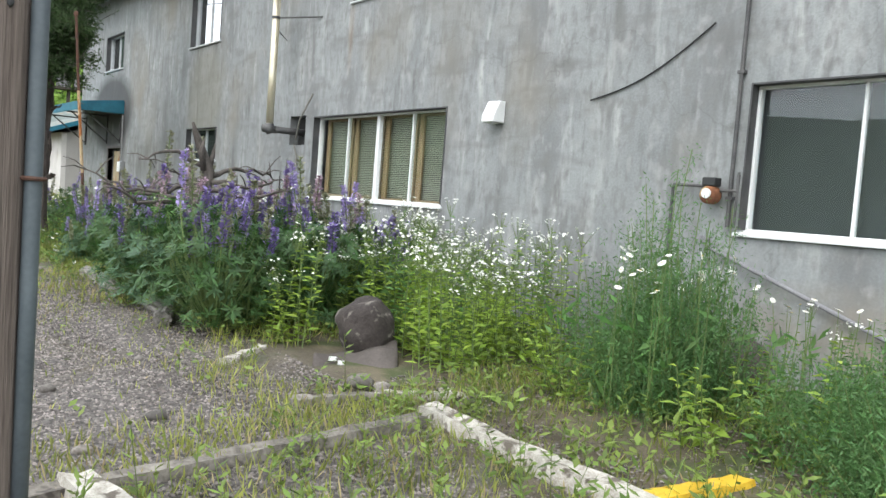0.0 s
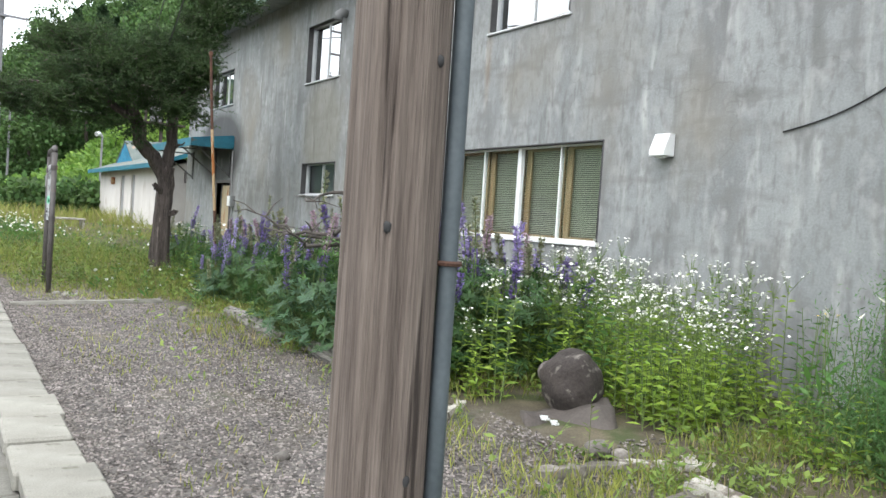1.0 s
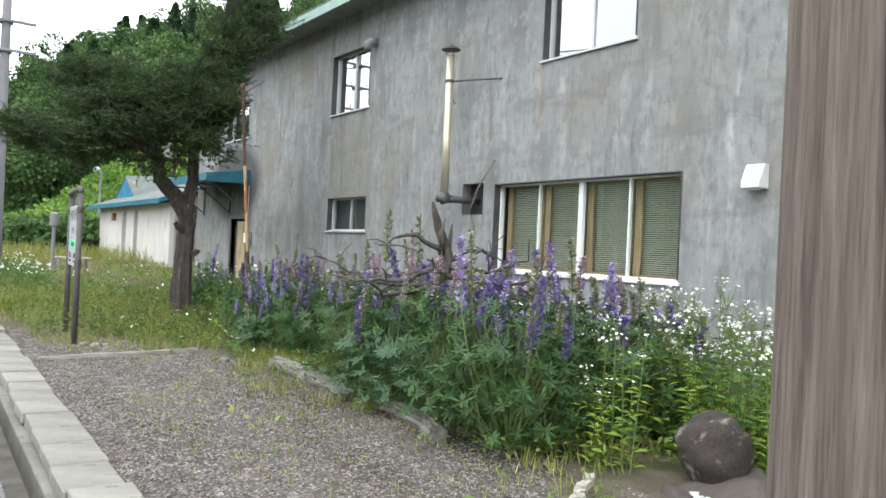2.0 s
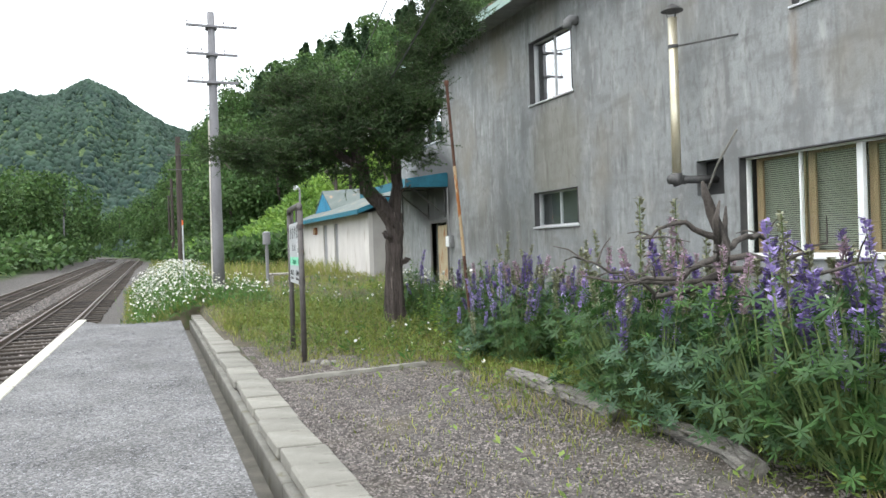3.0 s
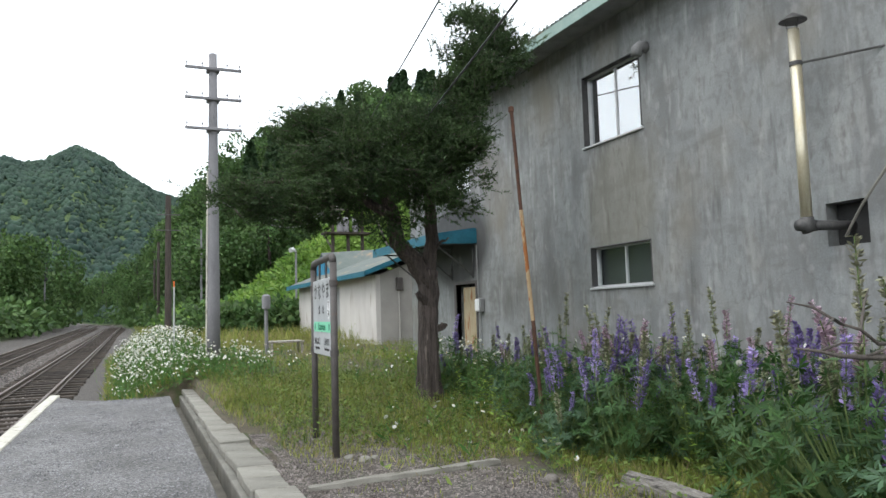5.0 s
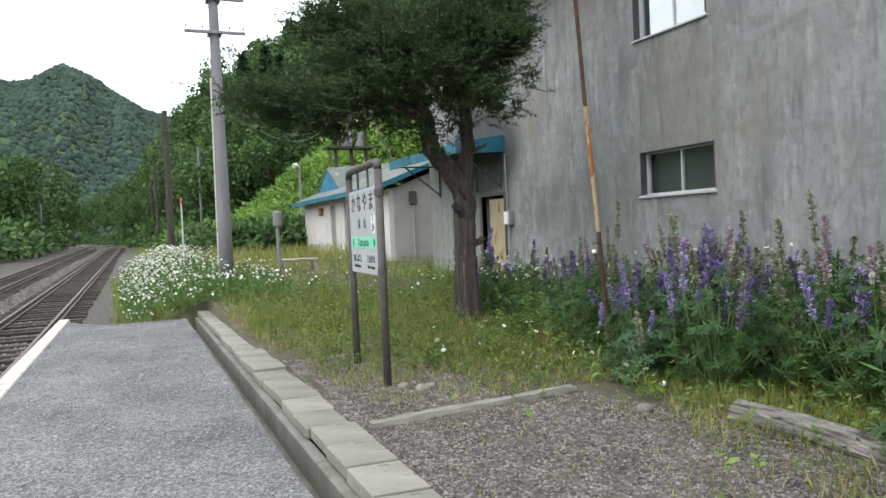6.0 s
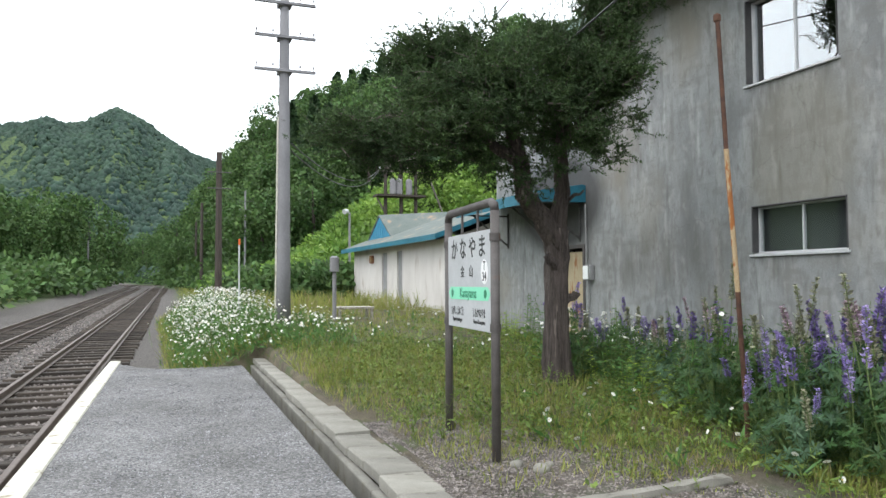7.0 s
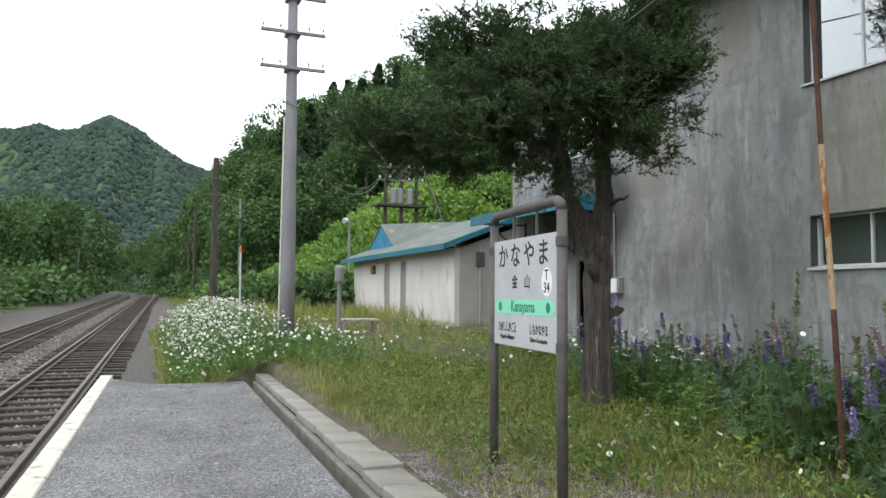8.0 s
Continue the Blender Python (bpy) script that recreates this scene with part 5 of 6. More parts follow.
def stones():
    tagged(part("boulder", lump((3.2, 4.38, 0.71), (0.225, 0.225, 0.235), 3, 0.16, 4), M_STONE), "round dark lichen-spotted boulder on a brown stone base", "boulder")
    bm = bmesh.new()
    bmesh.ops.create_grid(bm, x_segments=20, y_segments=14, size=0.5)
    bmesh.ops.extrude_face_region(bm, geom=bm.faces[:])
    tops = sorted(bm.verts, key=lambda v: v.index)
    half = len(tops) // 2
    for i, v in enumerate(tops):
        up = i >= half
        x, y = v.co.x, v.co.y
        r = 1 - 0.22 * (abs(x) * 2) ** 4
        bow = 0.12 - 0.05 * math.cos((x + 0.12) * 6.0) + 0.07 * max(0.0, x) - 0.07 * max(0.0, -x - 0.2) * 3
        v.co = Vector((x * 0.60, y * 0.46 * r, bow - 0.34 * max(0.0, -y) + 0.02 * math.sin(x * 9 + y * 4) if up else -0.08))
    me = bpy.data.meshes.new("pedestal_stone")
    bmesh.ops.recalc_face_normals(bm, faces=bm.faces)
    bm.to_mesh(me)
    bm.free()
    me.polygons.foreach_set("use_smooth", [True] * len(me.polygons))
    base = tagged(part("pedestal_stone", me, M_SLAB), "brown saddle-shaped base stone with white painted marks", "stone")
    base.matrix_basis = pose(2.98, 4.17, 0.44, 4, 0, -33)
    for x, y, w in ((-0.19, -0.01, 0.055), (-0.125, -0.035, 0.05), (-0.06, -0.055, 0.055)):
        z = 0.12 - 0.05 * math.cos((x / 0.60 + 0.12) * 6.0) - 0.07 * max(0.0, -x / 0.60 - 0.2) * 3 - 0.34 * max(0.0, -y / 0.46) + 0.016
        g = Geo().box((x, y - 0.030, z), (x + w, y - 0.022, z + 0.012)).box((x, y + 0.002, z), (x + w * 0.8, y + 0.009, z + 0.012)).box((x + w * 0.4, y - 0.045, z + 0.001), (x + w * 0.4 + 0.008, y + 0.03, z + 0.0135)).box((x, y + 0.03, z), (x + w, y + 0.037, z + 0.012))
        part("painted_mark", g, M_WHITEFRAME, base, "white paint stroke")
    tagged(part("stone", lump((5.28, 2.5, 0.62), (0.2, 0.24, 0.27), 5.5, 0.2, 3), M_SLAB), "dark grey block stone against the wall foot", "stone")
    tagged(part("stone", lump((2.62, 3.58, 0.54), (0.10, 0.06, 0.05), 2.5, 0.3, 2), M_PEBBLE), "flat broken stone lying on the plank", "stone")
    rng = random.Random(12)
    for x, y, r in ((1.12, 11.78, 0.06), (1.02, 11.98, 0.05), (1.25, 11.9, 0.035), (2.75, 3.5, 0.06), (1.35, 3.55, 0.05), (1.0, 4.3, 0.04), (1.7, 4.9, 0.03), (0.9, 3.2, 0.035), (2.2, 10.2, 0.06), (2.35, 9.9, 0.05)):
        tagged(part("stone", lump((x, y, float(yard(x, y)) + r * 0.3), (r * 1.2, r, r * 0.7), rng.uniform(0, 9), 0.3, 2), M_KERB if y > 11 else M_PEBBLE), "loose stone lying on the gravel", "stone", group="loose stones")
    # loose gravel over the forecourt, the platform and the bed
    R = np.random.RandomState(14)
    oct_v = np.array([(1, 0, 0), (0, 1, 0), (-1, 0, 0), (0, -1, 0), (0, 0, 0.8), (0, 0, -0.8)], float)
    oct_f = np.array([(0, 1, 4), (1, 2, 4), (2, 3, 4), (3, 0, 4), (1, 0, 5), (2, 1, 5), (3, 2, 5), (0, 3, 5)])

    def scatter(name, label, n, x, y, z, size, material):
        rot = R.rand(n) * 6.283
        sc = size * (0.5 + R.rand(n, 3))
        v = oct_v[None] * sc[:, None, :] * (0.75 + 0.5 * R.rand(n, 6, 1))
        c, s = np.cos(rot)[:, None], np.sin(rot)[:, None]
        v = np.stack([v[..., 0] * c - v[..., 1] * s, v[..., 0] * s + v[..., 1] * c, v[..., 2] * 0.8], -1) + np.stack([x, y, z], 1)[:, None, :]
        g = Geo()
        g.v, g.n = [v.reshape(-1, 3)], n * 6
        g.f = (oct_f[None] + (np.arange(n) * 6)[:, None, None]).reshape(-1, 3).tolist()
        tagged(part(name, g, material), label, "gravel", kind="stuff")
    n = 62000
    y = 1.5 + 12.5 * R.rand(n)
    x = gutter_x(y) + 0.60 + 2.55 * R.rand(n) ** 1.15
    x = np.where(y > 11, 0.4 + (x - 0.4) * np.clip((15.5 - y) / 4.5, 0.2, 1), x)
    x2, y2 = 2.4 + 2.9 * R.rand(9000), -0.3 + 4.0 * R.rand(9000)
    x, y, n = np.concatenate([x, x2]), np.concatenate([y, y2]), n + 9000
    scatter("forecourt_gravel", "loose brown-grey gravel chips in the forecourt", n, x, y, yard(x, y) + 0.002, 0.0105, M_PEBBLE)
    n = 30000
    y = 4 + 15.5 * R.rand(n) ** 1.2
    x = edge_x(y) + 0.2 + (gutter_x(y) - edge_x(y) - 0.22) * R.rand(n)
    scatter("platform_chips", "loose grey gravel chips on the platform", n, x, y, np.full(n, 0.5), 0.0075, M_CHIP)
    n = 26000
    y = 12 + 60 * R.rand(n) ** 1.6
    x = near_x(y) + (R.rand(n) - 0.62) * 5.0
    keep = x < edge_x(np.minimum(y, 20.0)) - 0.02
    x, y = x[keep], y[keep]
    scatter("ballast_stones", "dark angular ballast stones between the sleepers", len(x), x, y, climb(y) - 0.115, 0.032, M_PEBBLE)


M_CHIP = mat("platform_chip", (0.10, 0.10, 0.105), (0.33, 0.33, 0.34), 8, 0.95, 0.2, 60, island=0.6)
stones()


def rusty_rod():
    ob = thing("rusty_pole", "thin leaning rusty steel pole with flaking paint", "pole")
    part("lower_rod", Geo().tube([(3.21, 11.97, 0.42), (3.10, 11.94, 1.75)], 0.022, 10), M_DKRUST, ob)
    part("upper_rod", Geo().tube([(3.10, 11.94, 1.75), (2.99, 11.92, 2.96)], 0.022, 10), M_FLAKE, ob, "yellowed flaking paint")
    part("tip", Geo().tube([(2.99, 11.92, 2.96), (2.90, 11.89, 4.06)], 0.02, 10), M_DKRUST, ob)
    part("cap", Geo().box((2.872, 11.865, 4.03), (2.925, 11.918, 4.1)), M_DKRUST, ob, bevel=0.01)


M_FLAKE = mat("flaking_paint", (0.34, 0.22, 0.11), (0.52, 0.42, 0.27), 6, 0.8, 0.2, 60, stretch=(3, 3, 1), spot=((0.30, 0.11, 0.03), 6, 0.5))
rusty_rod()


def yard_end():
    z = float(yard(2.5, 24.6))
    ob = thing("terminal_box", "grey terminal box on a slim concrete post", "electrical box")
    part("post", Geo().tube([(2.55, 24.7, z - 0.2), (2.55, 24.7, 2.12)], 0.05, 10), M_POLECONC, ob)
    part("box", Geo().tube([(2.55, 24.7, 2.1), (2.55, 24.7, 2.44), (2.55, 24.7, 2.48)], [0.11, 0.11, 0.06], 14), M_POLECONC, ob, bevel=0.01)
    b = thing("low_table", "low bleached wooden table in the grass", "table")
    part("tabletop", Geo().box((2.65, 24.7, 1.2), (3.55, 25.3, 1.25)), M_TIMBER, b, bevel=0.006)
    for x in (2.7, 3.5):
        for y in (24.76, 25.24):
            part("leg", Geo().box((x - 0.03, y - 0.03, 0.7), (x + 0.03, y + 0.03, 1.2)), M_TIMBER, b)
    m = thing("marker_post", "thin white marker post with orange tip", "marker post")
    part("shaft", Geo().tube([(0.18, 23.3, 0.3), (0.18, 23.3, 2.65)], 0.018, 8), M_ALU, m)
    part("tip", Geo().tube([(0.18, 23.3, 2.65), (0.18, 23.3, 2.78)], 0.02, 8), M_ORANGE, m, "orange tip")
    for x, y, top, r, mt in ((1.1, 40.5, 7.5, 0.16, M_TARPOLE), (2.4, 75, 8.8, 0.16, M_TARPOLE), (3.2, 100, 9.1, 0.16, M_TARPOLE), (5.5, 70, 9.4, 0.10, M_POLECONC)):
        p = thing("timber_line_pole", "dark old timber line pole beside the track" if mt is M_TARPOLE else "grey line pole in the bank shrubs", "utility pole", group="line poles")
        z = float(land(x, y)) - 0.3
        part("pole", Geo().tube([(x, y, z), (x, y, top)], [r, r * 0.75], 10), mt, p)
        for k in range(2):
            part("cross_arm", Geo().box((x - 0.5, y - 0.14, top - 0.9 - 0.7 * k), (x + 0.5, y - 0.1, top - 0.86 - 0.7 * k)), M_IRON, p)
    s = thing("signal_mast", "far grey railway signal mast with dark head", "signal")
    part("mast", Geo().tube([(-8.7, 105, -0.2), (-8.7, 105, 7.6)], 0.09, 8), M_POLECONC, s)
    part("head", Geo().box((-9.0, 104.8, 7.0), (-8.4, 105.0, 8.1)), M_INK, s, bevel=0.05)
    t = thing("transformer_stand", "pole-mounted grey transformers on a timber stand", "transformer")
    X, Y = 10.4, 44.0
    for x, top in ((X - 0.75, 9.3), (X + 0.1, 9.8), (X + 0.9, 9.6)):
        part("pole", Geo().tube([(x, Y, float(land(x, Y)) - 0.5), (x, Y, top)], [0.11, 0.085], 10), M_TARPOLE, t)
    part("deck", Geo().box((X - 1.3, Y - 0.45, 6.25), (X + 1.3, Y + 0.45, 6.35)), M_TARPOLE, t)
    for x0, z0, x1, z1 in ((X + 0.9, 9.3, X + 2.7, 5.0), (X - 1.2, 6.25, X - 0.75, 5.5), (X + 0.9, 8.4, X + 0.1, 7.4), (X - 0.75, 7.6, X + 0.1, 8.5)):
        part("brace", Geo().tube([(x0, Y + 0.1, z0), (x1, Y + 0.2, z1)], 0.05, 6), M_DARKTIMBER, t)
    for x in (X - 0.42, X - 0.1, X + 0.45):
        tank = part("tank", Geo().tube([(x, Y - 0.25, 6.36), (x, Y - 0.25, 6.42), (x, Y - 0.25, 7.1), (x, Y - 0.25, 7.18)], [0.15, 0.17, 0.17, 0.08], 12), M_POLECONC, t)
        part("bushing", Geo().tube([(x, Y - 0.25, 7.18), (x, Y - 0.25, 7.26), (x, Y - 0.25, 7.30), (x, Y - 0.25, 7.4)], [0.03, 0.045, 0.03, 0.02], 8), M_TARPOLE, tank)
    for z in (7.55, 8.2, 8.75, 9.2):
        arm = part("cross_arm", Geo().box((X - 1.25, Y - 0.16, z), (X + 1.35, Y - 0.09, z + 0.08)), M_DARKTIMBER, t)
        for x in (X - 1.1, X - 0.55, X + 0.45, X + 1.2):
            part("insulator", Geo().tube([(x, Y - 0.12, z + 0.08), (x, Y - 0.12, z + 0.13), (x, Y - 0.12, z + 0.16), (x, Y - 0.12, z + 0.24)], [0.015, 0.05, 0.05, 0.03], 8), M_ALU, arm)
    part("lamp", Geo().tube([(X - 0.3, Y - 0.2, 9.55), (X - 0.3, Y - 0.45, 9.4)], [0.2, 0.08], 10), M_ALU, t)
    lp = thing("lamp_post", "slim grey lamp post behind the shed", "lamp post")
    part("post", Geo().tube([(6.75, 40, 0.6), (6.75, 40, 5.0)], 0.05, 8), M_POLECONC, lp)
    part("lamp_head", Geo().tube([(6.75, 40, 4.95), (6.6, 39.9, 5.05), (6.45, 39.8, 5.0)], [0.04, 0.1, 0.12], 8), M_ALU, lp)
    for k, (a, b, sag) in enumerate((((0.33, 2.24, 5.15), (9.3, 43.9, 9.05), 0.4), ((0.33, 2.24, 4.5), (9.3, 43.9, 8.35), 1.2), ((9.3, 43.9, 7.7), (1.1, 22.3, 4.7), 0.7), ((9.3, 43.9, 7.62), (1.1, 22.3, 4.55), 0.8))):
        pts = []
        for u in np.linspace(0, 1, 30):
            p = Vector(a).lerp(Vector(b), u)
            pts.append((p.x, p.y, p.z - sag * 4 * u * (1 - u)))
        tagged(part("overhead_wire", Geo().tube(pts, 0.012 if k < 2 else 0.016, 5), M_INK), "thin black overhead wire between the poles", "wire")


M_TARPOLE = mat("tarred_pole", (0.03, 0.024, 0.02), (0.08, 0.062, 0.052), 4, 0.85, 0.4, 40, stretch=(4, 4, 0.4))
M_ORANGE = mat("orange_paint", (0.7, 0.12, 0.02), (0.8, 0.18, 0.03), 6, 0.5, 0.0)
yard_end()


# ---- lettering of the name sign ----
def lettering():
    def word(text, x, z, size, material, parent, squeeze=1.0, lift=0.0165):
        cu = bpy.data.curves.new("lettering", "FONT")
        cu.body, cu.size, cu.align_x, cu.align_y, cu.extrude, cu.offset = text, size, "CENTER", "CENTER", 0.0008, 0.010 * size
        ob = new("lettering", cu)
        bpy.context.view_layer.update()
        me = bpy.data.meshes.new_from_object(ob.evaluated_get(bpy.context.evaluated_depsgraph_get()))
        bpy.data.objects.remove(ob)
        o = part("lettering", me, material, parent)
        o.matrix_basis = Matrix(((-squeeze, 0, 0, -x), (0, 0, 1, lift), (0, 1, 0, z), (0, 0, 0, 1)))
    H, W = SIGN_Z1 - SIGN_Z0, 2 * SIGN_W

    def at(u, v):
        return (u - 0.5) * W, SIGN_Z1 - v * H
    for u, ch in ((0.17, "か"), (0.38, "な"), (0.60, "や"), (0.81, "ま")):
        x, z = at(u, 0.17)
        word(ch, x, z, 0.20, M_INK, sign)
    for u, ch in ((0.37, "金"), (0.57, "山")):
        x, z = at(u, 0.41)
        word(ch, x, z, 0.11, M_INK, sign)
    x, z = at(0.5, 0.63)
    part("name_band", Geo().prism([(-x - W * 0.43, z - 0.055), (-x + W * 0.43, z - 0.055), (-x + W * 0.48, z), (-x + W * 0.43, z + 0.055), (-x - W * 0.43, z + 0.055), (-x - W * 0.48, z)], 0.0162, 0.0175, axis=1), M_MINT, sign, "mint green name band")
    for u in (0.12, 0.88):
        cx, cz = at(u, 0.63)
        part("band_dot", Geo().prism([(-cx + 0.032 * math.cos(a), cz + 0.036 * math.sin(a)) for a in np.linspace(0, 6.283, 20)[:-1]], 0.0178, 0.019, axis=1), M_DKGREEN, sign)
    word("Kanayama", x, z, 0.115, M_DKGREEN, sign, 0.95, 0.0185)
    cx, cz = at(0.86, 0.41)
    part("number_disc", Geo().prism([(-cx + 0.085 * math.cos(a), cz + 0.1 * math.sin(a)) for a in np.linspace(0, 6.283, 28)[:-1]], 0.0162, 0.0175, axis=1), M_DISC, sign, "white station number disc")
    word("T", cx, cz + 0.045, 0.10, M_INK, sign, 1.0, 0.0185)
    word("34", cx, cz - 0.042, 0.10, M_INK, sign, 1.0, 0.0185)
    for u, a, b in ((0.24, "ひがししかごえ", "Higashi-shikagoe"), (0.74, "しもかなやま", "Shimo-Kanayama")):
        x, z = at(u, 0.83)
        word(a, x, z, 0.085, M_INK, sign, 0.62)
        x, z = at(u, 0.915)
        word(b, x, z, 0.05, M_INK, sign, 0.85)


M_DISC = mat("white_disc", (0.8, 0.8, 0.8), (0.85, 0.85, 0.85), 4, 0.4, 0.0)
lettering()


# ---- plants ----
M_LUPLEAF = mat("lupin_leaf", (0.022, 0.066, 0.014), (0.058, 0.132, 0.030), 2.5, 0.6, 0.0, 20, translucent=0.25, island=0.3)
M_LUPLEAF2 = mat("lupin_leaf_bluish", (0.04, 0.095, 0.045), (0.09, 0.17, 0.08), 2.5, 0.6, 0.0, 20, translucent=0.25, island=0.3)
M_STEM = mat("green_stem", (0.07, 0.12, 0.03), (0.15, 0.20, 0.06), 4, 0.7, 0.0, 30)
M_VIOLET = mat("violet_lupin_petals", (0.125, 0.088, 0.27), (0.26, 0.195, 0.43), 18, 0.7, 0.0, 60, translucent=0.2, island=0.3)
M_LILAC = mat("lilac_lupin_petals", (0.28, 0.20, 0.50), (0.50, 0.42, 0.68), 18, 0.7, 0.0, 60, translucent=0.2, island=0.3)
M_PINK = mat("faded_pink_lupin_petals", (0.36, 0.22, 0.32), (0.52, 0.42, 0.44), 18, 0.7, 0.0, 60, translucent=0.2, island=0.3)
M_SEED = mat("lupin_seed_pods", (0.16, 0.17, 0.10), (0.34, 0.33, 0.22), 18, 0.8, 0.0, 60, island=0.3)
M_WEED = mat("yellow_green_weed_leaf", (0.16, 0.27, 0.025), (0.33, 0.45, 0.07), 2, 0.6, 0.0, 20, translucent=0.35, island=0.3)
M_WEEDDARK = mat("mid_green_weed_leaf", (0.06, 0.15, 0.035), (0.13, 0.26, 0.06), 2, 0.6, 0.0, 20, translucent=0.3, island=0.3)
M_WISP = mat("feathery_weed_leaf", (0.055, 0.14, 0.038), (0.13, 0.245, 0.08), 2, 0.6, 0.0, 20, translucent=0.35, island=0.3)
M_PETAL = mat("white_petals", (0.72, 0.72, 0.66), (0.85, 0.85, 0.80), 10, 0.7, 0.0, 60, translucent=0.15)
M_EYE = mat("daisy_eye", (0.60, 0.38, 0.02), (0.75, 0.5, 0.04), 10, 0.8, 0.0)
M_GRASS = mat("meadow_grass", (0.135, 0.175, 0.03), (0.335, 0.36, 0.084), 0.9, 0.7, 0.0, 9, translucent=0.3, island=0.35)
M_HERB = mat("meadow_herb_leaf", (0.085, 0.15, 0.026), (0.21, 0.28, 0.055), 1.2, 0.65, 0.0, 12, translucent=0.3, island=0.4)
M_STRAW = mat("dry_grass", (0.24, 0.19, 0.09), (0.42, 0.35, 0.18), 0.9, 0.8, 0.0, 9, translucent=0.2, island=0.3)
RNG = np.random.RandomState(77)


def unit(v):
    return v / (np.linalg.norm(v, axis=-1, keepdims=True) + 1e-9)


def palmate(g, centres, normals, size, count, rng):
    """Fans of leaflets like spread fingers."""
    n = len(centres)
    t = unit(np.cross(normals, rng.randn(n, 3)))
    b = np.cross(normals, t)
    for i in range(count):
        a = 6.283 * i / count + 0.15 * rng.randn(n, 1)
        d = unit(t * np.cos(a) + b * np.sin(a) + normals * (0.18 + 0.12 * rng.randn(n, 1)) - np.array([0, 0, 0.12]))
        blades(g, centres, d, unit(np.cross(normals, d)), size, size * 0.115, rng)


def thin(g, a, b, r):
    """Thin three-sided stems from points a to points b."""
    n = len(a)
    ang = np.array([0, 2.094, 4.189])
    off = np.stack([np.cos(ang), np.sin(ang), np.zeros(3)], 1) * r
    v = np.concatenate([a[:, None] + off, b[:, None] + off * 0.6], 1).reshape(-1, 3)
    base = g.n
    g.add(v, [])
    i = (np.arange(n) * 6 + base)[:, None]
    for k in range(3):
        g.f += (i + np.array([k, (k + 1) % 3, 3 + (k + 1) % 3, 3 + k])).tolist()


def lupin(seed, spikes, leaf, wide=0.36, tall=0.8):
    rng = np.random.RandomState(seed)
    ob = thing("lupin", "purple-flowered lupin with palmate green leaves", "lupin", group="lupins along the building")
    n = 128
    a, r = rng.rand(n) * 6.283, wide * np.sqrt(rng.rand(n))
    z = tall * (0.2 + 0.8 * rng.rand(n)) * (1 - 0.35 * (r / wide) ** 2)
    c = np.stack([r * np.cos(a), r * np.sin(a), z], 1)
    g = Geo()
    palmate(g, c, unit(np.stack([np.cos(a) * 0.55, np.sin(a) * 0.55, np.full(n, 0.9)], 1) + 0.35 * rng.randn(n, 3)), 0.068, 9, rng)
    tagged(part("foliage", g, leaf, ob), kind="stuff")
    st = Geo()
    thin(st, c * np.array([0.25, 0.25, 0.3]), c, 0.004)
    for i, m in enumerate(spikes):
        ang, rad = rng.rand() * 6.283, wide * 0.9 * math.sqrt(rng.rand())
        lean = rng.randn(2) * 0.16
        foot = np.array([rad * math.cos(ang) * 0.5, rad * math.sin(ang) * 0.5, 0.1])
        low = np.array([rad * math.cos(ang), rad * math.sin(ang), tall * rng.uniform(0.62, 1.15)])
        length = rng.uniform(0.20, 0.38)
        top = low + np.array([lean[0], lean[1], 1.0]) * length
        thin(st, np.array([foot, low]), np.array([low, top]), 0.006)
        k = 170
        t = np.sort(rng.rand(k))
        rows = np.round(t * 20) / 20
        phi = rng.rand(k) * 6.283
        rad2 = 0.026 * (1 - 0.72 * rows) * (0.8 + 0.4 * rng.rand(k))
        pos = low + (top - low) * rows[:, None] + np.stack([np.cos(phi) * rad2 * 0.4, np.sin(phi) * rad2 * 0.4, 0.004 * rng.randn(k)], 1)
        d = unit(np.stack([np.cos(phi), np.sin(phi), 0.5 + 0.3 * rng.randn(k)], 1))
        fg = Geo()
        blades(fg, pos, d, unit(np.cross(d, np.array([0, 0, 1.0]) + 0.4 * rng.randn(k, 3))), 0.030, 0.0095, rng)
        tagged(part("flower_spike", fg, m, ob), kind="stuff")
    tagged(part("stalk", st, M_STEM, ob), kind="stuff")
    return ob


def strew(kinds, spots, scale=(0.85, 1.15)):
    """Sets copies of plants at the spots."""
    used = set()
    for x, y in spots:
        i = RNG.randint(len(kinds))
        s = RNG.uniform(*scale)
        m = pose(x, y, float(land(x, y)) - 0.02, RNG.uniform(-4, 4), RNG.uniform(-4, 4), RNG.uniform(0, 360)) @ Matrix.Diagonal((s, s, s * RNG.uniform(0.9, 1.1), 1))
        if i in used:
            copy_thing(kinds[i], Matrix.Identity(4)).matrix_basis = m
        else:
            kinds[i].matrix_basis = m
            used.add(i)


def patch(n, x0, x1, y0, y1, gap, ok=None):
    out = []
    for _ in range(n * 40):
        if len(out) >= n:
            break
        x, y = RNG.uniform(x0, x1), RNG.uniform(y0, y1)
        if (ok is None or ok(x, y)) and all((x - a) ** 2 + (y - b) ** 2 > gap * gap for a, b in out):
            out.append((x, y))
    return out


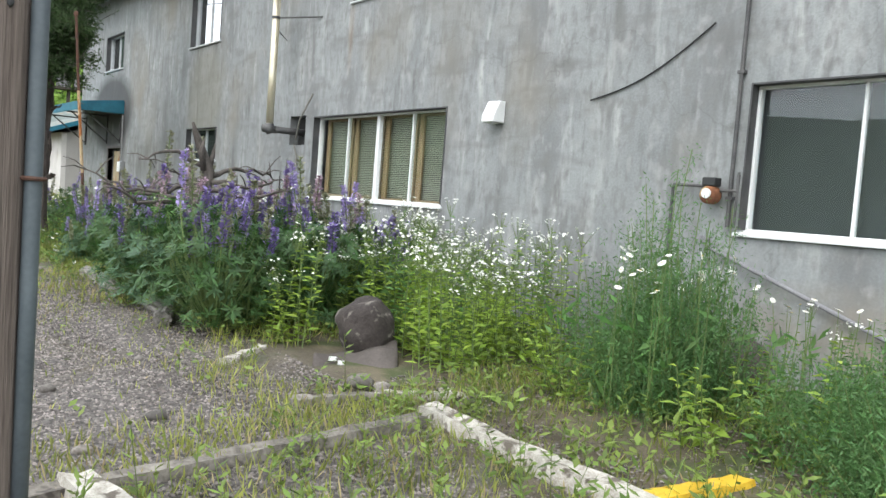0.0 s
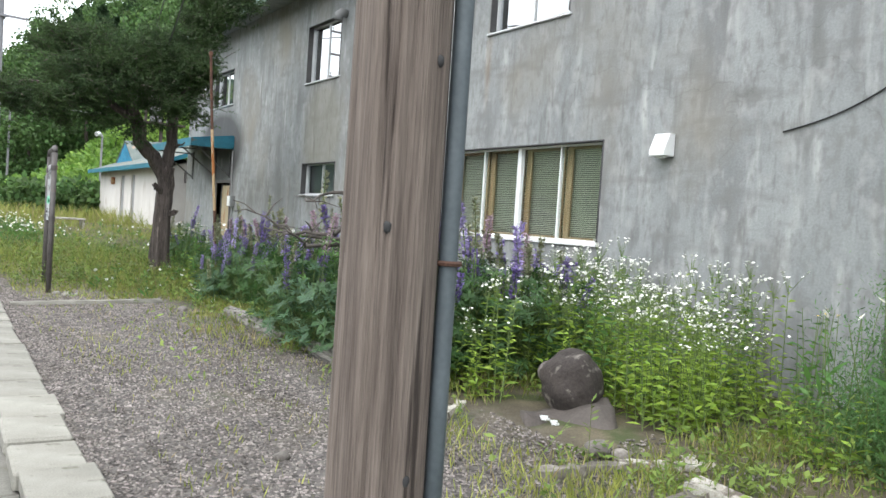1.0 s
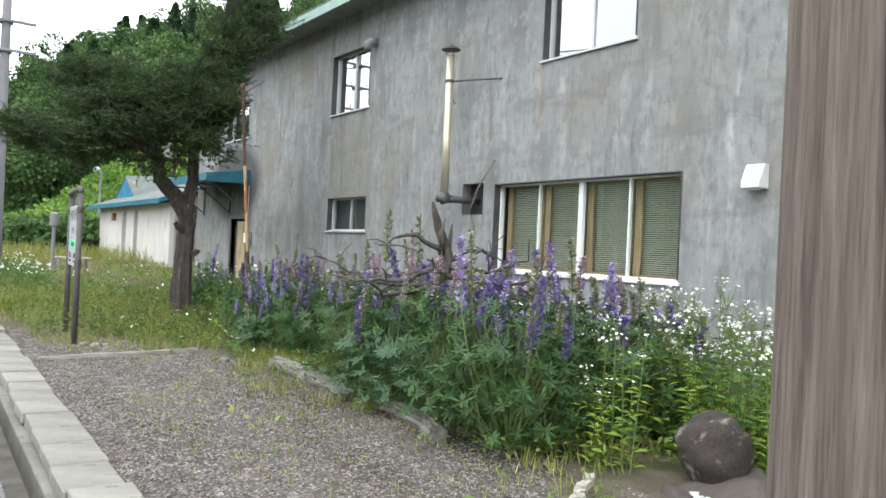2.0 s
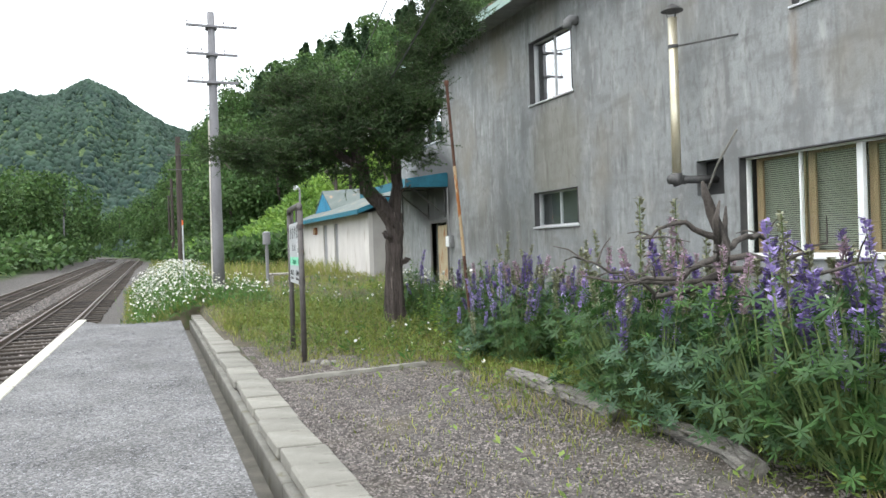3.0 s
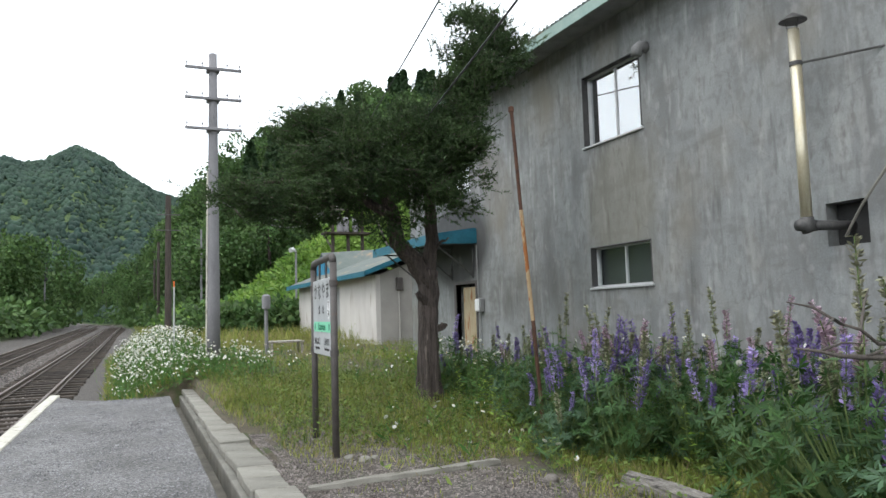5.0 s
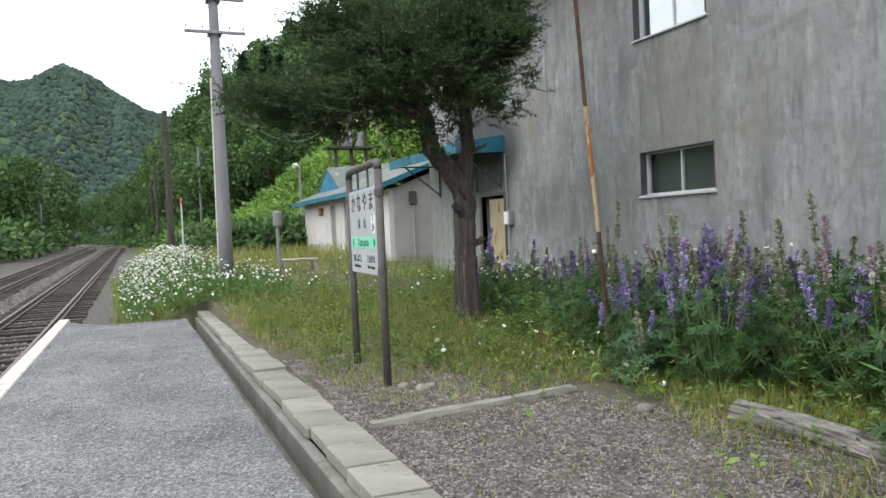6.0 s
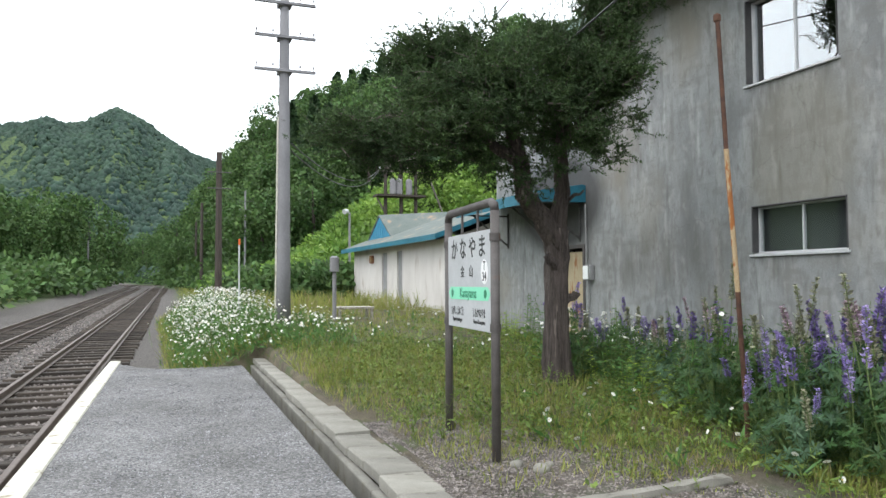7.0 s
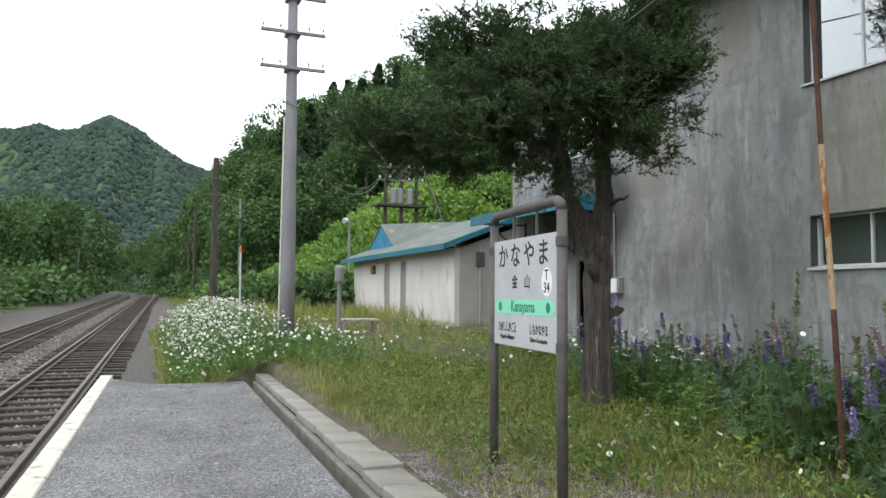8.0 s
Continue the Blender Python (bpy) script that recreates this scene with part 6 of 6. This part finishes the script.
def lupins():
    V, L, P, S = M_VIOLET, M_LILAC, M_PINK, M_SEED
    kinds = [lupin(1, (V, L, S, V, L), M_LUPLEAF), lupin(2, (V, S, L, V), M_LUPLEAF), lupin(3, (V, L, S, V, L, V), M_LUPLEAF), lupin(4, (S, P, V, V), M_LUPLEAF2), lupin(5, (V, P, S, V, S), M_LUPLEAF2), lupin(6, (), M_LUPLEAF, 0.4, 0.85), lupin(7, (S, V), M_LUPLEAF2, 0.3, 0.6), lupin(8, (L, S, P), M_LUPLEAF, 0.36, 0.85), lupin(9, (S,), M_LUPLEAF, 0.42, 0.9)]
    spots = patch(46, 2.45, 4.3, 5.3, 8.3, 0.24, lambda x, y: x > 2.45 + 0.35 * max(0, y - 7.4)) + patch(52, 2.85, 5.2, 8.3, 12.4, 0.30, lambda x, y: (y < 11.5 or x > 3.9) and (y > 10.3 or x > 3.55) and x > 3.15 + 0.5 * math.sin(y * 2.1) * 0.6 - (0.35 if 10.4 < y < 11.6 else 0)) + patch(14, 3.7, 5.3, 12.6, 16.2, 0.4)
    spots += [(3.35, 12.5), (3.6, 12.3), (3.75, 12.9), (4.05, 12.5), (3.5, 13.1), (3.3, 11.0), (3.45, 11.25), (3.6, 10.9), (3.35, 10.7)]
    strew(kinds, spots[:46], (1.08, 1.36))
    strew([copy_thing(k, Matrix.Identity(4)) for k in kinds], spots[46:], (0.85, 1.2))


lupins()


def weeds():
    def fleabane(seed, h, leaf, flowers, label, spread=0.10, stems=5):
        rng = np.random.RandomState(seed)
        ob = thing("white_flowering_weed" if flowers else "leafy_weed", label, "weed", group="weeds by the wall")
        lg, st, fl = Geo(), Geo(), Geo()
        for _ in range(stems):
            foot = np.append(rng.randn(2) * spread, 0)
            top = foot + np.array([rng.randn() * 0.08, rng.randn() * 0.08, h * rng.uniform(0.75, 1.1)])
            thin(st, foot[None], top[None], 0.005)
            k = int(24 * h)
            t = np.linspace(0.05, 0.95, k)
            a = np.arange(k) * 2.4 + rng.rand() * 6
            d = unit(np.stack([np.cos(a), np.sin(a), 0.65 - 0.6 * rng.rand(k)], 1))
            size = 0.135 * (1.15 - t)[:, None] ** 0.5
            pos = foot + (top - foot) * t[:, None]
            s = unit(np.cross(d, np.array([0, 0, 1.0]) + 0.4 * rng.randn(k, 3)))
            v = np.stack([pos, pos + d * size * 0.45 + s * size * 0.15, pos + d * size + np.array([0, 0, -0.02]), pos + d * size * 0.45 - s * size * 0.15], 1).reshape(-1, 3)
            base = lg.n
            lg.add(v, [])
            lg.f += (np.arange(k)[:, None] * 4 + base + np.array([0, 1, 2, 3])).tolist()
            if flowers:
                q = 8
                tips = top + np.stack([rng.randn(q) * 0.06, rng.randn(q) * 0.06, 0.02 + 0.05 * rng.rand(q)], 1)
                thin(st, np.repeat((foot + (top - foot) * 0.9)[None], q, 0), tips, 0.002)
                discs(fl, tips, 0.0125, rng)
        tagged(part("foliage", lg, leaf, ob), kind="stuff")
        tagged(part("stalk", st, M_STEM, ob), kind="stuff")
        if flowers:
            tagged(part("bloom", fl, M_PETAL, ob, "small white flower heads"), kind="stuff")
        return ob
    a = [fleabane(1, 1.05, M_WEED, True, "yellow-green leafy weed with white flower heads"), fleabane(2, 0.9, M_WEED, True, "yellow-green leafy weed with white flower heads"), fleabane(3, 1.1, M_WEEDDARK, True, "leafy weed with white flower heads by the wall"), fleabane(4, 0.7, M_WEEDDARK, False, "plain green leafy weed without flowers"), fleabane(5, 0.5, M_WEED, False, "low yellow-green leafy weed without flowers", 0.12, 6)]
    strew(a[:3], patch(52, 3.45, 5.2, 3.9, 6.4, 0.2, lambda x, y: (x - 3.1) ** 2 + (y - 4.3) ** 2 > 0.16), (0.8, 1.05))
    strew([copy_thing(k, Matrix.Identity(4)) for k in a[:3]], patch(12, 4.4, 5.3, 6.6, 11.5, 0.3), (0.65, 0.85))
    strew([copy_thing(k, Matrix.Identity(4)) for k in a[2:4]], patch(6, 4.3, 5.3, 1.4, 3.5, 0.3), (0.55, 0.85))
    strew([copy_thing(k, Matrix.Identity(4)) for k in a[:2]], [(3.38, 3.72), (3.52, 3.6), (3.6, 3.85), (3.75, 3.65), (3.45, 4.0), (3.9, 3.8), (2.95, 4.9), (2.75, 5.05)], (0.72, 0.95))
    tall = [fleabane(6, 0.95, M_WEEDDARK, False, "tall leafy green weed with thin stems", 0.14, 6), fleabane(7, 0.75, M_WEED, False, "tall yellow-green weed with thin stems", 0.16, 6)]
    strew(tall, patch(26, 3.5, 5.3, 11.6, 15.2, 0.28) + patch(4, 3.9, 4.5, 0.4, 1.3, 0.22) + patch(8, 3.3, 5.0, 8.6, 11.2, 0.5), (0.6, 1.1))
    strew(a[3:], patch(11, 3.3, 5.3, 0.6, 3.8, 0.35) + patch(10, 3.2, 4.4, 12.2, 14.6, 0.3) + patch(8, 3.6, 5.2, 16.0, 18.5, 0.4) + patch(7, 4.7, 5.4, 19.6, 21.5, 0.25), (0.7, 1.2))
    # feathery tall weed
    def feathery(seed, h):
        rng = np.random.RandomState(seed)
        ob = thing("feathery_weed", "tall feathery green weed with thin wispy stems", "weed", group="weeds by the wall")
        lg, st = Geo(), Geo()
        for j in range(16):
            foot = np.append(rng.randn(2) * 0.13, 0)
            top = foot + np.array([rng.randn() * 0.16, rng.randn() * 0.16, h * (rng.uniform(0.9, 1.15) if j < 4 else rng.uniform(0.4, 0.75))])
            thin(st, foot[None], top[None], 0.006)
            k = 420
            t = rng.rand(k)
            pos = foot + (top - foot) * t[:, None] + rng.randn(k, 3) * (0.035 + 0.10 * np.sin(t * 2.6))[:, None] * (0.45 if j < 4 else 1.0)
            d = unit(rng.randn(k, 3) + np.array([0, 0, 0.5]))
            blades(lg, pos, d, unit(np.cross(d, rng.randn(k, 3))), 0.036, 0.0036, rng)
        tagged(part("foliage", lg, M_WISP, ob), kind="stuff")
        tagged(part("stalk", st, M_STEM, ob), kind="stuff")
        return ob
    strew([feathery(21, 1.5), feathery(22, 1.25), feathery(23, 1.0)], [(3.8, 2.4), (3.95, 2.3), (4.05, 2.5), (4.1, 2.2), (4.25, 2.4), (4.3, 2.6), (4.45, 2.3)], (0.85, 1.05))
    strew([feathery(24, 0.7), feathery(25, 0.55)], [(3.75, 1.0), (3.95, 1.2), (3.6, 0.75), (4.1, 0.95), (4.3, 1.25), (3.45, 0.5), (4.5, 0.9)], (0.8, 1.15))


def discs(g, centres, radius, rng, tilt=0.5):
    n = len(centres)
    nor = unit(np.array([0, 0, 1.0]) + tilt * rng.randn(n, 3))
    t = unit(np.cross(nor, rng.randn(n, 3)))
    b = np.cross(nor, t)
    ang = np.arange(7) * 6.283 / 7
    r = radius * (0.75 + 0.5 * rng.rand(n))[:, None, None]
    v = centres[:, None] + r * (t[:, None] * np.cos(ang)[None, :, None] + b[:, None] * np.sin(ang)[None, :, None])
    base = g.n
    g.add(v.reshape(-1, 3), [])
    g.f += (np.arange(n)[:, None] * 7 + base + np.arange(7)).tolist()
    return centres + nor * 0.004


weeds()


def daisies():
    rng = np.random.RandomState(41)
    st, fl, ey, lf = Geo(), Geo(), Geo(), Geo()
    groups = ((3600, -0.9, 0.75, 21.2, 36, 0.2, 0.8), (300, -0.7, 0.5, 20.6, 22.5, 0.15, 0.5), (170, 0.6, 1.9, 19.5, 24, 0.3, 0.55), (150, 3.6, 4.8, 14.6, 17.0, 0.55, 0.95), (60, 2.0, 5.0, 17.5, 26.0, 0.2, 0.4), (45, 3.0, 5.0, 9.0, 13.0, 0.8, 1.05), (40, 1.6, 4.2, 10.5, 14.5, 0.08, 0.3), (34, 3.5, 4.5, 2.0, 3.0, 0.75, 1.0), (14, 4.4, 5.1, 1.2, 2.3, 0.7, 0.8))
    for n, x0, x1, y0, y1, h0, h1 in groups:
        x, y = x0 + (x1 - x0) * rng.rand(n), y0 + (y1 - y0) * rng.rand(n) ** 1.15
        if n > 250:
            hub = rng.randint(0, n // 16, n)
            x, y = x[hub] + 0.2 * rng.randn(n), y[hub] + 0.4 * rng.randn(n)
        z = land(x, y)
        h = h0 + (h1 - h0) * rng.rand(n)
        foot = np.stack([x, y, z], 1)
        top = foot + np.stack([rng.randn(n) * 0.06, rng.randn(n) * 0.06, h], 1)
        thin(st, foot, top, 0.004)
        eye = discs(fl, top, 0.024, rng, 0.7)
        discs(ey, eye, 0.008, rng, 0.2)
        for _ in range(5):
            t = rng.rand(n, 1) * 0.75
            d = unit(rng.randn(n, 3) + np.array([0, 0, 0.7]))
            blades(lf, foot + (top - foot) * t + rng.randn(n, 3) * 0.03, d, unit(np.cross(d, rng.randn(n, 3))), 0.15, 0.014, rng)
    ob = thing("daisies", "drift of white ox-eye daisies beyond the platform end", "daisies", kind="stuff")
    part("petals", fl, M_PETAL, ob)
    part("flower_centres", ey, M_EYE, ob)
    tagged(part("stalk", st, M_STEM, ob), kind="stuff")
    part("foliage", lf, M_WEEDDARK, ob)


daisies()


def grass():
    rng = np.random.RandomState(51)
    g, dry = Geo(), Geo()
    near_stone = lambda x, y: (x - 2.9) ** 2 + (y - 4.1) ** 2 > 0.42
    for n, x0, x1, y0, y1, h, ok in (
        (34000, 0.55, 5.55, 11.2, 20.0, 0.075, lambda x, y: (x > 1.6) | (y > 13.0) | ((rng.rand(len(x)) < 0.75) & (y > 12.2)) | (rng.rand(len(x)) < 0.2)),
        (7000, 1.8, 5.55, 12.2, 20.0, 0.15, None), (4500, 0.34, 1.7, 14.5, 20.5, 0.14, None), (5200, 2.65, 3.7, 7.3, 11.4, 0.13, None),
        (20000, 0.6, 9.0, 20.0, 36.0, 0.17, None), (9000, -1.3, 0.6, 20.2, 40.0, 0.26, None), (7000, 1.0, 9.0, 28.0, 42.0, 0.5, None),
        (6500, 1.7, 4.0, 2.9, 11.0, 0.10, lambda x, y: (x > 2.1 + 0.4 * np.sin(y * 1.3)) & near_stone(x, y)), (12000, 0.6, 4.6, -0.3, 3.4, 0.07, None), (2600, 0.4, 2.3, 3.0, 11.0, 0.05, None), (6000, -22, -9.5, 20, 90, 0.4, None), (9000, -1.2, 7.0, 34, 120, 0.45, lambda x, y: x > near_x(y) + 2.2)):
        x, y = x0 + (x1 - x0) * rng.rand(n), y0 + (y1 - y0) * rng.rand(n)
        # tufts
        c = rng.rand(n // 14, 2) * np.array([x1 - x0, y1 - y0]) + np.array([x0, y0])
        pick = c[rng.randint(0, len(c), n)] + rng.randn(n, 2) * 0.09
        use = rng.rand(n) < 0.62
        x, y = np.where(use, pick[:, 0], x), np.where(use, pick[:, 1], y)
        keep = (x > x0) & (x < x1)
        if ok is not None:
            keep &= ok(x, y)
        bare = np.sin(x * 1.9 + 0.7 * np.sin(y * 1.1)) + np.sin(y * 1.35 + 0.9 * np.sin(x * 1.6)) + 0.6 * np.sin(3.1 * x + 2.3 * y)
        keep &= (bare < 0.55) | (rng.rand(n) < 0.35)
        x, y = x[keep], y[keep]
        n = len(x)
        pos = np.stack([x, y, land(x, y) - 0.01], 1)
        d = unit(np.stack([rng.randn(n) * 0.4, rng.randn(n) * 0.4, np.ones(n)], 1))
        s = unit(np.cross(d, rng.randn(n, 3)))
        straw = rng.rand(n) < 0.17
        for geo, m in ((g, ~straw), (dry, straw)):
            blades(geo, pos[m], d[m], s[m], h * 1.2, 0.0032 + h * 0.010, rng)
    tagged(part("grass", g, M_GRASS), "rough yellow-green grass over the yard", "grass", kind="stuff")
    tagged(part("dry_grass", dry, M_STRAW), "dry straw-coloured grass stems among the green", "grass", kind="stuff")
    # small upright herbs among the grass
    herb = Geo()
    n = 2600
    x, y = 0.5 + 4.9 * rng.rand(n), np.where(rng.rand(n) < 0.66, 11.2 + 9.0 * rng.rand(n), np.where(rng.rand(n) < 0.5, 0.2 + 3.0 * rng.rand(n), 3.2 + 8.0 * rng.rand(n)))
    keep = ((x > 1.5) | (y > 12.6) | (y < 2.7)) & ((y < 3.0) | (y > 11.2) | (x > 2.2) | (rng.rand(n) < 0.12)) & near_stone(x, y)
    x, y = x[keep], y[keep]
    n = len(x)
    hh = 0.10 + 0.32 * rng.rand(n, 1) ** 2.2
    foot = np.stack([x, y, land(x, y)], 1)
    top = foot + np.concatenate([rng.randn(n, 2) * 0.25, np.ones((n, 1))], 1) * hh
    thin(herb, foot, top, 0.0025)
    for i in range(11):
        t = (i + 1) / 11.5
        a = i * 2.4 + rng.rand(n, 1) * 6.283
        d = unit(np.concatenate([np.cos(a), np.sin(a), 0.75 - 0.5 * rng.rand(n, 1)], 1))
        blades(herb, foot + (top - foot) * t, d, unit(np.cross(d, np.array([0, 0, 1.0]) + 0.3 * rng.randn(n, 3))), 0.055, 0.0085, rng)
    tagged(part("meadow_herbs", herb, M_HERB), "small upright green herbs among the grass", "weeds", kind="stuff")
    # low broad-leaved growth
    low = Geo()
    n = 5200
    x, y = 0.9 + 4.6 * rng.rand(n), 0.2 + 22.8 * rng.rand(n) ** 1.15
    k = ((x > 2.3) | (y > 12.5) | (rng.rand(n) < 0.07)) & ((x - 2.9) ** 2 + (y - 4.1) ** 2 > 0.4) & ((y > 3.4) | (rng.rand(n) < 0.8))
    x, y = x[k], y[k]
    c = np.stack([x, y, land(x, y) + 0.03 + 0.13 * rng.rand(len(x))], 1)
    d = unit(rng.randn(len(x), 3) * np.array([1, 1, 0.4]) + np.array([0, 0, 0.3]))
    for _ in range(4):
        d = unit(d + 0.9 * rng.randn(len(x), 3) * np.array([1, 1, 0.3]))
        blades(low, c + 0.03 * rng.randn(len(x), 3), d, unit(np.cross(d, np.array([0, 0, 1.0]) + 0.3 * rng.randn(len(x), 3))), 0.065, 0.014, rng)
    tagged(part("low_weeds", low, M_HERB), "low broad-leaved weeds on the ground", "weeds", kind="stuff")


grass()


def shrubs():
    rng = np.random.RandomState(61)

    def mass(name, label, material, count, az0, az1, d0, d1, r0, r1, leaf, per, cond=None):
        az = np.radians(az0 + (az1 - az0) * rng.rand(count))
        d = d0(np.degrees(az)) + (d1(np.degrees(az)) - d0(np.degrees(az))) * rng.rand(count)
        x, y = HERE[0] + d * np.sin(az), HERE[1] + d * np.cos(az)
        keep = np.ones(count, bool) if cond is None else cond(x, y)
        x, y = x[keep], y[keep]
        m = len(x)
        r = r0 + (r1 - r0) * rng.rand(m)
        c = np.stack([x, y, land(x, y) + r * 0.45], 1)
        u = unit(rng.randn(m * per, 3))
        u[:, 2] = np.abs(u[:, 2]) * 1.1 - 0.15
        pos = np.repeat(c, per, 0) + u * np.repeat(r, per)[:, None] * (0.7 + 0.35 * rng.rand(m * per, 1))
        dd = unit(u + 0.8 * rng.randn(m * per, 3) - np.array([0, 0, 0.3]))
        g = Geo()
        blades(g, pos, dd, unit(np.cross(dd, rng.randn(m * per, 3))), leaf, leaf * 0.36, rng)
        tagged(part(name, g, material), label, "shrubs", kind="stuff")
    toe = lambda a: np.interp(a, [-1, 2, 5, 8, 12, 15, 20, 30], [150, 62, 42, 31, 31.5, 32, 40, 46])
    clear = lambda x, y: (x > near_x(y) + 4.5) & ~((x > 5.5) & (x < 13.2) & (y > 26) & (y < 38.2))
    mass("bank_shrubs", "bright green shrubs and knotweed covering the bank", M_BANK, 1500, 1.5, 30, toe, lambda a: toe(a) + 17, 0.55, 1.25, 0.30, 64, clear)
    mass("bank_toe_shrubs", "darker leafy bushes at the foot of the bank", M_WOODS, 260, 2, 16, lambda a: toe(a) - 1.5, lambda a: toe(a) + 3, 0.7, 1.3, 0.28, 80, clear)
    mass("trackside_bushes", "leafy green bushes beyond the far track", M_WOODS, 420, -34, -5.5, lambda a: 34 + 0 * a, lambda a: 120 + 0 * a, 0.9, 2.3, 0.42, 80, lambda x, y: x < far_x(y) - 3.2)
    mass("far_line_bushes", "green bushes along the line towards the bend", M_WOODS, 1900, -14, 12, lambda a: 62 + 0 * a, lambda a: 200 + 0 * a, 1.0, 2.6, 0.55, 46, lambda x, y: (x < far_x(y) - 3.2) | (x > near_x(y) + 4.0))


shrubs()


M_DEAD = mat("dead_wood", (0.03, 0.026, 0.023), (0.14, 0.12, 0.105), 6, 0.9, 0.6, 50, stretch=(2, 2, 1))


def dead_shrub():
    rng = random.Random(9)
    ob = thing("dead_shrub", "grey dead shrub with a broken stump and bare branches", "shrub")
    part("stump", Geo().tube([(3.0, 6.95, 0.4), (3.02, 6.98, 1.0), (2.98, 7.0, 1.5), (3.0, 7.01, 1.85), (2.9, 7.0, 2.08), (2.84, 6.99, 2.2), (2.80, 6.98, 2.30)], [0.09, 0.065, 0.048, 0.052, 0.038, 0.03, 0.010], 16, rough=0.3, rng=rng).tube([(2.97, 7.0, 1.8), (3.04, 7.02, 2.0), (3.06, 7.03, 2.12)], [0.04, 0.022, 0.006], 12, rough=0.3, rng=rng).tube([(2.95, 7.0, 1.85), (2.88, 6.94, 2.02), (2.9, 6.92, 2.16)], [0.035, 0.02, 0.006], 12, rough=0.3, rng=rng), M_DEAD, ob, smooth=True)
    bows = (((2.97, 7.0, 1.75), (2.6, 7.0, 1.62), (2.25, 7.1, 1.6), (1.9, 7.18, 1.76)), ((2.95, 7.0, 1.9), (2.6, 7.05, 2.02), (2.35, 7.1, 1.9)), ((3.0, 7.0, 1.8), (3.4, 7.15, 1.90), (3.75, 7.35, 1.88), (4.05, 7.6, 1.82)),
            ((3.0, 7.0, 1.75), (3.3, 6.8, 1.72), (3.7, 6.7, 1.82)), ((2.97, 7.0, 1.7), (2.7, 6.7, 1.70), (2.4, 6.45, 1.80)), ((2.97, 7.0, 1.65), (3.2, 6.5, 1.62), (3.4, 6.1, 1.70)), ((2.97, 7.0, 1.6), (2.5, 7.4, 1.55), (2.2, 7.7, 1.62)), ((2.97, 7.0, 1.55), (2.3, 6.9, 1.48), (2.0, 6.7, 1.62)))
    for bow in bows:
        bow = [Vector(p) for p in bow]
        pts = [bow[i].lerp(bow[i + 1], t) + Vector((rng.uniform(-1, 1), rng.uniform(-1, 1), rng.uniform(-1, 1))) * 0.022 for i in range(len(bow) - 1) for t in (0, 0.25, 0.5, 0.75)] + [bow[-1]]
        br = part("branch", Geo().tube(pts, list(np.linspace(0.027, 0.006, len(pts))), 8, rough=0.16, rng=rng), M_DEAD, ob, smooth=True)
        for _ in range(6):
            i = rng.randint(3, len(pts) - 1)
            e = pts[i] + Vector((rng.uniform(-1, 1), rng.uniform(-1, 1), rng.uniform(-0.4, 0.8))) * 0.26
            part("twig", Geo().tube([pts[i], pts[i].lerp(e, 0.5) + Vector((0, 0, 0.025)), e], [0.008, 0.006, 0.003], 5), M_DEAD, br)
    rn = np.random.RandomState(10)
    c = np.stack([2.35 + 0.5 * rn.rand(60), 6.1 + 1.3 * rn.rand(60), 1.15 + 0.5 * rn.rand(60)], 1)
    g = Geo()
    palmate(g, c, unit(rn.randn(60, 3) + np.array([0, 0, 1.0])), 0.07, 7, rn)
    tagged(part("regrowth", g, M_WEEDDARK, ob, "green leafy shoots"), kind="stuff")


dead_shrub()
